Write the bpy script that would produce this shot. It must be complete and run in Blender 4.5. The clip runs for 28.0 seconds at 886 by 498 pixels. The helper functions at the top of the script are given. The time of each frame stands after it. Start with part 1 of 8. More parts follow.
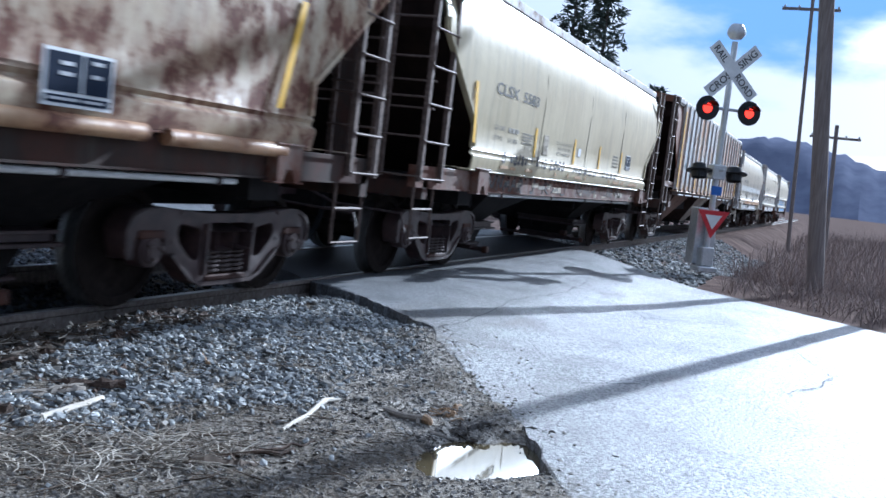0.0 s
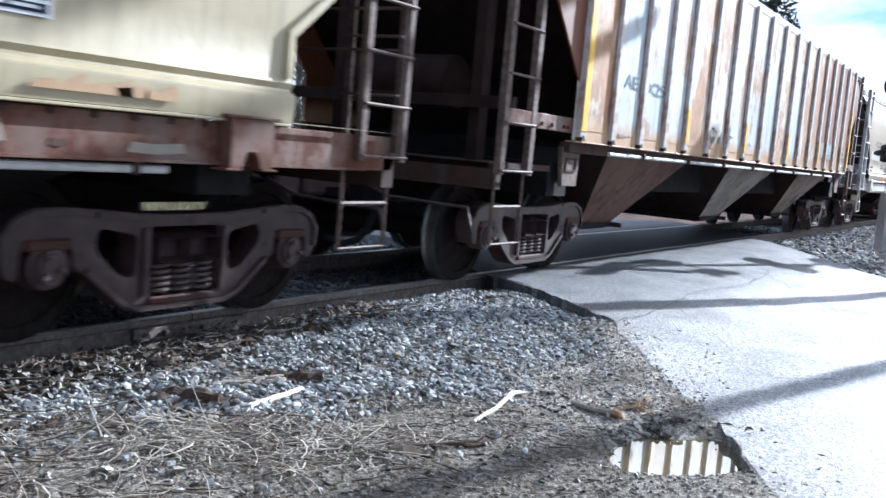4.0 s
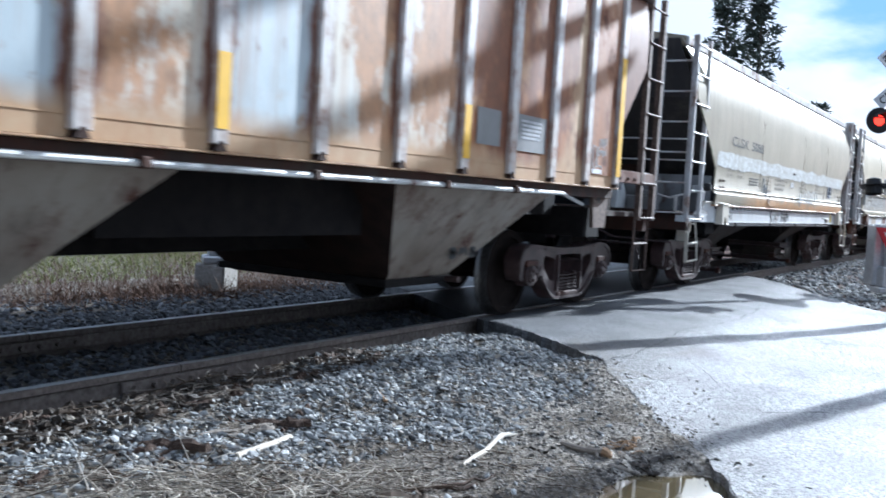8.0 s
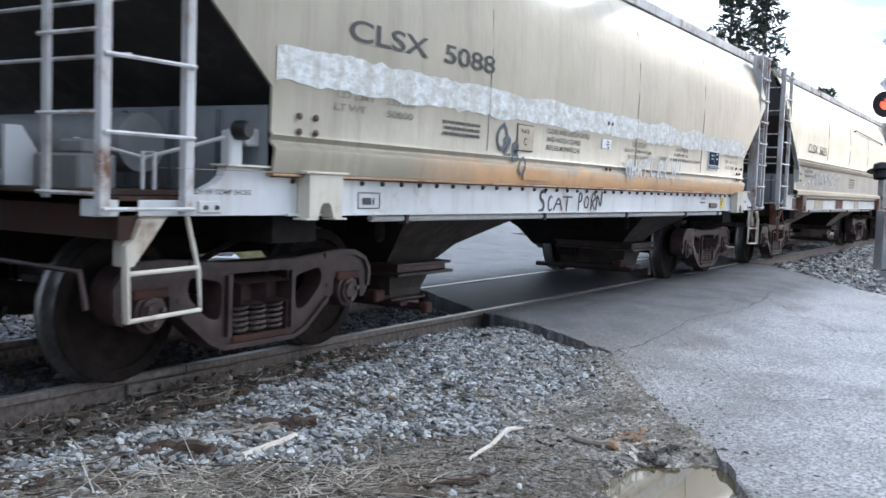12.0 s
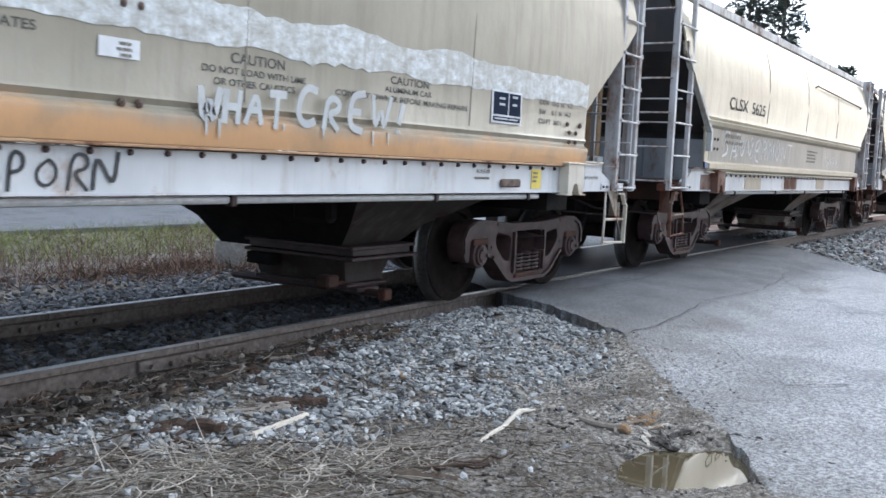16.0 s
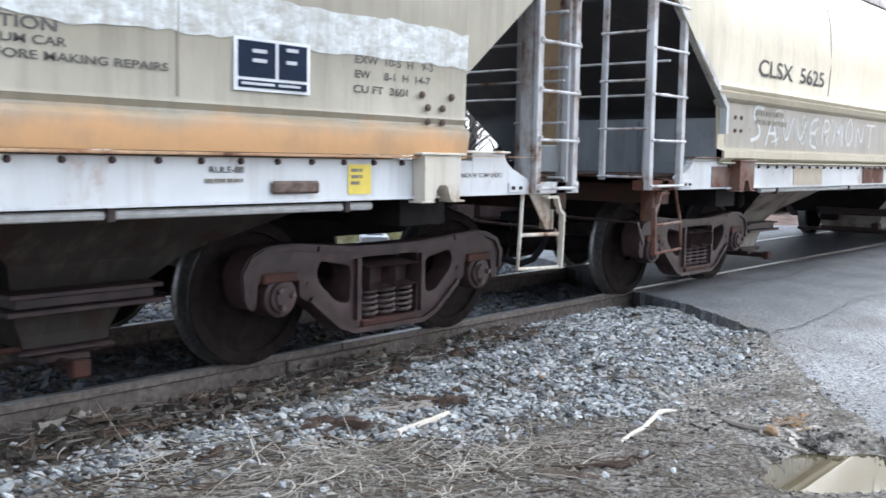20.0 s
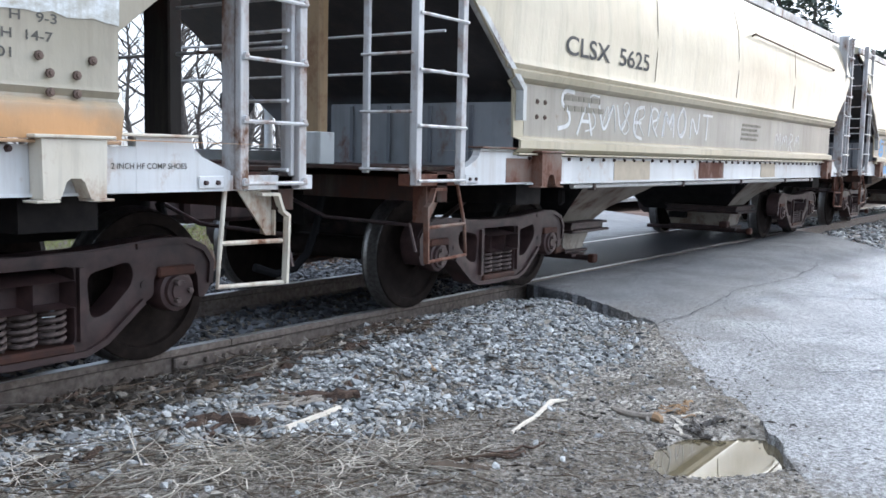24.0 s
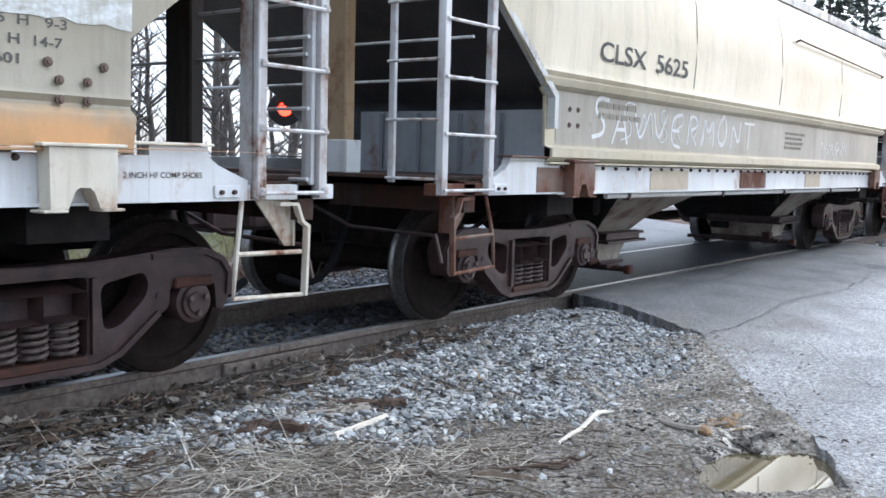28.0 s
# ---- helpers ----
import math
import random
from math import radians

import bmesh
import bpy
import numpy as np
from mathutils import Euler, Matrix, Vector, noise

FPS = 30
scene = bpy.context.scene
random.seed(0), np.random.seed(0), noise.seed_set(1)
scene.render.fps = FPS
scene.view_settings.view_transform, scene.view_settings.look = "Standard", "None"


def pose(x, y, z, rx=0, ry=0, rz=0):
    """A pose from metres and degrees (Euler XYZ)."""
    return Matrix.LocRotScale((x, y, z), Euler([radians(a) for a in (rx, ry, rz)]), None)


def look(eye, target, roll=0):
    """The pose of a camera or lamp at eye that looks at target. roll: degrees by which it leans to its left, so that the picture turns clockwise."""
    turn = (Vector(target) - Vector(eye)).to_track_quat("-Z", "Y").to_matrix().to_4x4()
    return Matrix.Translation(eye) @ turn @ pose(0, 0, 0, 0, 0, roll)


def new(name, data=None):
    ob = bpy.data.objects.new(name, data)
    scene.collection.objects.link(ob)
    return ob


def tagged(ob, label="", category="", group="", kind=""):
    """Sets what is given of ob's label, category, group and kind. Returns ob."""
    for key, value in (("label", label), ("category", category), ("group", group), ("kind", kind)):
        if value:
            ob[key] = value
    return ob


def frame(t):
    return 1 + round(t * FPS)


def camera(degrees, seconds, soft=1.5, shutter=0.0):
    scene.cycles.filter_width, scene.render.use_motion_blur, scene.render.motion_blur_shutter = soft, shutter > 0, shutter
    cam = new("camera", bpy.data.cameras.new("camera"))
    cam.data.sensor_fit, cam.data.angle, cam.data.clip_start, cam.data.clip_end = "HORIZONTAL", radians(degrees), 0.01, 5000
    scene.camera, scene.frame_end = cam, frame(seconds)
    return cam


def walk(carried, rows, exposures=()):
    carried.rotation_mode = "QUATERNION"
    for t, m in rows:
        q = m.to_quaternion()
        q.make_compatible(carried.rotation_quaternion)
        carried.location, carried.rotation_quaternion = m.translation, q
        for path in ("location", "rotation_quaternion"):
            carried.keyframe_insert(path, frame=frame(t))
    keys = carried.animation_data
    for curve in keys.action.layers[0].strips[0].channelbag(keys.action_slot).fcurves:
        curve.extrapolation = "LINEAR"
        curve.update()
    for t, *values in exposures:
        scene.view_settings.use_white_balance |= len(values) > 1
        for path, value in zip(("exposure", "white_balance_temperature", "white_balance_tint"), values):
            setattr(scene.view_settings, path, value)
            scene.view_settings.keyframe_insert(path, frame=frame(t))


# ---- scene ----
# camera: a phone held by hand beside the track, panning slowly
cam = camera(49.5, 28.0, soft=1.6, shutter=0.4)


def aim(x, y, z, turn, tilt, lean):
    """A hand-held pose: turn from the track's line, tilt downwards, lean, in degrees."""
    a, b = radians(turn), radians(tilt)
    return look((x, y, z), (x + math.cos(a) * math.cos(b), y + math.sin(a) * math.cos(b), z - math.sin(b)), lean)


walk(cam, [
    (0.0, aim(0.029, -4.52, 1.188, 21.88, 4.78, 6.76)),
    (0.5, aim(0.047, -4.515, 1.195, 21.53, 4.98, 6.67)),
    (1.0, aim(0.034, -4.522, 1.182, 22.68, 4.83, 6.51)),
    (1.5, aim(0.012, -4.506, 1.17, 25.36, 5.11, 5.69)),
    (2.0, aim(-0.015, -4.474, 1.168, 28.9, 5.73, 5.19)),
    (2.5, aim(-0.026, -4.482, 1.182, 31.38, 5.99, 5.43)),
    (4.5, aim(-0.016, -4.372, 1.146, 31.57, 6.14, 4.69)),
    (5.0, aim(-0.037, -4.398, 1.131, 33.29, 6.19, 4.24)),
    (5.5, aim(-0.049, -4.435, 1.142, 34.11, 6.03, 4.37)),
    (6.0, aim(-0.053, -4.465, 1.142, 34.97, 5.38, 4.55)),
    (6.5, aim(-0.049, -4.489, 1.139, 36.56, 5.1, 3.15)),
    (7.0, aim(-0.028, -4.483, 1.147, 35.55, 4.74, 3.09)),
    (7.5, aim(-0.034, -4.475, 1.164, 34.09, 2.81, 3.58)),
    (8.0, aim(-0.031, -4.471, 1.164, 31.33, 3.36, 3.31)),
    (8.5, aim(0.012, -4.469, 1.17, 29.45, 4.18, 3.63)),
    (9.0, aim(0.022, -4.467, 1.171, 29.33, 4.42, 3.12)),
    (9.5, aim(0.006, -4.464, 1.167, 29.48, 4.68, 2.64)),
    (10.0, aim(0.008, -4.483, 1.171, 28.96, 4.85, 2.2)),
    (10.5, aim(0.003, -4.485, 1.172, 29.75, 4.2, 1.7)),
    (11.0, aim(0.008, -4.476, 1.163, 30.93, 4.48, 1.78)),
    (11.5, aim(0.014, -4.499, 1.167, 31.59, 4.11, 1.59)),
    (12.0, aim(0.003, -4.502, 1.17, 31.88, 3.72, 1.98)),
    (12.5, aim(-0.018, -4.495, 1.171, 33.39, 3.86, 1.98)),
    (14.5, aim(-0.051, -4.413, 1.163, 37.96, 4.77, 2.74)),
    (15.0, aim(-0.01, -4.431, 1.174, 36.32, 4.72, 2.6)),
    (15.5, aim(0.028, -4.462, 1.183, 33.36, 4.78, 3.32)),
    (16.0, aim(0.045, -4.476, 1.193, 32.63, 5.21, 2.53)),
    (16.5, aim(0.048, -4.49, 1.192, 33.52, 4.8, 2.23)),
    (17.0, aim(0.048, -4.487, 1.194, 35.01, 4.66, 2.05)),
    (17.5, aim(0.029, -4.491, 1.195, 35.72, 4.63, 1.15)),
    (18.0, aim(0.025, -4.485, 1.193, 40.51, 5.12, 1.03)),
    (18.5, aim(-0.047, -4.454, 1.181, 50.17, 4.89, 0.8)),
    (19.0, aim(-0.059, -4.468, 1.175, 52.23, 4.59, 1.1)),
    (19.5, aim(-0.057, -4.455, 1.183, 44.7, 5.24, 0.76)),
    (20.0, aim(-0.03, -4.491, 1.198, 40.49, 5.36, 0.95)),
    (20.5, aim(-0.016, -4.497, 1.177, 39.06, 4.79, 1.12)),
    (21.0, aim(-0.01, -4.515, 1.178, 37.84, 4.84, 0.57)),
    (21.5, aim(0.03, -4.514, 1.175, 33.54, 5.27, 2.0)),
    (23.5, aim(0.036, -4.498, 1.18, 34.52, 5.34, 1.45)),
    (24.0, aim(0.035, -4.499, 1.181, 34.48, 5.57, 1.27)),
    (24.5, aim(0.035, -4.496, 1.181, 34.78, 5.64, 1.06)),
    (25.0, aim(0.02, -4.499, 1.185, 35.75, 5.35, 1.16)),
    (25.5, aim(0.014, -4.505, 1.189, 35.86, 5.27, 0.85)),
    (26.0, aim(0.014, -4.506, 1.186, 35.69, 5.13, 1.01)),
    (26.5, aim(0.009, -4.501, 1.185, 35.69, 4.96, 1.18)),
    (27.0, aim(0.008, -4.498, 1.185, 35.76, 4.97, 1.24)),
    (27.5, aim(0.011, -4.494, 1.186, 36.04, 5.1, 1.19)),
    (28.0, aim(0.003, -4.486, 1.198, 37.02, 5.23, 1.49)),
], exposures=[
    (0.0, 0.85, 4900, 8), (1.0, 0.65, 5600, 10), (2.0, 0.9, 5800, 12), (2.5, 1.1, 5600, 11), (5.0, 1.45, 5200, 9), (7.0, 1.3, 5150, 8), (8.5, 1.1, 5200, 7), (9.2, 1.5, 5300, 8), (10.0, 2.35, 5500, 8),
    (11.0, 2.35, 5650, 8), (12.5, 2.22, 5700, 8), (15.0, 2.3, 5750, 8), (17.0, 2.2, 5750, 8), (20.0, 2.66, 5850, 8), (21.5, 2.52, 5750, 8), (24.0, 2.53, 5750, 8), (26.0, 2.60, 5750, 8), (28.0, 2.58, 5750, 8),
])

# the train's advance along the track, in metres before its stopping place
TRAIN = [
    (0.0, 48.444), (0.5, 46.336), (1.0, 44.296), (1.5, 42.285), (2.0, 40.3), (2.5, 38.34),
    (4.5, 31.038), (5.0, 29.357), (5.5, 27.739), (6.0, 26.179), (6.5, 24.666), (7.0, 23.183),
    (7.5, 21.753), (8.0, 20.389), (8.5, 19.079), (9.0, 17.834), (9.5, 16.657), (10.0, 15.537),
    (10.5, 14.463), (11.0, 13.428), (11.5, 12.443), (12.0, 11.516), (12.5, 10.63), (14.5, 7.46),
    (15.0, 6.762), (15.5, 6.122), (16.0, 5.525), (16.5, 4.973), (17.0, 4.456), (17.5, 3.965),
    (18.0, 3.506), (18.5, 3.097), (19.0, 2.696), (19.5, 2.29), (20.0, 1.909), (20.5, 1.588),
    (21.0, 1.315), (21.5, 1.078), (23.5, 0.352), (24.0, 0.231), (24.5, 0.141), (25.0, 0.07),
    (25.5, 0.025), (26.0, 0.0), (26.5, 0.0), (27.0, 0.0), (27.5, 0.0), (28.0, 0.0),
]

# ---- world and sun ----
SUN_AZ, SUN_EL = radians(-13.8), radians(23)
SUN = Vector((math.cos(SUN_AZ) * math.cos(SUN_EL), math.sin(SUN_AZ) * math.cos(SUN_EL), math.sin(SUN_EL)))
world = bpy.data.worlds.new("sky")
scene.world = world
world.use_nodes = True
wn, wl = world.node_tree.nodes, world.node_tree.links
sky = wn.new("ShaderNodeTexSky")
sky.sky_type, sky.sun_disc = "NISHITA", False
sky.sun_elevation, sky.sun_rotation = SUN_EL, math.pi / 2 - SUN_AZ
sky.dust_density, sky.air_density = 3.0, 1.0
w_co = wn.new("ShaderNodeTexCoord")
w_map = wn.new("ShaderNodeMapping")
w_map.inputs["Scale"].default_value = (1.0, 1.0, 2.6)
w_noise = wn.new("ShaderNodeTexNoise")
w_noise.inputs["Scale"].default_value, w_noise.inputs["Detail"].default_value = 2.2, 7
w_ramp = wn.new("ShaderNodeValToRGB")
w_ramp.color_ramp.elements[0].position, w_ramp.color_ramp.elements[1].position = 0.34, 0.55
w_ramp.color_ramp.elements[1].color = (0.85, 0.85, 0.85, 1)
w_mix = wn.new("ShaderNodeMixRGB")
# clouds are thinner and brighter towards the sun
w_dot, w_near, w_tone = wn.new("ShaderNodeVectorMath"), wn.new("ShaderNodeMapRange"), wn.new("ShaderNodeMixRGB")
w_dot.operation = "DOT_PRODUCT"
w_dot.inputs[1].default_value = SUN
w_near.inputs["From Min"].default_value, w_near.inputs["From Max"].default_value = -0.3, 1.0
w_tone.inputs["Color1"].default_value, w_tone.inputs["Color2"].default_value = (4.2, 4.4, 4.8, 1), (9.5, 9.7, 10.2, 1)
wl.new(w_co.outputs["Generated"], w_dot.inputs[0])
wl.new(w_dot.outputs["Value"], w_near.inputs["Value"])
wl.new(w_near.outputs["Result"], w_tone.inputs["Fac"])
# an overcast dome is brighter overhead than at the horizon
w_sep, w_up, w_dome = wn.new("ShaderNodeSeparateXYZ"), wn.new("ShaderNodeMapRange"), wn.new("ShaderNodeVectorMath")
w_dome.operation = "SCALE"
w_up.inputs["From Min"].default_value, w_up.inputs["From Max"].default_value = 0.1, 1.0
w_up.inputs["To Min"].default_value, w_up.inputs["To Max"].default_value = 0.92, 1.55
wl.new(w_co.outputs["Generated"], w_sep.inputs[0])
wl.new(w_sep.outputs["Z"], w_up.inputs["Value"])
wl.new(w_tone.outputs["Color"], w_dome.inputs[0])
wl.new(w_up.outputs["Result"], w_dome.inputs["Scale"])
wl.new(w_dome.outputs[0], w_mix.inputs["Color2"])
wl.new(w_co.outputs["Generated"], w_map.inputs["Vector"])
wl.new(w_map.outputs["Vector"], w_noise.inputs["Vector"])
wl.new(w_noise.outputs["Fac"], w_ramp.inputs["Fac"])
wl.new(w_ramp.outputs["Color"], w_mix.inputs["Fac"])
wl.new(sky.outputs["Color"], w_mix.inputs["Color1"])
# a ragged blue gap between the clouds down the line
w_gap, w_open, w_rag, w_sum, w_blue = wn.new("ShaderNodeVectorMath"), wn.new("ShaderNodeMapRange"), wn.new("ShaderNodeTexNoise"), wn.new("ShaderNodeMath"), wn.new("ShaderNodeMixRGB")
w_gap.operation, w_sum.operation = "DOT_PRODUCT", "MULTIPLY_ADD"
w_gap.inputs[1].default_value = Vector((0.955, 0.08, 0.285)).normalized()
w_rag.inputs["Scale"].default_value, w_rag.inputs["Detail"].default_value = 7.0, 6
w_sum.inputs[1].default_value = 0.05
w_open.inputs["From Min"].default_value, w_open.inputs["From Max"].default_value = 1.008, 1.022
w_open.interpolation_type = "SMOOTHSTEP"
w_blue.inputs["Color2"].default_value = (3.3, 5.4, 8.6, 1)
wl.new(w_co.outputs["Generated"], w_gap.inputs[0])
wl.new(w_map.outputs["Vector"], w_rag.inputs["Vector"])
wl.new(w_rag.outputs["Fac"], w_sum.inputs[0])
wl.new(w_gap.outputs["Value"], w_sum.inputs[2])
wl.new(w_sum.outputs[0], w_open.inputs["Value"])
wl.new(w_open.outputs["Result"], w_blue.inputs["Fac"])
wl.new(w_mix.outputs["Color"], w_blue.inputs["Color1"])
wl.new(w_blue.outputs["Color"], wn["Background"].inputs["Color"])
wn["Background"].inputs["Strength"].default_value = 0.055
sun_data = bpy.data.lights.new("sun", "SUN")
sun_data.energy, sun_data.angle, sun_data.color = 4.4, radians(0.55), (1.0, 0.95, 0.87)
sun = new("sun", sun_data)
sun.matrix_world = look((0, 0, 0), -SUN)
sun.location = (0, 0, 40)


# ---- materials ----
class Mat:
    """A node material with a principled surface, built up by small steps."""

    def __init__(self, name, rough=0.7, metal=0.0, spec=0.4):
        self.m = bpy.data.materials.new(name)
        self.m.use_nodes = True
        self.n, self.l = self.m.node_tree.nodes, self.m.node_tree.links
        self.b = self.n["Principled BSDF"]
        self.b.inputs["Roughness"].default_value, self.b.inputs["Metallic"].default_value = rough, metal
        self.b.inputs["Specular IOR Level"].default_value = spec
        self.co = self.n.new("ShaderNodeTexCoord").outputs["Object"]

    def noise(self, scale, detail=5, stretch=(1, 1, 1), rough=0.6, out="Fac", world=False):
        mp = self.n.new("ShaderNodeMapping")
        mp.inputs["Scale"].default_value = stretch
        if world:
            self.l.new(self.n.new("ShaderNodeNewGeometry").outputs["Position"], mp.inputs["Vector"])
        else:
            self.l.new(self.co, mp.inputs["Vector"])
        t = self.n.new("ShaderNodeTexNoise")
        t.inputs["Scale"].default_value, t.inputs["Detail"].default_value, t.inputs["Roughness"].default_value = scale, detail, rough
        self.l.new(mp.outputs["Vector"], t.inputs["Vector"])
        return t.outputs[out]

    def voronoi(self, scale, feature="F1", stretch=(1, 1, 1), out="Distance"):
        mp = self.n.new("ShaderNodeMapping")
        mp.inputs["Scale"].default_value = stretch
        self.l.new(self.co, mp.inputs["Vector"])
        t = self.n.new("ShaderNodeTexVoronoi")
        t.feature = feature
        t.inputs["Scale"].default_value = scale
        self.l.new(mp.outputs["Vector"], t.inputs["Vector"])
        return t.outputs[out]

    def ramp(self, fac, *stops):
        r = self.n.new("ShaderNodeValToRGB")
        e = r.color_ramp.elements
        while len(e) < len(stops):
            e.new(0.5)
        for s, (p, c) in zip(e, stops):
            s.position = p
            s.color = (*c, 1) if isinstance(c, tuple) else (c, c, c, 1)
        self.l.new(fac, r.inputs["Fac"])
        return r.outputs["Color"]

    def mix(self, fac, a, b, mode="MIX"):
        x = self.n.new("ShaderNodeMixRGB")
        x.blend_type = mode
        for key, v in (("Fac", fac), ("Color1", a), ("Color2", b)):
            if isinstance(v, (int, float)):
                x.inputs[key].default_value = v if key == "Fac" else (v, v, v, 1)
            elif isinstance(v, tuple):
                x.inputs[key].default_value = (*v, 1)
            else:
                self.l.new(v, x.inputs[key])
        return x.outputs["Color"]

    def random(self):
        return self.n.new("ShaderNodeObjectInfo").outputs["Random"]

    def island(self):
        return self.n.new("ShaderNodeNewGeometry").outputs["Random Per Island"]

    def scatter(self):
        """Shift the pattern by a random step for each object, so that repeats differ."""
        a = self.n.new("ShaderNodeVectorMath")
        a.operation = "SCALE"
        a.inputs[0].default_value = (17.0, 31.0, 23.0)
        self.l.new(self.random(), a.inputs["Scale"])
        b = self.n.new("ShaderNodeVectorMath")
        self.l.new(self.co, b.inputs[0])
        self.l.new(a.outputs[0], b.inputs[1])
        self.plain_co, self.co = self.co, b.outputs[0]
        return self

    def calc(self, op, a, b=0.0):
        x = self.n.new("ShaderNodeMath")
        x.operation = op
        for i, v in enumerate((a, b)):
            if isinstance(v, (int, float)):
                x.inputs[i].default_value = v
            else:
                self.l.new(v, x.inputs[i])
        return x.outputs[0]

    def place(self):
        s = self.n.new("ShaderNodeSeparateXYZ")
        self.l.new(self.n.new("ShaderNodeNewGeometry").outputs["Position"], s.inputs[0])
        return s.outputs["X"], s.outputs["Y"], s.outputs["Z"]

    def axis(self, k):
        s = self.n.new("ShaderNodeSeparateXYZ")
        self.l.new(self.co, s.inputs[0])
        return s.outputs[k]

    def color(self, c):
        if isinstance(c, tuple):
            self.b.inputs["Base Color"].default_value = (*c, 1)
        else:
            self.l.new(c, self.b.inputs["Base Color"])
        return self

    def rough(self, r):
        self.l.new(r, self.b.inputs["Roughness"])
        return self

    def bump(self, h, strength=0.4, dist=0.01):
        x = self.n.new("ShaderNodeBump")
        x.inputs["Strength"].default_value, x.inputs["Distance"].default_value = strength, dist
        self.l.new(h, x.inputs["Height"])
        self.l.new(x.outputs["Normal"], self.b.inputs["Normal"])
        return self


def grainy(name, dark, light, scale=20, rough=0.8, metal=0.0, bump=0.3, dist=0.004, stretch=(1, 1, 1), spec=0.4, vary=False):
    k = Mat(name, rough, metal, spec)
    n = k.noise(scale, 6, stretch)
    c = k.ramp(n, (0.3, dark), (0.7, light))
    c = k.mix(k.ramp(k.noise(scale * 0.13, 3, stretch), (0.35, 0.0), (0.7, 0.5)), c, dark)
    if vary:
        c = k.mix(0.6, c, k.ramp(k.island(), (0.0, dark), (1.0, light)))
    k.color(c).bump(n, bump, dist)
    return k.m


def painted(name, base, pale, rust=(0.14, 0.05, 0.025), rusted=0.6, low=None, low_z=1.3, low_x=None, streak=0.35, rough=0.45, deep=(0.05, 0.02, 0.015), grime=(0.12, 0.10, 0.08), vary=None):
    """Weathered car paint: two tones, streaks that run down, patches of rust, a dirty lower edge, paler on the end
    sheets.
    """
    k = Mat(name, rough, 0.0, 0.4)
    broad = k.noise(0.9, 4)
    c = k.mix(k.ramp(broad, (0.35, 0.0), (0.65, 1.0)), base, pale)
    run = k.noise(5, 6, (1.6, 1.0, 0.10), 0.7)
    c = k.mix(k.ramp(run, (0.50, 0.0), (0.74, streak)), c, grime)
    pit = k.noise(3.2, 9, (1, 1, 0.7), 0.72)
    patch = k.ramp(pit, (rusted, 0.0), (rusted + 0.05, 1.0))
    edge = k.ramp(pit, (rusted - 0.10, 0.0), (rusted, 0.55))
    c = k.mix(edge, c, rust)
    c = k.mix(patch, c, k.mix(k.noise(30, 4), rust, deep))
    if low:
        z = k.axis("Z")
        h = k.n.new("ShaderNodeMath")
        h.operation = "ADD"
        k.l.new(z, h.inputs[0])
        k.l.new(k.ramp(k.noise(2.0, 5, (1, 1, 0.3)), (0.35, 0.0), (0.65, 0.07)), h.inputs[1])
        over = k.ramp_range(h.outputs[0], low_z, low_z + 0.10)
        if low_x is not None:
            over = k.calc("MAXIMUM", over, k.ramp_range(k.axis("X"), low_x, low_x - 1.2))
        c = k.mix(over, k.mix(k.ramp(k.noise(2.6, 6, (1, 1, 0.8)), (0.50, 0.0), (0.66, 0.35)), low, tuple(v * 0.72 for v in base)), c)
    if vary:
        c = k.mix(k.ramp(k.random(), *vary), c, k.mix(k.ramp(run, (0.3, 0.0), (0.6, 1.0)), (0.36, 0.17, 0.07), (0.58, 0.40, 0.22)))
    k.color(c)
    k.rough(k.ramp(pit, (rusted - 0.1, rough), (rusted + 0.05, 0.9)))
    k.bump(k.noise(6, 6, (1, 1, 0.6)), 0.25, 0.02)
    return k.m


def _range(self, v, a, b):
    m = self.n.new("ShaderNodeMapRange")
    m.inputs["From Min"].default_value, m.inputs["From Max"].default_value = a, b
    self.l.new(v, m.inputs["Value"])
    return m.outputs["Result"]


Mat.ramp_range = _range


def plain(name, c, rough=0.6, metal=0.0, spec=0.4, emit=0.0):
    k = Mat(name, rough, metal, spec)
    dark = tuple(x * 0.8 for x in c)
    k.color(k.mix(k.ramp(k.noise(8, 4), (0.3, 0.0), (0.7, 1.0)), dark, c))
    if emit:
        k.b.inputs["Emission Color"].default_value = (*c, 1)
        k.b.inputs["Emission Strength"].default_value = emit
    return k.m


M_CREAM_RUST = painted("cream_paint_rusted", (0.29, 0.19, 0.095), (0.44, 0.37, 0.26), rust=(0.15, 0.055, 0.03), rusted=0.525, streak=0.75, grime=(0.15, 0.10, 0.06))
M_TUBE_RUST = painted("orange_rust_tube", (0.30, 0.15, 0.07), (0.44, 0.28, 0.15), rusted=0.56, streak=0.5)
M_TAN = painted("tan_paint", (0.40, 0.355, 0.25), (0.50, 0.45, 0.34), rusted=0.78, streak=0.4, rough=0.34)
M_TAN_WARM = painted("warm_tan_paint", (0.39, 0.33, 0.205), (0.49, 0.425, 0.28), rusted=0.74, streak=0.45, rough=0.36)
M_TAN_ORANGE = painted("tan_paint_rust_foot", (0.265, 0.238, 0.175), (0.345, 0.31, 0.24), rusted=0.80, streak=0.45, rough=0.34, low=(0.56, 0.32, 0.15), low_z=1.335, low_x=-2.6)
M_GREY_PANEL = painted("grey_side_panel", (0.27, 0.25, 0.21), (0.37, 0.345, 0.30), rusted=0.74, streak=0.5)


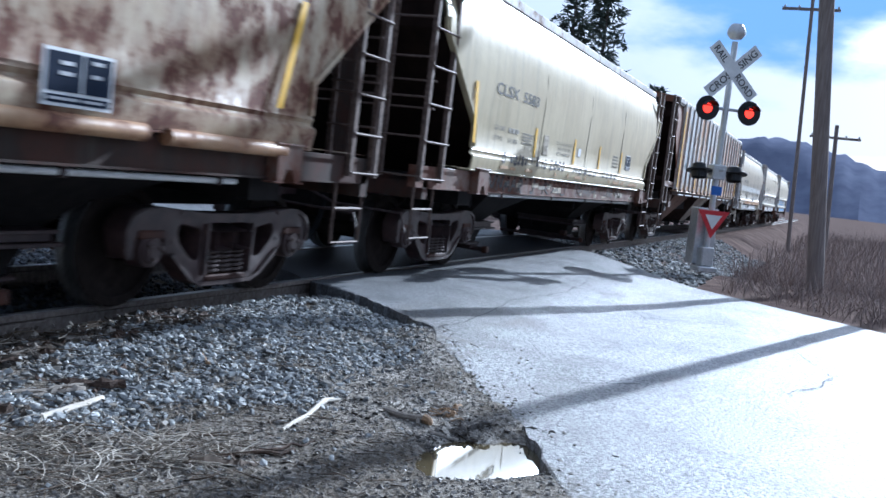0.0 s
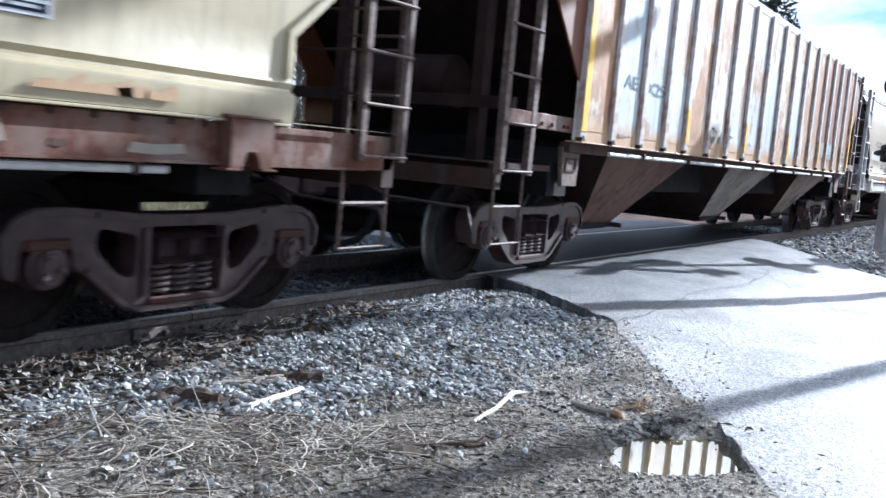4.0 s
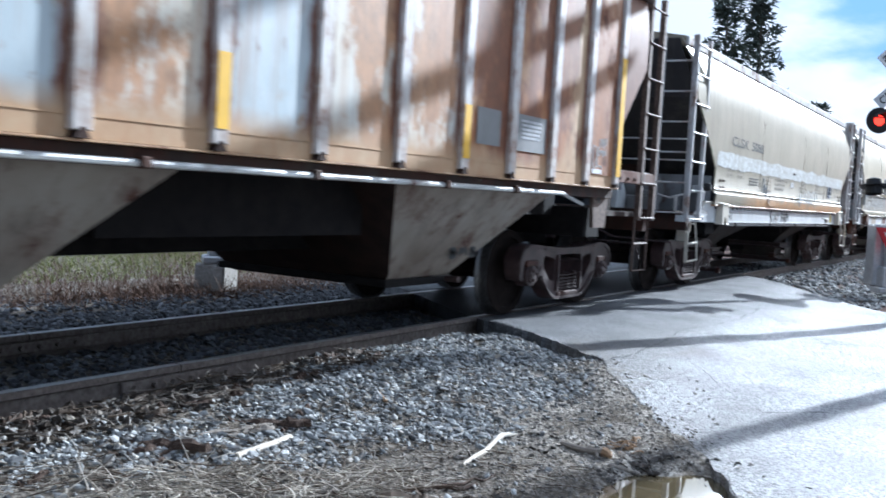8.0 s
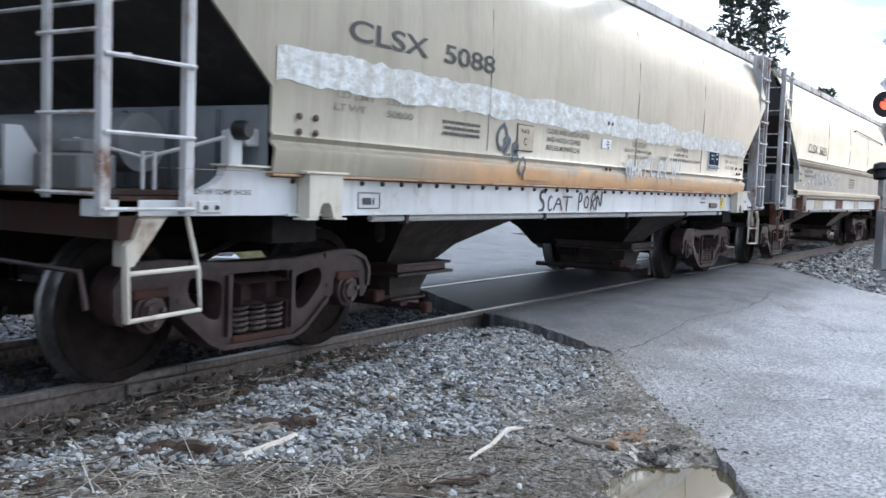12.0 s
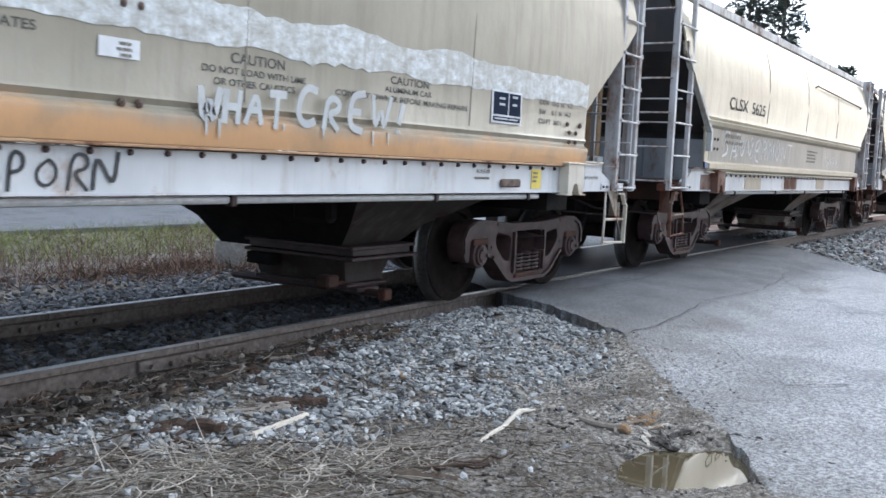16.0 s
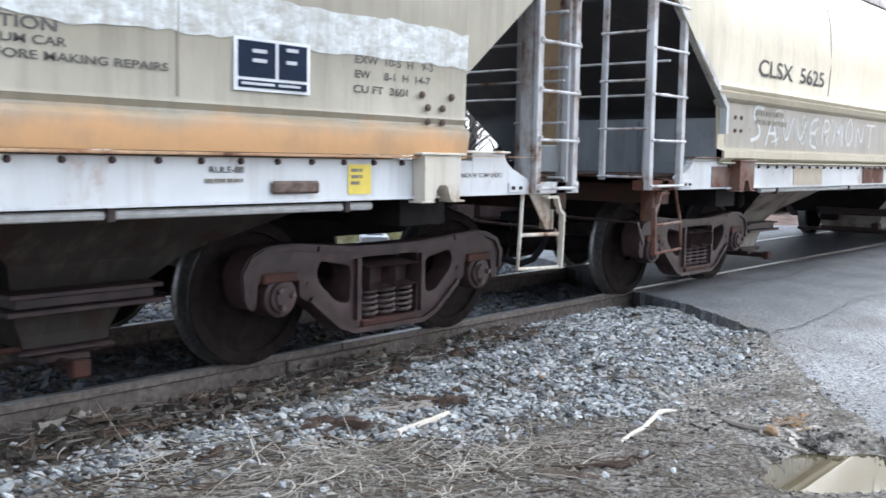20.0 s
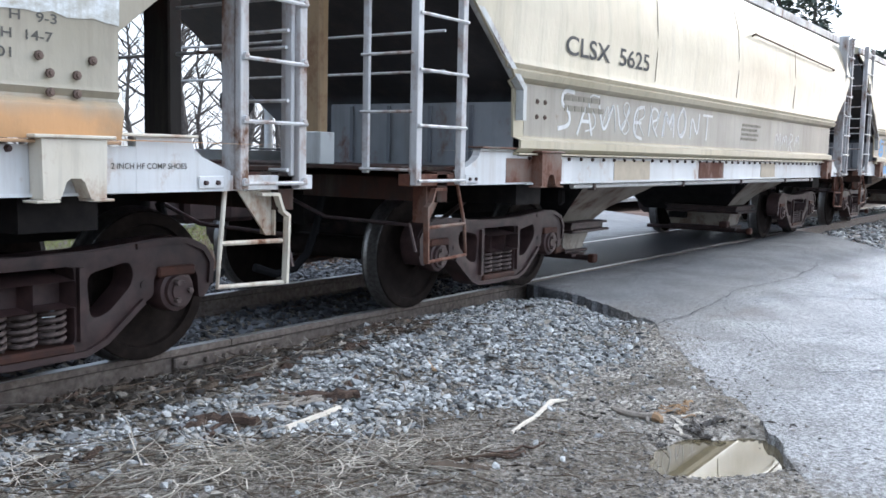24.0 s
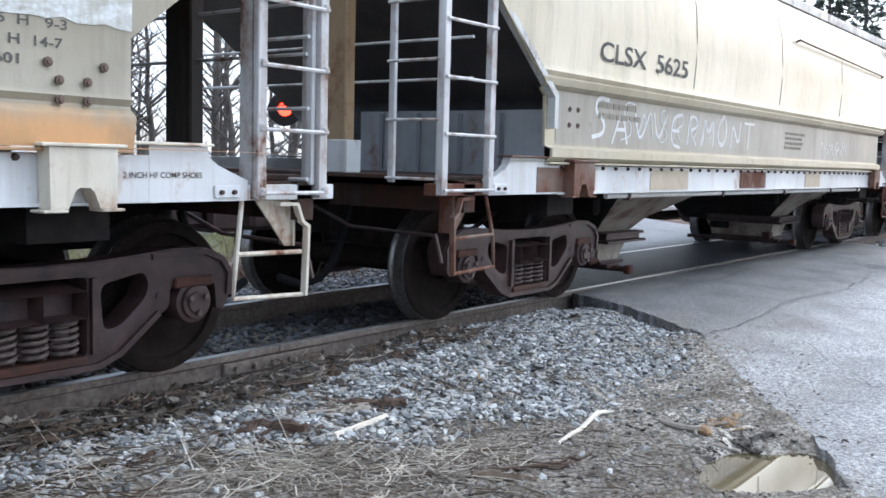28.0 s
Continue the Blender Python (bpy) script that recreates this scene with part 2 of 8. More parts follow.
def rib_panel(name, tones, warm, cover, rust=(0.20, 0.07, 0.03)):
    """Old ribbed side panel: pale paint with blotches of orange stain, rust and painted rib shade along its edges, and
    runs from above.
    """
    k = Mat(name, 0.55, 0.0, 0.35).scatter()
    blot = k.noise(2.1, 8, (1, 1, 0.55), 0.68)
    fine = k.noise(11, 7, (1, 1, 0.5), 0.7)
    run = k.noise(6, 6, (1.8, 1.0, 0.08), 0.7)
    c = k.mix(k.ramp(k.noise(1.3, 4, (1, 1, 0.5)), (0.40, 0.0), (0.58, 1.0)), *tones)
    c = k.mix(k.ramp(blot, (cover, 0.0), (cover + 0.07, 0.9)), c, k.mix(k.ramp(fine, (0.38, 0.0), (0.62, 1.0)), warm, tuple(v * 0.55 for v in warm)))
    c = k.mix(k.ramp(run, (0.50, 0.0), (0.68, 0.6)), c, tuple(0.5 * (u + v) for u, v in zip(warm, rust)))
    c = k.mix(k.ramp(fine, (0.60, 0.0), (0.70, 0.8)), c, rust)
    s = k.n.new("ShaderNodeSeparateXYZ")
    k.l.new(k.plain_co, s.inputs[0])
    # edge rust, darkened further to stand in for the ribs' shade
    side = k.calc("ADD", k.calc("ABSOLUTE", s.outputs["X"]), k.calc("MULTIPLY", fine, 0.16))
    c = k.mix(k.ramp_range(side, 0.335, 0.405), c, k.mix(fine, rust, (0.10, 0.04, 0.025)))
    foot = k.calc("ADD", s.outputs["Z"], k.calc("MULTIPLY", blot, 0.30))
    c = k.mix(k.ramp_range(foot, 1.70, 1.56), c, k.mix(fine, (0.36, 0.16, 0.06), (0.54, 0.42, 0.26)))
    k.color(c).bump(fine, 0.3, 0.01)
    return k.m


M_RIB = painted("rib_paint", (0.50, 0.47, 0.43), (0.70, 0.70, 0.70), rust=(0.26, 0.12, 0.06), rusted=0.58, streak=0.8, grime=(0.26, 0.15, 0.09))
M_SILL_WHITE = painted("light_grey_sill", (0.50, 0.51, 0.51), (0.66, 0.665, 0.665), rust=(0.33, 0.17, 0.07), rusted=0.67, streak=0.45, rough=0.5, grime=(0.30, 0.24, 0.18))
M_PAD = painted("cream_pad_rusty", (0.50, 0.45, 0.36), (0.66, 0.62, 0.53), rust=(0.26, 0.11, 0.05), rusted=0.62, streak=0.4)
M_SILL_RUST = painted("rusty_sill", (0.085, 0.048, 0.036), (0.17, 0.115, 0.09), rusted=0.50, streak=0.6)
M_FLANGE = painted("orange_stained_flange", (0.36, 0.20, 0.10), (0.50, 0.33, 0.19), rusted=0.60, streak=0.5)
M_POST_TAN = painted("brown_tan_post", (0.20, 0.13, 0.065), (0.32, 0.22, 0.12), rusted=0.62, streak=0.6)
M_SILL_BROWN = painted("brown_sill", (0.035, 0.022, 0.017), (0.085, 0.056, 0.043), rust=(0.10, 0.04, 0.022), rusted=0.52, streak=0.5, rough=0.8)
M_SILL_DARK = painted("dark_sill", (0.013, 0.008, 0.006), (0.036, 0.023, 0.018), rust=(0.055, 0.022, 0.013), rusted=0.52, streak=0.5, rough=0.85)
M_BROWN = painted("brown_rust_panel", (0.30, 0.13, 0.06), (0.42, 0.20, 0.09), rust=(0.16, 0.06, 0.03), rusted=0.55, streak=0.5)
M_HOPPER = painted("hopper_underside", (0.15, 0.115, 0.085), (0.30, 0.27, 0.23), rust=(0.09, 0.04, 0.025), rusted=0.60, streak=0.7, rough=0.7)
M_HOPPER_RUSTY = painted("rust_brown_hopper", (0.085, 0.038, 0.022), (0.15, 0.078, 0.05), rust=(0.05, 0.022, 0.014), rusted=0.58, streak=0.7, rough=0.8)
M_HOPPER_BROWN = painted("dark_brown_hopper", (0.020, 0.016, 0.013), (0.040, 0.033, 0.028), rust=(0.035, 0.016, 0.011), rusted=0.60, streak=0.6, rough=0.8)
# near-black tones, with the shade beneath the cars put into the colour
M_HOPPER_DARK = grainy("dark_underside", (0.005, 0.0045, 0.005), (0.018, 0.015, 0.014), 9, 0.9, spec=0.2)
# rust brown darkened further, for slopes turned away from the sun
M_RUST_SHADED = grainy("rust_brown_slope_sheet", (0.012, 0.007, 0.006), (0.036, 0.020, 0.015), 5, 0.85, spec=0.2)
# grey end: the overhanging slope's shade is painted above a paler foot
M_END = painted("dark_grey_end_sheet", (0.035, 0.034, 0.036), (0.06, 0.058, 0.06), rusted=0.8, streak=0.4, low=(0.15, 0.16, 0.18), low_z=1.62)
M_END_PALE = painted("pale_grey_end_sheet", (0.20, 0.21, 0.225), (0.31, 0.325, 0.345), rusted=0.66, streak=0.4, rough=0.6)
# darker copy of the grey end, with more shade in its colour
M_END_SHADED = painted("blackened_end_sheet", (0.022, 0.020, 0.020), (0.045, 0.042, 0.042), rusted=0.75, streak=0.4, rough=0.8, low=(0.075, 0.08, 0.088), low_z=1.58)
# this end faces away from the sun; its shade is in the brown
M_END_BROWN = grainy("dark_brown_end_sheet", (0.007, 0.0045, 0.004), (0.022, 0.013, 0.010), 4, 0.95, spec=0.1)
M_STEEL_GREY = painted("galvanised_ladder", (0.42, 0.42, 0.42), (0.62, 0.62, 0.62), rust=(0.22, 0.12, 0.07), rusted=0.60, streak=0.7, rough=0.5, grime=(0.18, 0.13, 0.10))
M_LADDER_RUST = grainy("rusty_ladder", (0.05, 0.03, 0.023), (0.21, 0.15, 0.12), 22, 0.7, 0.1)
M_CAST = grainy("cast_steel_rusty", (0.012, 0.007, 0.007), (0.078, 0.042, 0.039), 7, 0.55, 0.0, 0.5)
M_SPRING = grainy("spring_steel", (0.025, 0.018, 0.016), (0.17, 0.13, 0.12), 20, 0.7, 0.0, 0.3, spec=0.2)
M_CAST_RED = grainy("cast_steel_orange_rust", (0.020, 0.010, 0.009), (0.085, 0.028, 0.014), 9, 0.8, 0.1, 0.5)
M_WHEEL = grainy("wheel_steel", (0.010, 0.008, 0.007), (0.030, 0.022, 0.019), 12, 0.9, 0.0, 0.3, spec=0.08)
M_TREAD = grainy("polished_tread", (0.10, 0.095, 0.09), (0.26, 0.255, 0.25), 40, 0.32, 0.8, 0.1)
M_RAIL = grainy("rail_web_rust", (0.085, 0.066, 0.055), (0.25, 0.21, 0.18), 25, 0.8, 0.1, 0.4)
M_RAILTOP = grainy("rail_head_worn", (0.30, 0.29, 0.28), (0.48, 0.47, 0.46), 40, 0.35, 0.7, 0.1)
M_TIE = grainy("creosoted_wood", (0.035, 0.027, 0.02), (0.11, 0.085, 0.065), 9, 0.9, 0, 0.6, 0.01, (0.6, 6, 6))


def stone_material(name, tones, rough=0.85):
    k = Mat(name, rough, 0, 0.3)
    r = k.island()
    c = k.ramp(r, *tones)
    c = k.mix(k.ramp(k.noise(45, 5), (0.3, 0.0), (0.7, 0.55)), c, (0.10, 0.095, 0.09), "MIX")
    k.color(c).bump(k.noise(70, 4), 0.5, 0.004)
    return k.m


M_STONE = stone_material("crushed_stone", ((0.0, (0.05, 0.053, 0.056)), (0.2, (0.18, 0.186, 0.19)), (0.45, (0.36, 0.372, 0.37)), (0.66, (0.53, 0.542, 0.53)), (0.80, (0.36, 0.315, 0.25)), (0.9, (0.60, 0.605, 0.59)), (1.0, (0.78, 0.79, 0.77))))
# dark stones, deepened in colour for the shade under the train
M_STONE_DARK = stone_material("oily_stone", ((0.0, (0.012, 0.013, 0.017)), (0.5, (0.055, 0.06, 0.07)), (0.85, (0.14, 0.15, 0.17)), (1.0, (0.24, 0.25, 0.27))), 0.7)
M_MUD = grainy("dark_wet_mud", (0.022, 0.018, 0.014), (0.085, 0.068, 0.053), 22, 0.45, 0, 0.9, 0.012)
M_BARK = grainy("brown_bark", (0.030, 0.020, 0.015), (0.12, 0.074, 0.05), 30, 0.9, 0, 0.8, 0.006, (1, 4, 4))
M_PALE_WOOD = grainy("bare_pale_wood", (0.48, 0.42, 0.34), (0.72, 0.67, 0.58), 20, 0.75, 0, 0.4, 0.003, (1, 5, 5))
M_GREY_WOOD = grainy("weathered_grey_wood", (0.20, 0.17, 0.14), (0.38, 0.34, 0.29), 20, 0.85, 0, 0.5, 0.004, (1, 5, 5))
M_CHIP = grainy("splintered_orange_wood", (0.22, 0.13, 0.07), (0.44, 0.30, 0.17), 25, 0.8, 0, 0.5, 0.003)
M_STRAW = grainy("dry_grass", (0.13, 0.105, 0.082), (0.74, 0.68, 0.58), 6, 0.85, 0, 0.1, 0.002, vary=True)
M_STRAW_DARK = grainy("dead_leaves_brown", (0.045, 0.033, 0.024), (0.17, 0.125, 0.088), 12, 0.9, 0, 0.2, 0.002, vary=True)
M_GRIT = grainy("brown_grit", (0.09, 0.08, 0.07), (0.40, 0.37, 0.33), 40, 0.9, 0, 0.2, 0.002, vary=True)
M_BRUSH = grainy("brush_stalks", (0.11, 0.082, 0.078), (0.38, 0.30, 0.26), 5, 0.9, 0, 0.1, 0.002, vary=True)
M_BRUSH_RED = grainy("red_brown_brush", (0.045, 0.028, 0.022), (0.21, 0.125, 0.08), 5, 0.9, 0, 0.1, 0.002, vary=True)
M_GREEN = grainy("winter_grass_green", (0.09, 0.12, 0.03), (0.30, 0.32, 0.10), 5, 0.85, 0, 0.1, 0.002, vary=True)
M_CRACK = plain("tar_dark_crack", (0.06, 0.061, 0.066), 0.8)
M_CONCRETE = grainy("concrete", (0.20, 0.185, 0.165), (0.42, 0.40, 0.365), 22, 0.85)
M_POLE_WOOD = grainy("grey_pole_wood", (0.13, 0.105, 0.095), (0.30, 0.255, 0.235), 8, 0.9, 0, 0.6, 0.01, (5, 5, 0.3))
M_BRANCH = grainy("grey_bark", (0.07, 0.06, 0.055), (0.20, 0.18, 0.16), 14, 0.9, 0, 0.5)
# needle green paled, with distance haze mixed into the colour
M_NEEDLE = grainy("pine_needles", (0.045, 0.062, 0.055), (0.13, 0.155, 0.125), 9, 0.9, 0, 0.2, vary=True)
M_ALU = grainy("signal_aluminium", (0.45, 0.46, 0.48), (0.62, 0.63, 0.65), 18, 0.4, 0.6, 0.15)
M_SEAM = plain("weld_seam_grime", (0.30, 0.265, 0.21), 0.7)
M_STAIN = plain("orange_rust_stain", (0.46, 0.30, 0.17), 0.8)
M_FADED_PALE = plain("pale_stencil", (0.55, 0.56, 0.58), 0.7)
M_INK_SOFT = plain("worn_black_stencil", (0.10, 0.095, 0.085), 0.7)
M_INK_BLUE = plain("teal_stencil", (0.07, 0.13, 0.16), 0.7)
M_NAVY_FADED = plain("faded_dark_spray", (0.075, 0.075, 0.085), 0.7)
M_SCRAWL = plain("grey_blue_spray", (0.115, 0.13, 0.15), 0.7)
M_TAN_PLAIN = plain("tan_patch", (0.46, 0.39, 0.29), 0.6)
M_ORANGE = plain("orange_patch", (0.54, 0.30, 0.13), 0.6)
M_GREY_PATCH = plain("grey_patch", (0.22, 0.22, 0.22), 0.6)
M_BLACK = plain("black_enamel", (0.012, 0.012, 0.014), 0.5)
M_WHITE = plain("white_reflective", (0.78, 0.79, 0.80), 0.5)
M_GRAFFITI_THIN = plain("worn_white_spray", (0.66, 0.66, 0.65), 0.7)
M_EDGE = painted("pale_edge_strip", (0.44, 0.45, 0.43), (0.58, 0.60, 0.60), rusted=0.62, streak=0.5)
M_GRAFFITI = plain("white_spray_paint", (0.55, 0.56, 0.555), 0.6)
M_INK = plain("dark_stencil", (0.06, 0.06, 0.06), 0.7)
M_FADED = plain("faded_stencil", (0.22, 0.20, 0.16), 0.7)
M_NAVY = plain("navy_panel", (0.02, 0.028, 0.05), 0.9, 0.0, 0.1)
M_YELLOW = plain("yellow_reflective", (0.85, 0.50, 0.03), 0.5)
M_YELLOW_PALE = plain("yellow_sticker", (0.80, 0.62, 0.10), 0.5)
M_RED = plain("red_sign", (0.55, 0.03, 0.04), 0.45)
M_LENS_ON = plain("red_lens_lit", (1.0, 0.035, 0.015), 0.3, emit=1.5)
M_LENS_OFF = plain("red_lens_dark", (0.12, 0.012, 0.012), 0.25)
M_BLUE_SPRAY = plain("bright_blue_spray", (0.08, 0.30, 0.62), 0.5)
M_BLUE = plain("blue_plate", (0.05, 0.16, 0.55), 0.5)
M_PIPE = grainy("brake_pipe", (0.50, 0.49, 0.47), (0.72, 0.71, 0.70), 20, 0.5, 0.3, 0.2)
M_RUBBER = plain("hose_rubber", (0.010, 0.010, 0.011), 0.9, 0.0, 0.1)


def ground_material():
    """Wet brown dirt with mud, grit and litter, dry grass away from the track, far fields."""
    k = Mat("dirt_ground", 0.85, 0.0, 0.0)
    fine = k.noise(34, 8, world=True)
    mid = k.noise(3.2, 6, world=True)
    big = k.noise(0.35, 5, world=True)
    c = k.ramp(fine, (0.34, (0.075, 0.067, 0.057)), (0.50, (0.32, 0.29, 0.25)), (0.66, (0.64, 0.60, 0.54)))
    c = k.mix(k.ramp(mid, (0.45, 0.0), (0.66, 0.6)), c, (0.135, 0.115, 0.088))
    c = k.mix(k.ramp(k.noise(90, 3, world=True), (0.62, 0.0), (0.72, 0.7)), c, (0.46, 0.44, 0.40))
    c = k.mix(k.ramp(k.noise(1.3, 7, world=True, rough=0.7), (0.50, 0.0), (0.60, 0.65)), c, (0.085, 0.069, 0.052))
    p = k.n.new("ShaderNodeNewGeometry").outputs["Position"]
    s = k.n.new("ShaderNodeSeparateXYZ")
    k.l.new(p, s.inputs[0])
    far = k.ramp_range(s.outputs["X"], 12.0, 14.0)
    field = k.ramp(k.noise(1.4, 7, world=True), (0.3, (0.08, 0.058, 0.055)), (0.7, (0.22, 0.17, 0.145)))
    # shade between stones and grass, painted into the soil off the road's shoulder
    gap = k.calc("ADD", k.calc("SUBTRACT", s.outputs["X"], k.calc("MULTIPLY", s.outputs["Y"], 0.98)), k.calc("MULTIPLY", mid, 1.2))
    c = k.mix(k.calc("MULTIPLY", k.ramp_range(gap, 7.9, 7.2), 0.5), c, k.ramp(fine, (0.36, (0.035, 0.029, 0.023)), (0.62, (0.13, 0.108, 0.085))))
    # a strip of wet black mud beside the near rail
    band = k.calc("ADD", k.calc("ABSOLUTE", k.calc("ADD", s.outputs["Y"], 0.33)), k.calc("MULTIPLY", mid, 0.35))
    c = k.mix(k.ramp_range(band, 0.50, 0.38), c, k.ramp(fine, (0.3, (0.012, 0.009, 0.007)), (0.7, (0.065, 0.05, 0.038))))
    c = k.mix(far, c, field)
    k.color(c)
    k.rough(k.mix(far, k.ramp(mid, (0.4, 0.92), (0.7, 0.5)), 1.0))
    k.bump(k.mix(0.4, fine, mid), 1.0, 0.05)
    return k.m


def asphalt_material():
    """Old asphalt: pale aggregate, damp sheen, a darker newer strip along the rails, train shade and sun glare graded
    into the colour, dirt worn in from the broken edge.
    """
    k = Mat("old_asphalt", 0.5, 0.0, 0.34)
    fine, grit = k.noise(48, 5, rough=0.75), k.noise(130, 2)
    mid, big = k.noise(1.3, 7), k.noise(0.45, 4)
    c = k.ramp(fine, (0.40, (0.05, 0.051, 0.054)), (0.50, (0.31, 0.313, 0.318)), (0.59, (0.66, 0.662, 0.664)))
    c = k.mix(k.ramp(grit, (0.55, 0.0), (0.66, 0.7)), c, (0.62, 0.62, 0.62))
    c = k.mix(k.ramp(k.noise(55, 3), (0.58, 0.0), (0.68, 0.55)), c, (0.12, 0.122, 0.128))
    c = k.mix(k.ramp(mid, (0.47, 0.0), (0.66, 0.5)), c, (0.15, 0.153, 0.158))
    x, y, z = k.place()
    # newer darker strip, whose soft edge also holds the train's shade
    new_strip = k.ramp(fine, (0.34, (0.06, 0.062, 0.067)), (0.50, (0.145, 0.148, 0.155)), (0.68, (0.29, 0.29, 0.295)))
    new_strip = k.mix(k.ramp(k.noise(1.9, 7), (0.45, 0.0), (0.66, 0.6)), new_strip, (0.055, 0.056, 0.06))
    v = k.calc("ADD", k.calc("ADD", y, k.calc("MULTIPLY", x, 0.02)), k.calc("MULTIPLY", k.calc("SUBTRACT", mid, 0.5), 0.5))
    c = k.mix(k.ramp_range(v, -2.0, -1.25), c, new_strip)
    # asphalt blackened between the rails in place of the train's shadow
    under_train = k.calc("ADD", k.calc("ABSOLUTE", k.calc("SUBTRACT", y, 0.753)), k.calc("MULTIPLY", mid, 0.4))
    c = k.mix(k.ramp_range(under_train, 1.35, 0.95), c, (0.035, 0.035, 0.038))
    gap = k.calc("SUBTRACT", k.calc("SUBTRACT", x, k.calc("MULTIPLY", y, 1.55)), 9.70)
    gap = k.calc("ADD", gap, k.calc("MULTIPLY", k.calc("SUBTRACT", k.noise(1.5, 9, rough=0.8), 0.5), 3.6))
    soil = k.ramp(k.noise(34, 8), (0.30, (0.06, 0.052, 0.043)), (0.52, (0.18, 0.157, 0.13)), (0.72, (0.40, 0.365, 0.32)))
    near = k.calc("MULTIPLY", k.ramp_range(gap, 0.35, -0.30), k.ramp_range(y, -1.0, -1.6))
    # dust film, stretched across the road to paint the fall-off of sun glare
    film = k.calc("MULTIPLY", k.calc("MULTIPLY", k.ramp_range(gap, 4.6, 0.2), k.ramp_range(y, -1.0, -1.6)), k.ramp(mid, (0.35, 0.35), (0.65, 0.85)))
    c = k.mix(film, c, k.ramp(fine, (0.40, (0.065, 0.062, 0.058)), (0.60, (0.30, 0.29, 0.275))))
    c = k.mix(near, c, soil)
    stain = k.ramp(k.noise(0.9, 6, (0.5, 2.0, 1.0)), (0.60, 0.0), (0.70, 0.45))
    c = k.mix(stain, c, (0.13, 0.105, 0.09))
    k.color(c)
    wet = k.ramp(big, (0.36, 0.55), (0.62, 0.38))
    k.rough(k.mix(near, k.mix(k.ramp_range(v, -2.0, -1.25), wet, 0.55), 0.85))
    k.bump(k.mix(0.4, fine, grit), 1.0, 0.016)
    return k.m


def water_material():
    k = Mat("muddy_water", 0.02, 0, 0.9)
    k.color(k.ramp(k.noise(5, 4), (0.3, (0.07, 0.055, 0.03)), (0.7, (0.13, 0.105, 0.06))))
    k.bump(k.noise(5, 1), 0.008, 0.01)
    return k.m


def roller_paint():
    """White paint rolled on thinly, scratchy, with the tan showing through."""
    k = Mat("white_overpaint", 0.5)
    n = k.noise(9, 9, (1.0, 1.0, 1.6), 0.75)
    c = k.ramp(n, (0.36, (0.37, 0.345, 0.29)), (0.46, (0.50, 0.505, 0.48)), (0.57, (0.66, 0.685, 0.685)), (0.68, (0.86, 0.87, 0.87)))
    k.color(k.mix(k.ramp(k.noise(5, 6, (2.2, 1.0, 0.12), 0.7), (0.48, 0.0), (0.66, 0.7)), c, (0.40, 0.385, 0.33))).bump(n, 0.3, 0.006)
    return k.m


M_WHITE_PAINT = roller_paint()
M_PANEL_BLUE = rib_panel("pale_blue_white_panel", ((0.56, 0.59, 0.60), (0.45, 0.51, 0.53)), (0.42, 0.24, 0.11), 0.53)
M_PANEL_TAN = rib_panel("tan_stained_panel", ((0.60, 0.54, 0.43), (0.60, 0.61, 0.58)), (0.44, 0.21, 0.08), 0.45)
M_PANEL_RUST = rib_panel("rust_brown_panel", ((0.33, 0.13, 0.045), (0.48, 0.34, 0.20)), (0.20, 0.065, 0.024), 0.45)
M_GROUND, M_ASPHALT, M_WATER = ground_material(), asphalt_material(), water_material()


# ---- small builders ----
def mesh_of(name, bm, material, smooth=False):
    me = bpy.data.meshes.new(name)
    bmesh.ops.recalc_face_normals(bm, faces=bm.faces)
    bm.to_mesh(me)
    bm.free()
    for m in material if isinstance(material, (list, tuple)) else (material,):
        me.materials.append(m)
    if smooth:
        me.polygons.foreach_set("use_smooth", [True] * len(me.polygons))
        me.set_sharp_from_angle(angle=radians(38))
    return me


def part(name, bm, material, parent, label="", smooth=False, at=None):
    ob = new(name, mesh_of(name, bm, material, smooth))
    ob.parent = parent
    if at is not None:
        ob.matrix_basis = at
    if label:
        ob["label"] = label
    return ob


def thing(name, label, category, group="", kind="", at=None):
    ob = new(name)
    ob.empty_display_size = 0.2
    if at is not None:
        ob.matrix_basis = at
    return tagged(ob, label, category, group, kind)


def solid(name, bm, material, label, category, group="", kind="", smooth=False, at=None):
    ob = new(name, mesh_of(name, bm, material, smooth))
    if at is not None:
        ob.matrix_basis = at
    return tagged(ob, label, category, group, kind)


def box(bm, x0, x1, y0, y1, z0, z1, bevel=0.0):
    v = [bm.verts.new((x, y, z)) for x in (x0, x1) for y in (y0, y1) for z in (z0, z1)]
    fs = [bm.faces.new([v[i] for i in q]) for q in ((0, 1, 3, 2), (4, 6, 7, 5), (0, 4, 5, 1), (2, 3, 7, 6), (0, 2, 6, 4), (1, 5, 7, 3))]
    if bevel:
        es = {e for f in fs for e in f.edges}
        bmesh.ops.bevel(bm, geom=list(es), offset=bevel, segments=1, affect="EDGES")
    return bm


def boxes(*rows, bevel=0.0):
    bm = bmesh.new()
    for r in rows:
        box(bm, *r, bevel=bevel)
    return bm


def ring_loft(bm, rings, cap=True):
    """Join rings of points, each with the same count, into one skin."""
    vs = [[bm.verts.new(p) for p in r] for r in rings]
    n = len(vs[0])
    for a, b in zip(vs, vs[1:]):
        for i in range(n):
            bm.faces.new((a[i], a[(i + 1) % n], b[(i + 1) % n], b[i]))
    if cap:
        bm.faces.new(vs[0][::-1])
        bm.faces.new(vs[-1])
    return vs


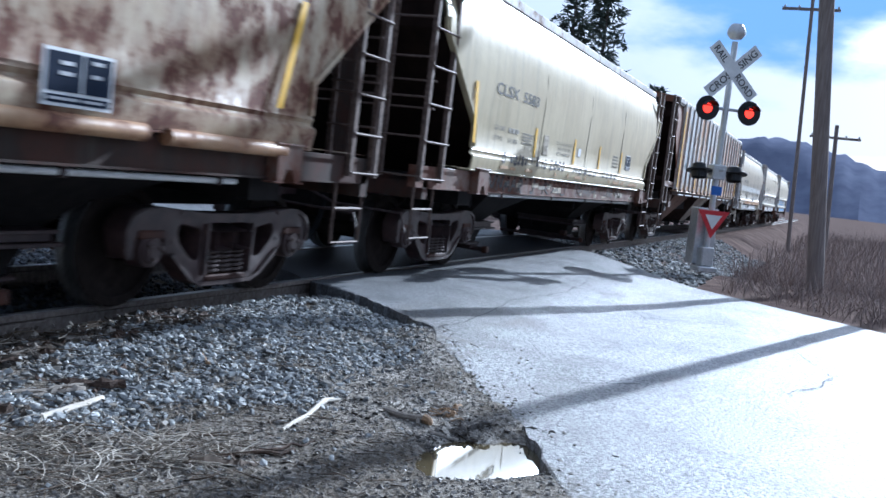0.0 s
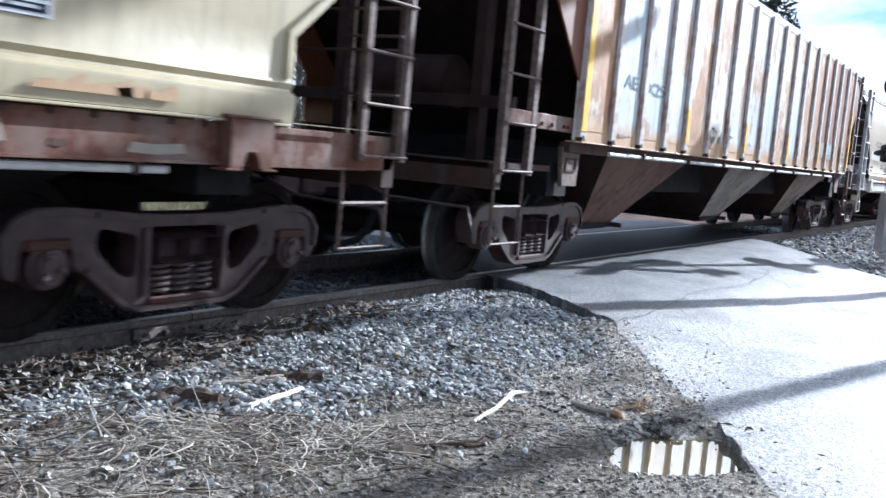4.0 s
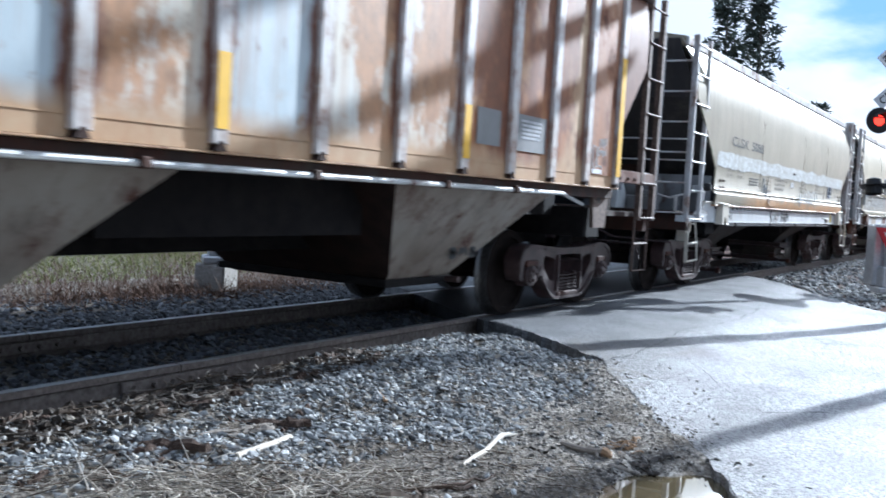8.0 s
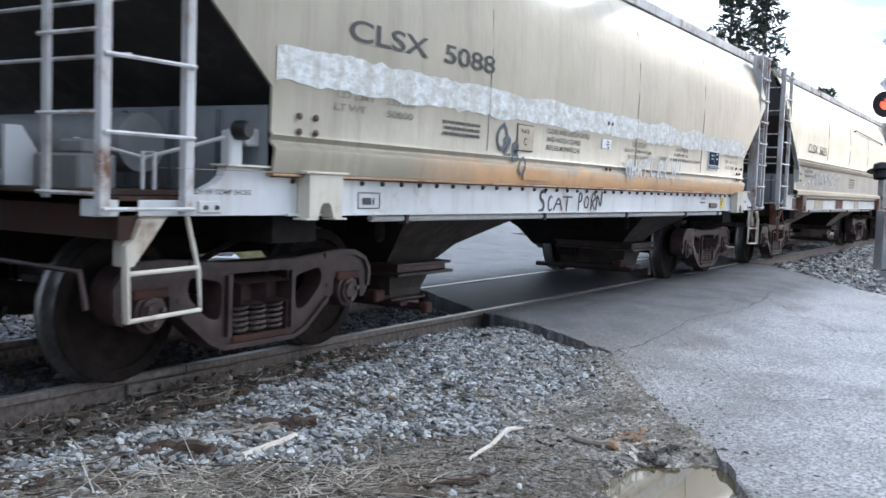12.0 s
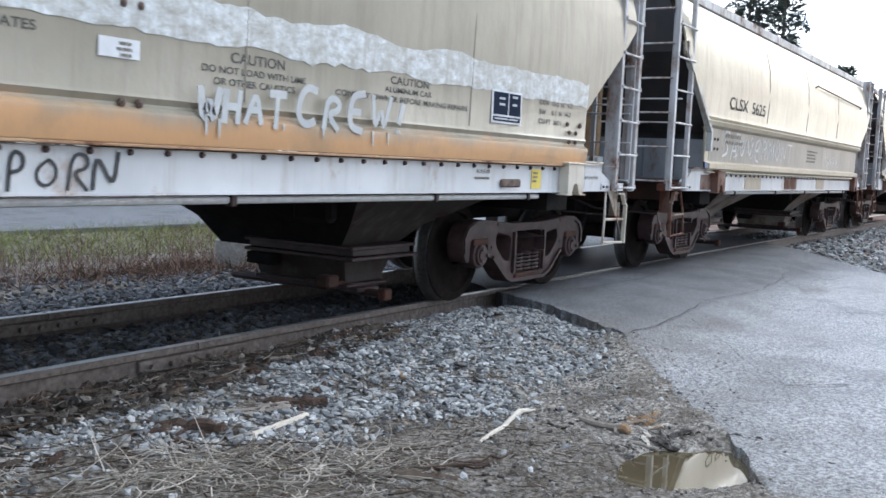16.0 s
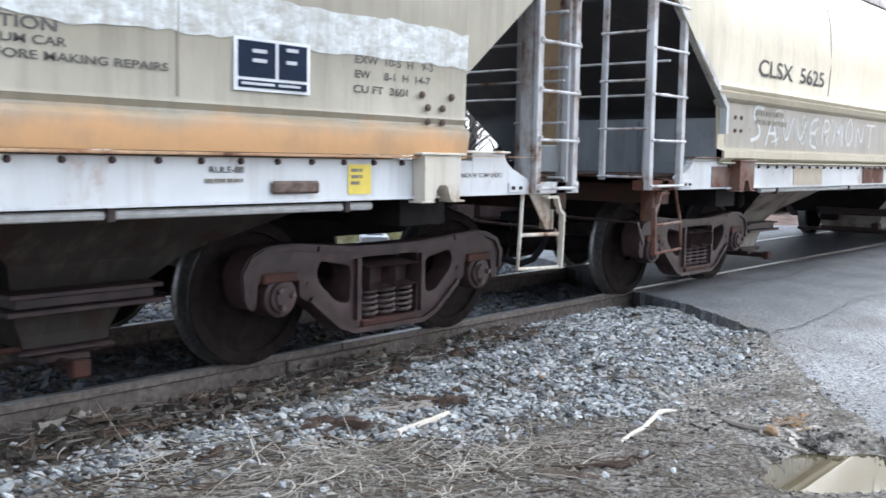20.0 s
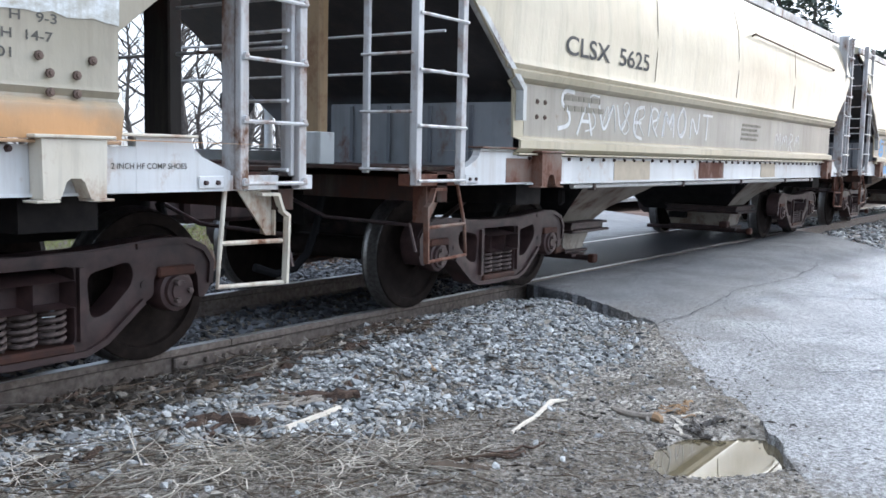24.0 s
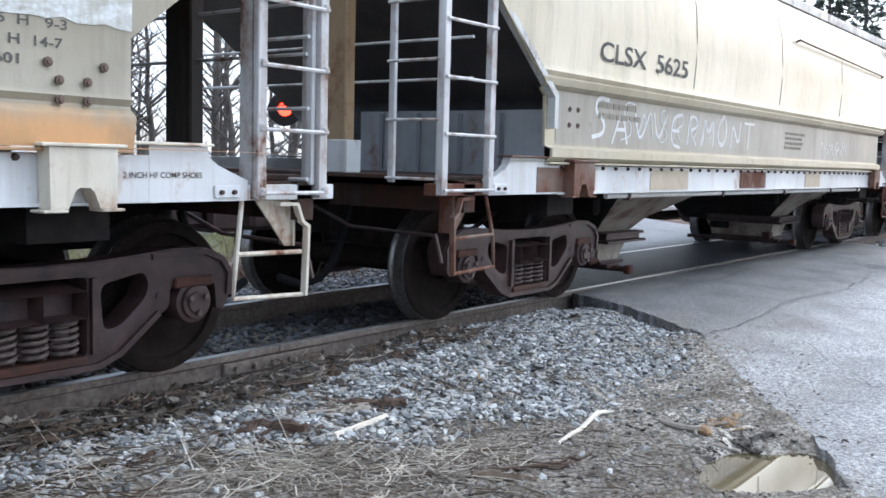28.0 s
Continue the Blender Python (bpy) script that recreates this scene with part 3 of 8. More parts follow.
def tube(bm, pts, r, n=8, r_end=None, cap=True):
    """A round bar along a line of points."""
    pts = [Vector(p) for p in pts]
    rings, side = [], None
    for i, p in enumerate(pts):
        d = (pts[min(i + 1, len(pts) - 1)] - pts[max(i - 1, 0)]).normalized()
        if side is None:
            side = d.cross(Vector((0, 0, 1)) if abs(d.z) < 0.9 else Vector((1, 0, 0))).normalized()
        side = (side - d * side.dot(d)).normalized()
        up = d.cross(side)
        rr = r if r_end is None else r + (r_end - r) * i / max(1, len(pts) - 1)
        rings.append([p + (side * math.cos(a) + up * math.sin(a)) * rr for a in (2 * math.pi * k / n for k in range(n))])
    ring_loft(bm, rings, cap)
    return bm


def bars(*lines, r=0.012, n=6):
    bm = bmesh.new()
    for l in lines:
        tube(bm, l, r, n)
    return bm


def lathe(profile, n=32, axis="y", cap=True):
    """Turn a profile of (radius, place along the axis)."""
    bm = bmesh.new()
    rings = []
    for r, h in profile:
        rings.append([(r * math.cos(a), h, r * math.sin(a)) if axis == "y" else (r * math.cos(a), r * math.sin(a), h)
                      for a in (2 * math.pi * k / n for k in range(n))])
    ring_loft(bm, rings, cap)
    return bm


def plate(outline, y0, y1, holes=()):
    """A plate of the given (x, z) outline with thickness from y0 to y1."""
    bm = bmesh.new()
    front = [bm.verts.new((x, y0, z)) for x, z in outline]
    back = [bm.verts.new((x, y1, z)) for x, z in outline]
    bm.faces.new(front)
    bm.faces.new(back[::-1])
    n = len(front)
    for i in range(n):
        bm.faces.new((front[i], back[i], back[(i + 1) % n], front[(i + 1) % n]))
    return bm


def strip(bm, pts, w, y0, y1):
    """A flat bar of width w that follows (x, z) points, with thickness from y0 to y1."""
    pts = [Vector((p[0], p[1])) for p in pts]
    a, b = [], []
    for i, p in enumerate(pts):
        d0 = (p - pts[i - 1]).normalized() if i else (pts[1] - p).normalized()
        d1 = (pts[i + 1] - p).normalized() if i < len(pts) - 1 else d0
        d = (d0 + d1).normalized()
        nrm = Vector((-d.y, d.x)) * (w / 2 / max(0.5, d.dot(d0)))
        a.append(p + nrm)
        b.append(p - nrm)
    rings = [[(q.x, y0, q.y), (q.x, y1, q.y), (s.x, y1, s.y), (s.x, y0, s.y)] for q, s in zip(a, b)]
    ring_loft(bm, rings)
    return bm


def lettering(parent, chars, x0, x1, z, h, material, y, name="letter", lean=0.0):
    """Stencilled writing on a near side, from x0 to x1 with base z and height h, facing -y."""
    cu = bpy.data.curves.new(name, "FONT")
    cu.body, cu.size, cu.offset = chars, 1.0, 0.014
    tmp = bpy.data.objects.new(name, cu)
    me = bpy.data.meshes.new_from_object(tmp)
    bpy.data.objects.remove(tmp)
    xs, ys = [v.co.x for v in me.vertices], [v.co.y for v in me.vertices]
    a, b, c, d = min(xs), max(xs), min(ys), max(ys)
    me.transform(Matrix.Diagonal(((x1 - x0) / (b - a), h / (d - c), 1, 1)) @ Matrix.Translation((-a, -c, 0)))
    verts = [v.co.copy() for v in me.vertices]
    owner = list(range(len(verts)))

    def root(i):
        while owner[i] != i:
            owner[i] = owner[owner[i]]
            i = owner[i]
        return i
    for f in me.polygons:
        for i in f.vertices[1:]:
            owner[root(i)] = root(f.vertices[0])
    glyphs = {}
    for f in me.polygons:
        glyphs.setdefault(root(f.vertices[0]), []).append(tuple(f.vertices))
    bpy.data.meshes.remove(me)
    for faces in glyphs.values():
        ids = sorted({i for f in faces for i in f})
        at = {i: k for k, i in enumerate(ids)}
        one = bpy.data.meshes.new(name)
        one.from_pydata([verts[i] for i in ids], [], [[at[i] for i in f] for f in faces])
        one.materials.append(material)
        ob = new(name, one)
        ob.parent = parent
        ob.matrix_basis = pose(x0, y, z, 90 - lean)


STROKES = {"W": [[(0, 1), (0.25, 0), (0.5, 0.7), (0.75, 0), (1, 1)]], "H": [[(0.1, 1), (0.1, 0)], [(0.8, 1), (0.8, 0)], [(0.1, 0.5), (0.8, 0.5)]], "A": [[(0, 0), (0.45, 1), (0.9, 0)], [(0.2, 0.4), (0.7, 0.4)]],
           "T": [[(0, 1), (1, 1)], [(0.5, 1), (0.5, 0)]], "C": [[(0.9, 0.9), (0.4, 1), (0.1, 0.6), (0.15, 0.2), (0.5, 0), (0.9, 0.15)]], "R": [[(0.1, 0), (0.15, 1), (0.7, 0.95), (0.75, 0.6), (0.2, 0.5), (0.8, 0)]],
           "E": [[(0.8, 1), (0.1, 0.9), (0.1, 0.1), (0.8, 0)], [(0.1, 0.5), (0.65, 0.5)]], "!": [[(0.5, 1), (0.35, 0.3)], [(0.32, 0.12), (0.30, 0)]], "S": [[(0.9, 0.95), (0.3, 1), (0.15, 0.65), (0.7, 0.45), (0.75, 0.1), (0.1, 0)]],
           "P": [[(0.12, 0), (0.12, 1), (0.7, 0.92), (0.72, 0.55), (0.12, 0.45)]], "V": [[(0, 1), (0.45, 0), (0.9, 1)]], "+": [[(0.1, 0.5), (0.9, 0.5)], [(0.5, 0.9), (0.5, 0.1)]], "1": [[(0.5, 1), (0.5, 0)]], "2": [[(0.1, 0.75), (0.45, 1), (0.8, 0.7), (0.1, 0.0), (0.9, 0.05)]], "M": [[(0, 0), (0.15, 1), (0.5, 0.3), (0.85, 1), (1, 0)]], "O": [[(0.5, 1), (0.1, 0.7), (0.1, 0.25), (0.5, 0), (0.85, 0.3), (0.8, 0.75), (0.5, 1)]],
           "N": [[(0.1, 0), (0.1, 1), (0.8, 0), (0.85, 1)]], "J": [[(0.7, 1), (0.65, 0.1), (0.3, 0), (0.1, 0.2)]], "~": [[(0, 0.2), (0.3, 0.9), (0.45, 0.3), (0.7, 1), (1, 0.1)]], "8": [[(0.5, 0.5), (0.15, 0.8), (0.5, 1), (0.8, 0.75), (0.5, 0.5), (0.1, 0.2), (0.5, 0), (0.85, 0.25), (0.5, 0.5)]]}


def scrawl(parent, chars, x0, x1, z0, z1, w, material, y, seed=1, name="graffiti"):
    """Hand-drawn strokes of paint on a near side."""
    rnd = random.Random(seed)
    step = (x1 - x0) / len(chars)
    for i, ch in enumerate(chars):
        dz, dh = rnd.uniform(-0.08, 0.08) * (z1 - z0), rnd.uniform(0.85, 1.1)
        bm = bmesh.new()
        for k, line in enumerate(STROKES.get(ch, [])):
            for _ in range(2 if len(line) > 2 else 0):
                cut = [line[0]]
                for p, q in zip(line, line[1:]):
                    cut += [(p[0] * 0.75 + q[0] * 0.25, p[1] * 0.75 + q[1] * 0.25), (p[0] * 0.25 + q[0] * 0.75, p[1] * 0.25 + q[1] * 0.75)]
                line = cut + [line[-1]]
            yy = y - 0.0004 * (k + i % 3)
            strip(bm, [(x0 + step * (i + 0.82 * u) + 0.10 * step * (v - 0.5), z0 + dz + (z1 - z0) * dh * v) for u, v in line], w * rnd.uniform(0.8, 1.2), yy, yy + 0.003)
        if ch in STROKES:
            part(name, bm, material, parent, "spray-painted scrawl")


def ragged_band(parent, x0, x1, z0, z1, y_at, material, rough_edge=0.03, seed=2, name="overpaint", cols=150):
    """A band of paint rolled over a side, with uneven edges, that follows the side's bulge."""
    bm = bmesh.new()
    rows = []
    for i in range(cols + 1):
        x = x0 + (x1 - x0) * i / cols
        a = z0 + rough_edge * (noise.noise(Vector((x * 2.3, seed, 0))) + 0.6 * noise.noise(Vector((x * 11, seed, 1))))
        b = z1 + rough_edge * (noise.noise(Vector((x * 1.7, seed, 5))) + 0.6 * noise.noise(Vector((x * 9, seed, 7))))
        rows.append([bm.verts.new((x, -y_at(a + (b - a) * k / 3) - 0.0245, a + (b - a) * k / 3)) for k in range(4)])
    for p, q in zip(rows, rows[1:]):
        for k in range(3):
            bm.faces.new((p[k], q[k], q[k + 1], p[k + 1]))
    return part(name, bm, material, parent)


# ---- the train ----
MID = 0.753          # the track's centre line; car space has its origin there, on the rail heads
R_WHEEL = 0.42


def wheel_meshes():
    bm = lathe([(0.0000, 0.03), (0.1000, 0.03), (0.1050, -0.005), (0.1448, 0.0), (0.2221, 0.03), (0.2993, 0.042), (0.3399, 0.026), (0.3476, 0.0),
                (0.4040, -0.002), (0.4150, 0.004), (0.4185, 0.014), (0.4132, 0.145), (0.0000, 0.145)], 40)
    face = mesh_of("wheel", bm, M_WHEEL, True)
    bm = lathe([(0.4160, 0.014), (0.4200, 0.016), (0.4229, 0.10), (0.4306, 0.112), (0.4441, 0.122), (0.4441, 0.138), (0.4229, 0.148), (0.4060, 0.148)], 40, cap=False)
    tread = mesh_of("tread", bm, M_TREAD, True)
    bm = lathe([(0.0, -0.01), (0.055, -0.01), (0.058, 0.0), (0.085, 0.0), (0.09, 0.02), (0.112, 0.025), (0.118, 0.05), (0.118, 0.16), (0.09, 0.17), (0.0, 0.17)], 20)
    cap = mesh_of("bearing", bm, M_CAST, True)
    bolt = mesh_of("cap_bolt", tube(bmesh.new(), [(0.055, -0.03, 0), (0.055, 0.0, 0)], 0.017, 6), M_SPRING)
    bm = bmesh.new()
    tube(bm, [(0, -0.95, 0), (0, 0.95, 0)], 0.085, 12)
    return face, tread, cap, bolt, mesh_of("axle", bm, M_WHEEL, True)


WHEEL, TREAD, BEARING, BOLT, AXLE = wheel_meshes()
WHEELSETS, CARS = [], []


def wheelset(car, x):
    ax = new("wheelset", AXLE)
    ax.parent = car
    ax.matrix_basis = pose(x, 0, R_WHEEL)
    for side in (-1, 1):
        for me, y, a in ((WHEEL, -0.885, 0), (TREAD, -0.885, 0), (BEARING, -1.165, 0), (BOLT, -1.165, 90), (BOLT, -1.165, 210), (BOLT, -1.165, 330)):
            if side > 0 and me is BOLT:
                continue
            o = new(me.name, me)
            o.parent = ax
            o.matrix_basis = pose(0, y, 0, 0, a) if side < 0 else pose(0, -y, 0, 0, 0, 180)
    WHEELSETS.append((ax, x))


def rounded(points, r=0.03, n=3):
    """A polygon with its corners rounded off."""
    out, pts = [], [Vector(p) for p in points]
    for i, p in enumerate(pts):
        a, c = (pts[i - 1] - p), (pts[(i + 1) % len(pts)] - p)
        q = min(r, a.length * 0.45, c.length * 0.45)
        a, c = p + a.normalized() * q, p + c.normalized() * q
        for k in range(n + 1):
            t = k / n
            out.append(tuple(a * (1 - t) ** 2 + p * 2 * t * (1 - t) + c * t * t))
    return out


def side_frame_mesh():
    """A cast truck side: a casting with humps over the axles, two rounded windows and the opening for bolster and springs."""
    y0, y1 = -1.13, -0.97
    half = [(0.0, 0.668), (0.30, 0.672), (0.55, 0.692), (0.78, 0.712), (0.97, 0.705), (1.09, 0.655), (1.15, 0.565), (1.135, 0.45), (1.09, 0.365), (1.04, 0.36), (1.03, 0.50), (0.985, 0.535), (0.775, 0.535), (0.735, 0.50),
            (0.735, 0.405), (0.675, 0.375), (0.54, 0.285), (0.42, 0.185), (0.32, 0.142), (0.0, 0.132)]
    outer = rounded(half + [(-x, z) for x, z in half[-2:0:-1]], 0.04, 3)
    holes = [rounded([(s * 0.325, 0.555), (s * 0.575, 0.60), (s * 0.605, 0.545), (s * 0.59, 0.475), (s * 0.445, 0.345), (s * 0.345, 0.325)][::s], 0.055, 3) for s in (1, -1)]
    holes.append(rounded([(-0.255, 0.215), (0.255, 0.215), (0.255, 0.60), (-0.255, 0.60)], 0.03, 2))
    bm = bmesh.new()
    edges = []
    for loop in [outer] + holes:
        vs = [bm.verts.new((x, y0, z)) for x, z in loop]
        edges += [bm.edges.new((vs[i], vs[(i + 1) % len(vs)])) for i in range(len(vs))]
    bmesh.ops.triangle_fill(bm, edges=edges, use_beauty=True, use_dissolve=False)
    rim = [e for e in bm.edges if len(e.link_faces) == 1]
    got = bmesh.ops.extrude_face_region(bm, geom=bm.faces[:])
    bmesh.ops.translate(bm, verts=[v for v in got["geom"] if isinstance(v, bmesh.types.BMVert)], vec=(0, y1 - y0, 0))
    rim = [e for e in bm.edges if all(abs(v.co.y - y0) < 1e-5 for v in e.verts) and len(e.link_faces) == 2 and abs(e.link_faces[0].normal.dot(e.link_faces[1].normal)) < 0.5]
    bmesh.ops.bevel(bm, geom=rim, offset=0.016, segments=2, profile=0.6, affect="EDGES", clamp_overlap=True)
    for s in (-1, 1):
        tube(bm, [(s * 0.665, y0 - 0.006, 0.47), (s * 0.665, y0 + 0.03, 0.47)], 0.02, 8)
        strip(bm, [(s * 0.285, 0.595), (s * 0.285, 0.225)], 0.035, y0 - 0.028, y0 + 0.01)
        strip(bm, [(s * 1.115, 0.44), (s * 1.125, 0.56), (s * 1.07, 0.64), (s * 0.96, 0.682), (s * 0.78, 0.69), (s * 0.62, 0.675)], 0.03, y0 - 0.016, y0 + 0.01)
    strip(bm, [(-0.60, 0.672), (-0.30, 0.650), (0.30, 0.650), (0.60, 0.672)], 0.03, y0 - 0.016, y0 + 0.01)
    strip(bm, [(-0.66, 0.385), (-0.43, 0.205), (-0.31, 0.160), (0.31, 0.160), (0.43, 0.205), (0.66, 0.385)], 0.03, y0 - 0.02, y0 + 0.01)
    return mesh_of("side_frame", bm, M_CAST, True)


def bolster_mesh():
    """The cross beam between the truck sides, one casting; its ends show two pockets above the springs."""
    bm = bmesh.new()
    xs, ys = (-0.225, 0.0, 0.225), (-1.185, -0.92, 0.92, 1.185)
    low = [[bm.verts.new((x, y, 0.408)) for x in xs] for y in ys]
    top = [[bm.verts.new((x, y, 0.538 if abs(y) > 1 else 0.575)) for x in xs] for y in ys]
    ends = []
    for i in range(2):
        for j in range(3):
            bm.faces.new((low[j][i], low[j + 1][i], low[j + 1][i + 1], low[j][i + 1]))
            bm.faces.new((top[j][i], top[j][i + 1], top[j + 1][i + 1], top[j + 1][i]))
        ends.append(bm.faces.new((low[0][i], low[0][i + 1], top[0][i + 1], top[0][i])))
        bm.faces.new((low[3][i + 1], low[3][i], top[3][i], top[3][i + 1]))
    for j in range(3):
        for i in (0, 2):
            bm.faces.new((low[j][i], top[j][i], top[j + 1][i], low[j + 1][i]))
    bmesh.ops.recalc_face_normals(bm, faces=bm.faces)
    bmesh.ops.inset_individual(bm, faces=ends, thickness=0.022)
    for f in ends:
        for v in f.verts:
            v.co.y += 0.11
    return mesh_of("bolster", bm, M_CAST)


def spring_mesh():
    bm = bmesh.new()
    turns = 5.2
    pts = [(0.062 * math.cos(a), 0.062 * math.sin(a), 0.224 + 0.178 * a / (2 * math.pi * turns)) for a in (2 * math.pi * turns * k / 66 for k in range(67))]
    tube(bm, pts, 0.0112, 6)
    return mesh_of("spring", bm, M_SPRING, True)


SIDE_FRAME, BOLSTER, SPRING = side_frame_mesh(), bolster_mesh(), spring_mesh()
SPRING_SEAT = mesh_of('spring_seat', boxes((-0.25, 0.25, -1.15, -0.95, 0.17, 0.218), bevel=0.012), M_CAST_RED)
ADAPTER = mesh_of('bearing_adapter', boxes((-0.125, 0.125, -1.15, -0.96, 0.498, 0.556), bevel=0.01), M_CAST_RED)


def truck(car, x):
    for s in (1, -1):
        f = new("side_frame", SIDE_FRAME)
        f.parent = car
        f.matrix_basis = pose(x, 0, 0, 0, 0, 0 if s > 0 else 180)
        o = new("spring_seat", SPRING_SEAT)
        o.parent = f
        for dx in (-0.88, 0.88):
            o = new("bearing_adapter", ADAPTER)
            o.parent = f
            o.matrix_basis = pose(dx, 0, 0)
        for dx, y in ((-0.155, -1.085), (0.0, -1.085), (0.155, -1.085), (-0.08, -1.0), (0.08, -1.0)):
            o = new("spring", SPRING)
            o.parent = f
            o.matrix_basis = pose(dx, y, 0)
    b = new("bolster", BOLSTER)
    b.parent = car
    b.matrix_basis = pose(x, 0, 0)
    for dx in (-0.88, 0.88):
        wheelset(car, x + dx)
    bm = boxes((x - 0.30, x - 0.22, -0.86, 0.86, 0.33, 0.45), (x + 0.22, x + 0.30, -0.86, 0.86, 0.33, 0.45))
    part("brake_beam", bm, M_CAST, car)


def half_width(shape, z):
    for (z0, h0), (z1, h1) in zip(shape, shape[1:]):
        if z0 <= z <= z1:
            return h0 + (h1 - h0) * (z - z0) / (z1 - z0)
    return shape[-1][1]


def shell(car, shape, ends, material, roof_material, end_material, end_profile=None, slide=0.0, far_cut=0.0):
    """A hopper body: shape is (z, half width), ends is (z, half length); sides, roof and end sheets are parts."""
    def half_length(z):
        return half_width(ends, z)
    zs = sorted({z for z, _ in shape} | {z for z, _ in ends})
    for s, nm in ((-1, "side_sheet"), (1, "side_sheet")):
        bm = bmesh.new()
        cols = 28
        skins = []
        for proud in (0.02, 0.0):
            grid = []
            for z in zs:
                w, L = half_width(shape, z) + proud, half_length(z) - (far_cut * max(0.0, min(1.0, (2.4 - z) / 0.6)) if s > 0 else 0.0)
                grid.append([bm.verts.new((slide - L + 2 * L * i / cols, s * w, z)) for i in range(cols + 1)])
            for a, b in zip(grid, grid[1:]):
                for i in range(cols):
                    bm.faces.new((a[i], a[i + 1], b[i + 1], b[i]))
            skins.append(grid)
        o, q = skins
        for k in (0, -1):
            for i in range(cols):
                bm.faces.new((o[k][i], o[k][i + 1], q[k][i + 1], q[k][i]))
            for j in range(len(zs) - 1):
                bm.faces.new((o[j][k], o[j + 1][k], q[j + 1][k], q[j][k]))
        part(nm, bm, material, car, smooth=True)
    for s in (-1, 1):
        bm = bmesh.new()
        slope = [(half_length(z) - 0.012, z) for z in zs] if end_profile is None else [(x, z) for z, x in end_profile]
        rings = [[(slide + s * x, y, z) for y in (-half_width(shape, z) + 0.02, half_width(shape, z) - 0.02)] for x, z in slope]
        vs = [[bm.verts.new(p) for p in r] for r in rings]
        for a, b in zip(vs, vs[1:]):
            bm.faces.new((a[0], a[1], b[1], b[0]))
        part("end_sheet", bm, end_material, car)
    z, L = zs[-1], half_length(zs[-1])
    w = half_width(shape, z)
    bm = bmesh.new()
    ring_loft(bm, [[(x, -w - 0.05, z - 0.10), (x, -w - 0.06, z + 0.02), (x, -w * 0.5, z + 0.13), (x, 0, z + 0.17), (x, w * 0.5, z + 0.13), (x, w + 0.06, z + 0.02), (x, w + 0.05, z - 0.10)] for x in (-L - 0.03, L + 0.03)])
    part("roof", bm, roof_material, car)
    # dark bar drawn for the shaded gap below the roof's overhang
    part("roof_gutter", boxes((-L - 0.02, L + 0.02, -w - 0.085, -w - 0.045, z - 0.145, z - 0.105)), M_SILL_DARK, car, "dark bar for the shaded gap under the roof's edge")
    part("roof_edge", boxes((-L - 0.04, L + 0.04, -w - 0.10, -w - 0.062, z - 0.10, z + 0.015), bevel=0.008), M_STEEL_GREY, car, "pale folded edge of the roof")
    bm = boxes((-L - 0.1, L + 0.1, -0.55, 0.55, z + 0.24, z + 0.29))
    for i in range(9):
        x = -L + 2 * L * i / 8
        box(bm, x - 0.03, x + 0.03, -0.5, 0.5, z + 0.12, z + 0.24)
    part("running_board", bm, M_STEEL_GREY, car, "grating walkway along the roof")
    hatch = mesh_of("roof_hatch", boxes((-0.5, 0.5, -0.4, 0.4, z + 0.14, z + 0.23), bevel=0.03), roof_material)
    for i in range(4):
        o = new("roof_hatch", hatch)
        o.parent = car
        o.matrix_basis = pose(-L + 1.2 + i * (2 * L - 2.4) / 3, 0, 0)


def coupler(car, x, s):
    bm = boxes((min(x, x + s * 0.45), max(x, x + s * 0.45), -0.09, 0.09, 0.74, 0.92))
    box(bm, min(x + s * 0.38, x + s * 0.66), max(x + s * 0.38, x + s * 0.66), -0.17, 0.13, 0.68, 0.98, 0.03)
    part("coupler", bm, M_CAST, car)
    bm = bars([(x - s * 0.05, -0.42, 0.85), (x + s * 0.02, -0.42, 0.62), (x + s * 0.10, -0.41, 0.44), (x + s * 0.22, -0.39, 0.33), (x + s * 0.38, -0.36, 0.30), (x + s * 0.55, -0.32, 0.36)], r=0.03, n=8)
    part("air_hose", bm, M_RUBBER, car, smooth=True)
    bm = bars([(x + s * 0.1, 0.1, 0.95), (x + s * 0.12, -0.6, 0.72), (x + s * 0.1, -1.35, 0.70), (x + s * 0.1, -1.4, 0.52)], r=0.014)
    part("uncoupling_lever", bm, M_CAST, car)


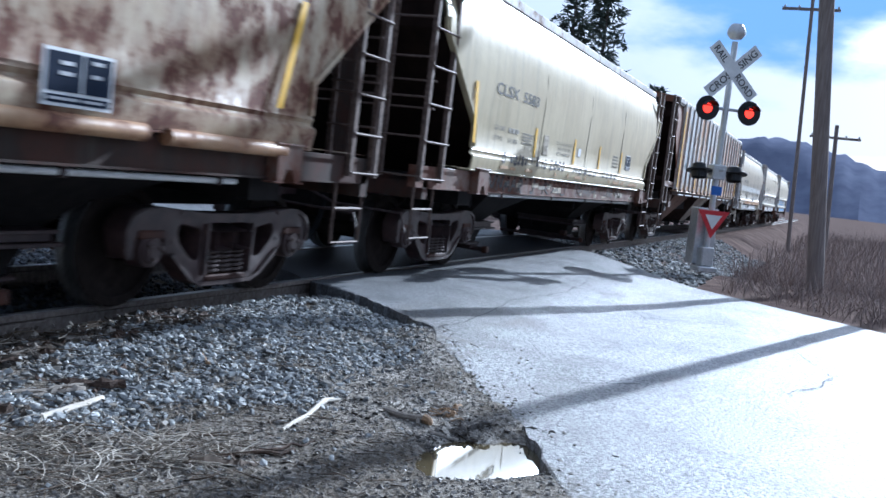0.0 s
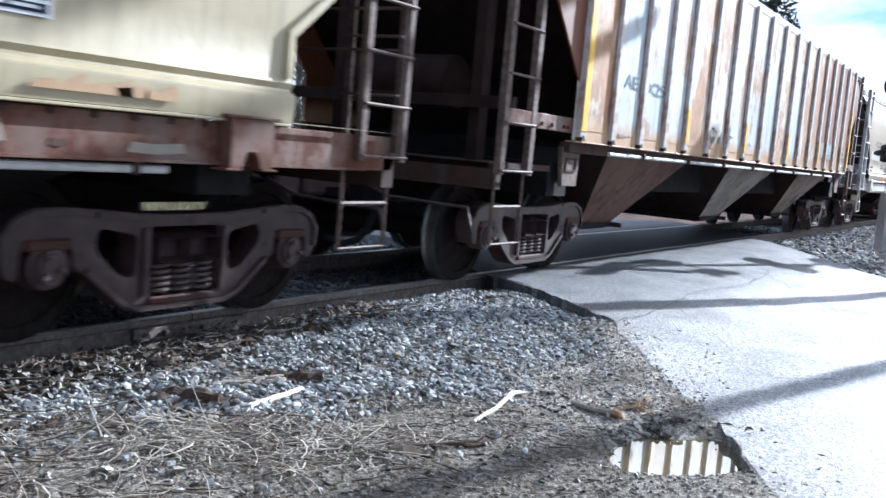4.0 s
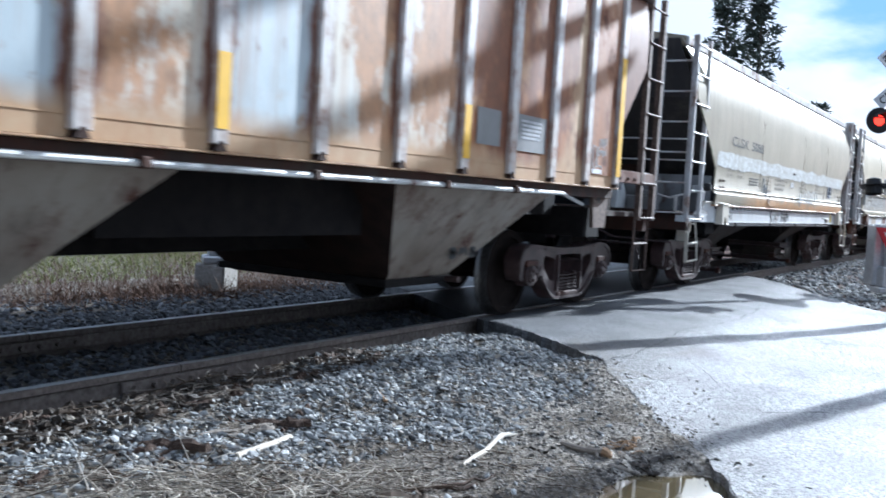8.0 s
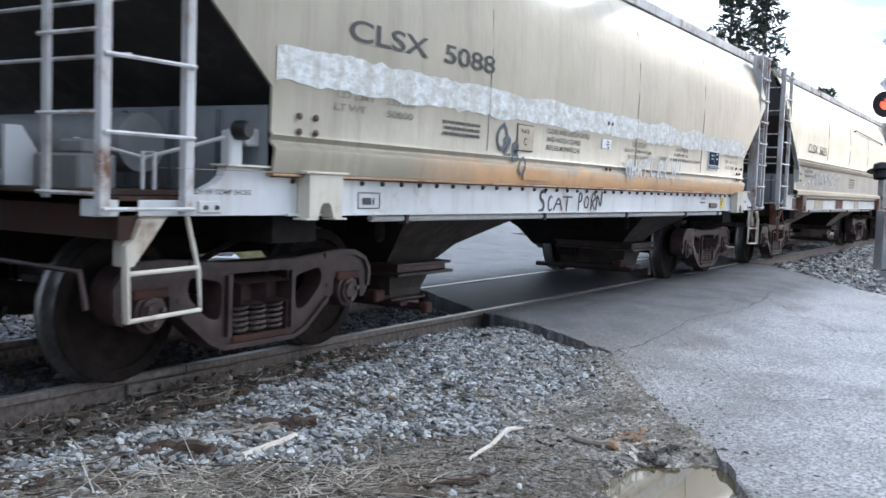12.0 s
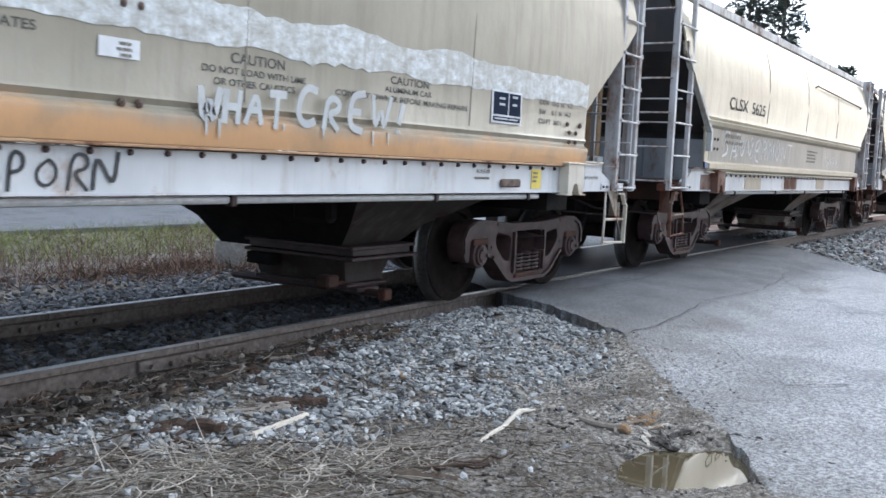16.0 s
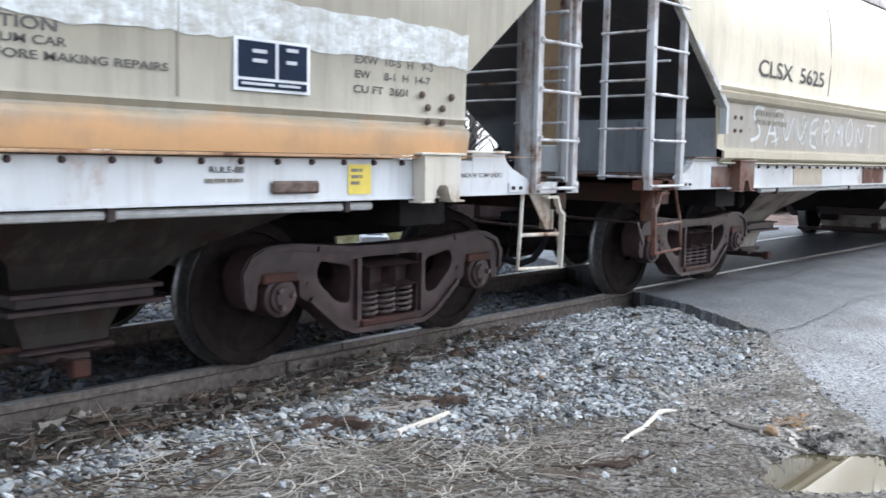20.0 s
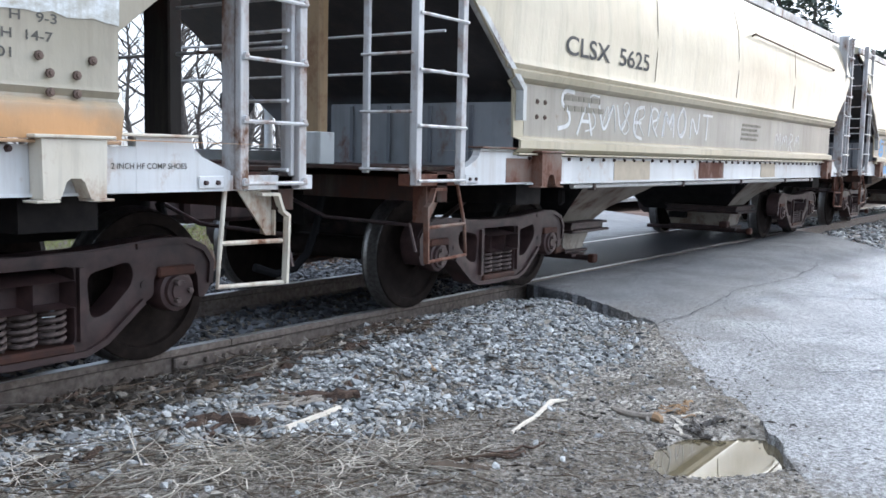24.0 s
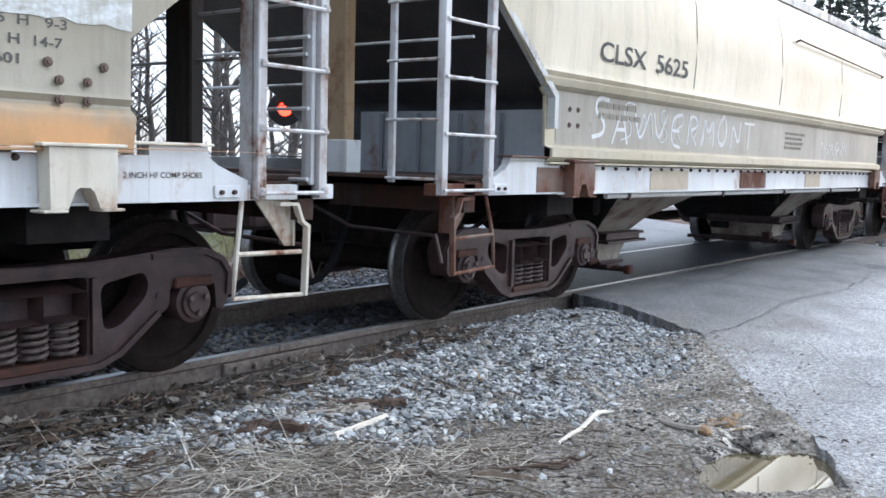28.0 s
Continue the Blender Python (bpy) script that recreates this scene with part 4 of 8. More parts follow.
def ladder(car, x0, x1, y0, y1, z0, z1, material, wide=0.05, rungs=0.38, thick=0.03, channel=False):
    """Two stiles from (x0, y0) and (x1, y1) with round rungs between them."""
    lad = None
    along = Vector((x1 - x0, y1 - y0, 0)).normalized()
    for x, y in ((x0, y0), (x1, y1)):
        dx, dy = (wide / 2, thick / 2) if abs(along.x) > abs(along.y) else (thick / 2, wide / 2)
        bm = boxes((x - dx, x + dx, y - dy, y + dy, z0, z1), bevel=0.004)
        if channel:
            box(bm, x - dx, x - dx + 0.012, y + dy - 0.01, y + dy + 0.09, z0, z1)
        o = part("ladder" if lad is None else "stile", bm, material, lad or car)
        lad = lad or o
    z = z0 + 0.03
    out = Vector((along.y, -along.x, 0)) * (0.035 if along.x > 0 else -0.035)
    a, b = Vector((x0, y0, 0)) + out - along * 0.02, Vector((x1, y1, 0)) + out + along * 0.02
    me = mesh_of("rung", tube(bmesh.new(), [a, b], 0.0115, 6), M_STEEL_GREY if material is M_STEEL_GREY else M_LADDER_RUST)
    nut = mesh_of("bolt", lathe([(0.0, -0.024), (0.016, -0.02), (0.020, 0.0), (0.0, 0.0)], 8), M_STEEL_GREY) if channel else None
    while z < z1:
        r = new("rung", me)
        r.parent = lad
        r.matrix_basis = pose(0, 0, z)
        for x, y in ((x0, y0), (x1, y1)) if channel else ():
            o = new("bolt", nut)
            o.parent = lad
            o.matrix_basis = pose(x, y - thick / 2, z + 0.012)
        z += rungs
    return lad


def stirrup(car, x0, x1, y, z0, z1, material):
    part("step", bars([(x0, y, z1), (x0, y, z0), (x1, y, z0), (x1, y, z1)], [(x0, y, (z0 + z1) / 2 + 0.02), (x1, y, (z0 + z1) / 2 + 0.02)], r=0.015), material, car, "steel stirrup step")


SMOOTH_SHAPE = [(1.215, 1.535), (1.345, 1.555), (1.36, 1.552), (1.385, 1.515), (1.40, 1.512), (1.43, 1.53), (1.45, 1.515), (1.72, 1.52), (2.3, 1.54), (2.7, 1.52), (3.0, 1.44), (3.3, 1.27)]
LEDGE_SHAPE = [(1.215, 1.50), (1.25, 1.55), (1.31, 1.55), (1.335, 1.48), (1.75, 1.47), (1.78, 1.54), (1.83, 1.555), (1.85, 1.52), (1.88, 1.545), (1.93, 1.53), (2.3, 1.55), (2.7, 1.52), (3.0, 1.44), (3.3, 1.27)]
SMOOTH_ENDS = [(1.22, 5.0), (1.70, 5.0), (2.55, 6.05), (3.3, 6.05)]


def underframe(car, L, sill_half, z_sill, bolster_x, sill_material):
    through_sill = z_sill > 1.25
    if through_sill:
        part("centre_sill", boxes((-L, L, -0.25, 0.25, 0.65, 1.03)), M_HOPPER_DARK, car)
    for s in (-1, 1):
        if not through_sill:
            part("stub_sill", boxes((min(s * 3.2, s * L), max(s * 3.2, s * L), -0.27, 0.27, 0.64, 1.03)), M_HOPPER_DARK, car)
            # near-black floor and brake gear added to darken the gap behind the truck
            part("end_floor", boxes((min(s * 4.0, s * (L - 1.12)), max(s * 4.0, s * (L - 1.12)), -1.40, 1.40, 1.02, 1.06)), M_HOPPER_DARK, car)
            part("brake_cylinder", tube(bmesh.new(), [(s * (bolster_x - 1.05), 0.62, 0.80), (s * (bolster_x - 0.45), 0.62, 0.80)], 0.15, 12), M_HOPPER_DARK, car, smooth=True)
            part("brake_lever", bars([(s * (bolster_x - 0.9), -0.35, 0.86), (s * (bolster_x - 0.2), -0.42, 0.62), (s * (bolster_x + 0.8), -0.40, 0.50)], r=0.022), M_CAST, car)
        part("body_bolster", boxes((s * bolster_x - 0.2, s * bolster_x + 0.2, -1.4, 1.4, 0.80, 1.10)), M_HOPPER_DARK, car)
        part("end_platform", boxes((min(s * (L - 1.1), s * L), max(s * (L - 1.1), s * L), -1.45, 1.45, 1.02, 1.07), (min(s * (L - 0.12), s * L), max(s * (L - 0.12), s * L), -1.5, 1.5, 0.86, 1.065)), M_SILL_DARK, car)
        coupler(car, s * L, s)


def hopper_bay(car, x, levels, material, slope_material, deep=0.17):
    """A discharge hopper: levels are (z, half length, half width) from the top down; its end slopes have a darker
    material with their shade in its colour.
    """
    bm = bmesh.new()
    ring_loft(bm, [[(x - a, -w, z), (x + a, -w, z), (x + a, w, z), (x - a, w, z)] for z, a, w in levels])
    bmesh.ops.recalc_face_normals(bm, faces=bm.faces)
    # slope faces take the darker copy, so their shade is painted by direction
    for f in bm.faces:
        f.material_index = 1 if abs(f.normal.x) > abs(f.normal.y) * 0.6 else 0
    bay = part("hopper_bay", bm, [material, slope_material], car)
    zb, a, w = levels[-1]
    part("outlet_gate", boxes((x - a - 0.05, x + a + 0.05, -w - 0.03, w + 0.03, zb - 0.05, zb + 0.004), (x - a * 0.85, x + a * 0.85, -w + 0.04, w - 0.04, zb - deep, zb - 0.05)), M_HOPPER_DARK, bay)
    part("gate_shaft", tube(bmesh.new(), [(x + a * 0.9, -w - 0.16, zb - 0.02), (x + a * 0.9, w + 0.16, zb - 0.02)], 0.028, 8), M_CAST, bay)
    if deep > 0.1:
        part("outlet_flange", boxes((x - a - 0.12, x + a + 0.12, -w - 0.14, w + 0.14, zb + 0.17, zb + 0.20)), M_CAST, bay)


def outlet_bay(car, x, material):
    """A discharge bay of a smooth-sided car: sloping sheets down to flange rails, the outlet box, its sliding gate and drive bar."""
    bm = bmesh.new()
    ring_loft(bm, [[(x - a, -w, z), (x + b, -w, z), (x + b, w, z), (x - a, w, z)] for z, a, b, w in ((1.21, 0.80, 1.85, 1.40), (0.95, 0.50, 1.52, 1.16), (0.66, 0.16, 0.80, 0.80), (0.45, 0.06, 0.58, 0.62))])
    bmesh.ops.recalc_face_normals(bm, faces=bm.faces)
    # sheets facing along the car are near-black in place of shade
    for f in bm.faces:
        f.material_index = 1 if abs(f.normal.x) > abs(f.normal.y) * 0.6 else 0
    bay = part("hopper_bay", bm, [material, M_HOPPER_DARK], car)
    part("flange_rail", boxes((x - 0.18, x + 0.64, -0.86, 0.24, 0.505, 0.53), (x - 0.14, x + 0.60, -0.83, 0.22, 0.455, 0.505), bevel=0.004), M_CAST, bay)
    part("flange_rail", boxes((x - 0.20, x + 0.65, -0.88, 0.22, 0.425, 0.452), bevel=0.004), M_CAST, bay)
    bm = bmesh.new()
    ring_loft(bm, [[(x - a, -w, z), (x + b, -w, z), (x + b, w - 0.5, z), (x - a, w - 0.5, z)] for z, a, b, w in ((0.424, 0.12, 0.47, 0.74), (0.30, 0.06, 0.42, 0.70), (0.235, 0.04, 0.41, 0.69))])
    part("outlet_box", bm, material, bay)
    part("outlet_gate", boxes((x - 0.09, x + 0.42, -0.75, 0.20, 0.205, 0.232), (x - 0.02, x + 0.26, -0.79, 0.20, 0.165, 0.204), bevel=0.008), M_CAST, bay)
    part("gate_shaft", tube(bmesh.new(), [(x + 0.10, -0.95, 0.165), (x + 0.10, 0.62, 0.165)], 0.03, 8), M_CAST, bay)
    part("shaft_socket", boxes((x + 0.05, x + 0.15, -1.0, -0.93, 0.12, 0.21), bevel=0.012), M_CAST_RED, bay)
    part("gate_stop", boxes((x - 0.36, x - 0.22, -0.78, -0.66, 0.225, 0.32), (x - 0.24, x - 0.06, -0.74, -0.68, 0.23, 0.26), bevel=0.015), M_CAST_RED, bay)
    part("slide_rail", boxes((x - 0.24, x - 0.12, -0.1, 0.16, 0.33, 0.42), bevel=0.01), M_HOPPER_DARK, bay)
    part("bay_rib", boxes((x - 0.52, x - 0.40, -0.90, -0.55, 0.72, 0.90), bevel=0.03), M_HOPPER_DARK, bay)


def white_end(car, s, inner, outer, sill, pad):
    """The near corner of a white-silled car: the sill's curved end, the beam under the ladder, bolts, bracket plate and bent step."""
    def at_end(points):
        return [(s * x, z) for x, z in points][::s]
    dirty = s < 0 and pad is M_SILL_RUST
    part("sill_end", plate(at_end([(5.04, 0.972), (inner + 0.02, 0.972), (inner + 0.02, 1.075), (inner - 0.08, 1.112), (inner - 0.17, 1.148), (inner - 0.22, 1.185), (inner - 0.24, 1.236), (5.04, 1.236)]), -1.502, -1.44), sill, car)
    part("sill_flange", boxes((min(s * 4.90, s * (inner - 0.22)), max(s * 4.90, s * (inner - 0.22)), -1.535, -1.40, 1.238, 1.252), bevel=0.003), pad, car)
    part("end_beam", boxes((min(s * (inner + 0.022), s * outer), max(s * (inner + 0.022), s * outer), -1.50, -1.40, 0.972, 1.052), bevel=0.004), M_SILL_RUST if dirty else sill, car, "rusty end beam" if dirty else "")
    part("coupling_plate", boxes((min(s * (inner - 0.20), s * (inner - 0.03)), max(s * (inner - 0.20), s * (inner - 0.03)), -1.514, -1.503, 0.985, 1.052), bevel=0.006), sill, car)
    nut = mesh_of("bolt", lathe([(0.0, -0.018), (0.012, -0.016), (0.014, 0.0), (0.0, 0.0)], 6), M_CAST)
    for x in (inner - 0.16, inner - 0.08):
        o = new("bolt", nut)
        o.parent = car
        o.matrix_basis = pose(s * x, -1.513, 1.016)
    part("step_bracket", plate(at_end([(inner + 0.12, 0.968), (inner + 0.37, 0.968), (inner + 0.37, 0.72), (inner + 0.33, 0.72)]), -1.45, -1.44), pad, car)
    part("bracket_flange", boxes((min(s * (inner + 0.372), s * (inner + 0.385)), max(s * (inner + 0.372), s * (inner + 0.385)), -1.47, -1.36, 0.72, 0.968)), pad, car)
    part("step", bars([(s * (inner + 0.01), -1.47, 0.98), (s * (inner - 0.05), -1.50, 0.69), (s * (inner - 0.07), -1.50, 0.475), (s * (inner + 0.42), -1.50, 0.455)], [(s * (inner - 0.05), -1.50, 0.70), (s * (inner + 0.40), -1.50, 0.69)], r=0.013, n=8), pad, car, "steel stirrup step", smooth=True)
    part("step_strap", strip(bmesh.new(), [(s * (inner + 0.22), 0.95), (s * (inner + 0.35), 0.948), (s * (inner + 0.37), 0.90), (s * (inner + 0.39), 0.855), (s * (inner + 0.435), 0.828), (s * (inner + 0.43), 0.70), (s * (inner + 0.42), 0.45)], 0.018, -1.53, -1.49), pad, car, "bent flat strap of the step")
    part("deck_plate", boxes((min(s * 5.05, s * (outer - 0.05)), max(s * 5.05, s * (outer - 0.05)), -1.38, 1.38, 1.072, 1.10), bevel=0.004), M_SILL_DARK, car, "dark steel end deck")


def smooth_hopper(name, label, cx, side, sill, ladder_material, truck_x=4.66, shape=SMOOTH_SHAPE, ends=SMOOTH_ENDS, L=6.1, end_material=None, sill_z=(0.97, 1.19), FR=6.3, slide=0.0):
    car = thing(name, label, "hopper car", "cars of the freight train", at=pose(cx, MID, 0))
    CARS.append((car, cx))
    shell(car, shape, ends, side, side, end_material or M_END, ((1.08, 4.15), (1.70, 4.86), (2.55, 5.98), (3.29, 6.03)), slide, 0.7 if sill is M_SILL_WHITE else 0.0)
    lo, white = ends[0][1], sill is M_SILL_WHITE
    for s in (-1, 1):
        y = s * 1.50
        x0, x1 = (-5.20, 5.10) if white and s < 0 else (-FR + 0.02, L - 0.02)
        part("side_sill", boxes((x0, x1, min(y, y - s * 0.09), max(y, y - s * 0.09), sill_z[0], sill_z[1]), bevel=0.004), sill, car)
        part("body_flange", boxes((slide - lo, slide + lo, min(y - s * 0.1, y + s * 0.058), max(y - s * 0.1, y + s * 0.058), sill_z[1] + 0.006, sill_z[1] + 0.022), bevel=0.004), M_END if s > 0 else M_FLANGE if side is M_TAN_ORANGE else side, car)
        part("sill_lip", boxes((x0 + 0.3, x1 - 0.3, min(y, y + s * 0.02), max(y, y + s * 0.02), sill_z[0] - 0.004, sill_z[0] + 0.010)), sill, car)
    pad = M_PAD if side is M_TAN_ORANGE else M_SILL_RUST
    slide_end = lo - slide - 0.04
    for s in (-1, 1):
        if white:
            white_end(car, s, L - 0.49 if s > 0 else FR - 0.61, L + 0.16 if s > 0 else FR, sill, pad)
        x = s * 4.65
        part("jacking_pad", plate([(x - 0.16, 1.215), (x + 0.16, 1.215), (x + 0.155, 0.958), (x + 0.075, 0.958), (x + 0.045, 1.03), (x + 0.025, 1.046), (x - 0.025, 1.046), (x - 0.045, 1.03), (x - 0.075, 0.958), (x - 0.155, 0.958)], -1.60, -1.505), pad, car)
        part("pad_cap", boxes((x - 0.20, x + 0.20, -1.615, -1.50, 1.217, 1.233), bevel=0.004), pad, car)
        for d in (-0.135, 0.135):
            part("pad_foot", boxes((x + d - 0.055, x + d + 0.055, -1.61, -1.50, 0.944, 0.956), bevel=0.003), pad, car)
    for s in (-1,) if sill is M_SILL_WHITE else (-1, 1):
        if side is M_TAN_ORANGE:
            continue
        bm = strip(bmesh.new(), [(slide + s * (lo - 0.05), 1.46), (slide + s * (lo - 0.05), 1.70), (slide + s * (lo + 0.98), 2.535), (slide + s * (lo + 1.0), 2.66)], 0.05, -1.566, -1.50)
        part("edge_strip", bm, M_EDGE if sill is M_SILL_WHITE else side, car)
    bolt = mesh_of("rivet", lathe([(0.0, -0.022), (0.012, -0.020), (0.018, 0.0), (0.0, 0.0)], 6), M_CAST)
    for i in range(44):
        o = new("rivet", bolt)
        o.parent = car
        o.matrix_basis = pose(-4.85 + 9.7 * i / 43, -1.5, sill_z[1] - 0.02)
    part("train_line_pipe", bars([(-4.0, -1.45, 0.94), (4.2, -1.45, 0.93)], r=0.022, n=8), M_PIPE, car, smooth=True)
    underframe(car, L, 1.5, 1.2, truck_x, sill)
    for x in (-3.6, -1.4, 0.6, 2.6, 4.0):
        part("pipe_clamp", boxes((x - 0.022, x + 0.022, -1.485, -1.415, 0.90, 0.975), bevel=0.006), M_CAST, car)
    for s in (-1, 1):
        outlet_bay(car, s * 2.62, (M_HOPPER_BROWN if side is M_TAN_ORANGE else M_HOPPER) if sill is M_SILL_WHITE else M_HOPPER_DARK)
        truck(car, s * truck_x)
        ladder(car, L - 0.42 if s > 0 else -FR + 0.02, L + 0.02 if s > 0 else -FR + 0.54, -1.53, -1.53, 0.98 if white else 1.03, 3.3, ladder_material, 0.06, 0.325 if s > 0 else 0.36, 0.05, s > 0 and white)
        ladder(car, L - 0.03 if s > 0 else -FR + 0.03, L - 0.03 if s > 0 else -FR + 0.03, -1.50 if white else -1.52, -1.10, 1.05, 3.3, ladder_material)
        if not white:
            stirrup(car, L - 0.50 if s > 0 else -FR + 0.06, L - 0.02 if s > 0 else -FR + 0.54, -1.47, 0.47, 1.0, ladder_material)
        out = 0.22 if white and s < 0 else 0.0
        part("corner_post", boxes((min(s * (L - 0.02 + out), s * (L - 0.12 + out)), max(s * (L - 0.02 + out), s * (L - 0.12 + out)), -0.60, -0.36, 1.10, 3.2), bevel=0.01), M_POST_TAN if s < 0 and sill is M_SILL_WHITE else M_HOPPER_BROWN if side is M_TAN_ORANGE else M_SILL_DARK, car)
        if out:
            part("post_foot", boxes((s * (L + 0.215), s * (L + 0.06), -0.63, -0.26, 1.10, 1.33), bevel=0.006), M_EDGE, car, "pale bolted foot of the post")
            plate_end = part("end_plate", boxes((-slide_end - 0.012, -slide_end, -1.48, 0.36, 1.10, 1.60), bevel=0.002), M_END_PALE, car, "pale grey vertical end sheet")
            for y in (-1.12, -0.72, -0.30, 0.10):
                part("end_rib", boxes((-slide_end - 0.03, -slide_end - 0.0125, y, y + 0.035, 1.12, 1.58), bevel=0.002), M_END, plate_end)
        part("grab_wire", bars([(s * (L - 0.06), -1.5, 2.02), (s * (L - 0.06), 1.5, 2.02)], [(s * (L - 0.06), -1.5, 1.75), (s * (L - 0.06), 1.5, 1.75)], r=0.011), ladder_material, car)
    return car


RIBS = (-6.80, -6.08, -5.33, -4.59, -3.89, -3.03, -2.18, -1.34, -0.47, 0.40, 1.25, 2.08, 2.92, 3.75, 4.51, 5.28, 6.04, 6.80)


def ribbed_hopper(cx):
    car = thing("ribbed_hopper_car", "rusty white ribbed covered hopper car with brown streaks", "hopper car", "cars of the freight train", at=pose(cx, MID, 0))
    CARS.append((car, cx))
    H = 6.84
    shape = [(1.31, 1.56), (1.72, 1.56), (3.0, 1.56), (3.45, 1.50)]
    ends = [(1.31, H), (1.80, H), (2.6, H + 0.75), (3.45, H + 0.75)]
    shell(car, shape, ends, M_PANEL_TAN, M_PANEL_TAN, M_END_BROWN, ((1.30, 5.9), (2.1, 6.6), (3.0, 7.53), (3.44, 7.57)))
    for s in (-1, 1):
        y0, y1 = sorted((s * 1.46, s * 1.555))
        # near-black paint stands in for shade beneath the overhanging panels
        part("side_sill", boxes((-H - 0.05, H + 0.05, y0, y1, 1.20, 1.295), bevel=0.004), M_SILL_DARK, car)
        part("sill_flange", boxes((-H - 0.05, H + 0.05, *sorted((s * 1.50, s * 1.615)), 1.297, 1.309), bevel=0.003), M_FLANGE, car, "rust-stained flange under the side panels")
    rib = mesh_of("rib", boxes((-0.055, 0.055, -0.075, 0.0, 1.345, 3.40), (-0.08, 0.08, -0.012, 0.0, 1.312, 3.42), bevel=0.006), M_RIB)
    foot = mesh_of("rib_foot", plate([(-0.012, 1.362), (0.012, 1.362), (0.042, 1.312), (-0.042, 1.312)], -0.079, -0.02), M_SILL_DARK)
    for x in RIBS:
        o = new("rib", rib)
        o.parent = car
        o.matrix_basis = pose(x, -1.56, 0)
        f = new("rib_foot", foot)
        f.parent = o
    part("train_line_pipe", bars([(-6.0, -1.565, 1.222), (5.65, -1.565, 1.222), (6.1, -1.48, 1.17), (6.5, -1.40, 1.13)], r=0.02, n=8), M_EDGE, car, smooth=True)
    for x in (-5.1, -3.6, -2.1, -0.6, 0.8, 2.1, 3.6, 4.7):
        part("pipe_clamp", boxes((x - 0.030, x + 0.030, -1.61, -1.545, 1.195, 1.255), bevel=0.008), M_SILL_BROWN, car)
    underframe(car, 8.14, 1.5, 1.3, 6.76, M_SILL_DARK)
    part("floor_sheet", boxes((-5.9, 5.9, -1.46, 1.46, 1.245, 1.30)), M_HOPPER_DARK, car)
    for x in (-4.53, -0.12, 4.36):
        hopper_bay(car, x, ((1.25, 1.30, 1.5), (0.50, 0.50, 0.93), (0.44, 0.46, 0.88)), M_HOPPER_RUSTY if x < -1 else M_HOPPER, M_RUST_SHADED, 0.07)
    # near-black blocks standing in for the shaded slopes between the bays
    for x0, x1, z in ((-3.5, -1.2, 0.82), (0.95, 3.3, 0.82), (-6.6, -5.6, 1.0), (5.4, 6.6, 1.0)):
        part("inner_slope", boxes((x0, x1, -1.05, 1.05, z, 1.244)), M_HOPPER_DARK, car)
    for s in (-1, 1):
        truck(car, -6.63 if s < 0 else 6.87)
        x0, x1 = (7.74, 8.16) if s > 0 else (-8.12, -7.64)
        ladder(car, x0, x1, -1.53, -1.53, 0.98, 3.45, M_LADDER_RUST, 0.08, 0.38, 0.06)
        stirrup(car, x0, x1, -1.5, 0.42, 0.98, M_LADDER_RUST)
        part("corner_post", boxes((min(s * 7.72, s * 7.86), max(s * 7.72, s * 7.86), -1.16, -1.06, 1.07, 3.4)), M_RUST_SHADED, car)
        part("cross_post", boxes((min(s * 7.72, s * 7.80), max(s * 7.72, s * 7.80), 0.30, 0.42, 1.07, 3.4)), M_RUST_SHADED, car)
        part("end_rail", boxes((min(s * 7.86, s * 7.93), max(s * 7.86, s * 7.93), -1.5, 1.5, 1.50, 1.60)), M_RUST_SHADED, car)
        beam = part("end_beam", boxes((min(s * 6.85, s * 8.14), max(s * 6.85, s * 8.14), -1.555, -1.50, 1.375, 1.505), bevel=0.006), M_SILL_RUST, car, "rusty bolted side beam at the car's end")
        for dx in (6.98, 7.06, 7.30, 7.50):
            part("bolt", lathe([(0.0, -0.02), (0.016, -0.016), (0.018, 0.0), (0.0, 0.0)], 8), M_SILL_DARK, beam, at=pose(s * dx, -1.556, 1.42 + 0.04 * (int(dx * 100) % 2)))
        board = part("routing_board", plate([(s * 6.72 - 0.20, 1.25), (s * 6.72 + 0.20, 1.25), (s * 6.72 + 0.16, 0.90), (s * 6.72 - 0.14, 0.90)], -1.50, -1.46), M_LADDER_RUST, car)
        if s > 0:
            part("round_hole", lathe([(0.0, -0.003), (0.045, -0.003), (0.045, 0.0), (0.0, 0.0)], 14), M_BLACK, board, at=pose(6.68, -1.5, 1.19))
            continue
        part("card_frame", boxes((s * 6.72 - 0.11, s * 6.72 + 0.11, -1.512, -1.501, 1.03, 1.045), (s * 6.72 - 0.11, s * 6.72 + 0.11, -1.512, -1.501, 1.14, 1.155), (s * 6.72 - 0.11, s * 6.72 - 0.095, -1.512, -1.501, 1.046, 1.139), (s * 6.72 + 0.095, s * 6.72 + 0.11, -1.512, -1.501, 1.046, 1.139)), M_SILL_DARK, board)
    part("brake_reservoir", tube(bmesh.new(), [(-7.25, -0.55, 1.75), (-7.25, 0.55, 1.75)], 0.24, 16), M_RUST_SHADED, car, "rusty brake reservoir on the end platform", smooth=True)
    return car


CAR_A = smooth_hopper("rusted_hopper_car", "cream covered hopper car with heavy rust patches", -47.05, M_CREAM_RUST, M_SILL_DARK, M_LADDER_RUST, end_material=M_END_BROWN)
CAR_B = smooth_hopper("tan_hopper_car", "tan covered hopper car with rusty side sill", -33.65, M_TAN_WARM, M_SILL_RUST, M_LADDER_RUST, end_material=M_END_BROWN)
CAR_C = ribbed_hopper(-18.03)
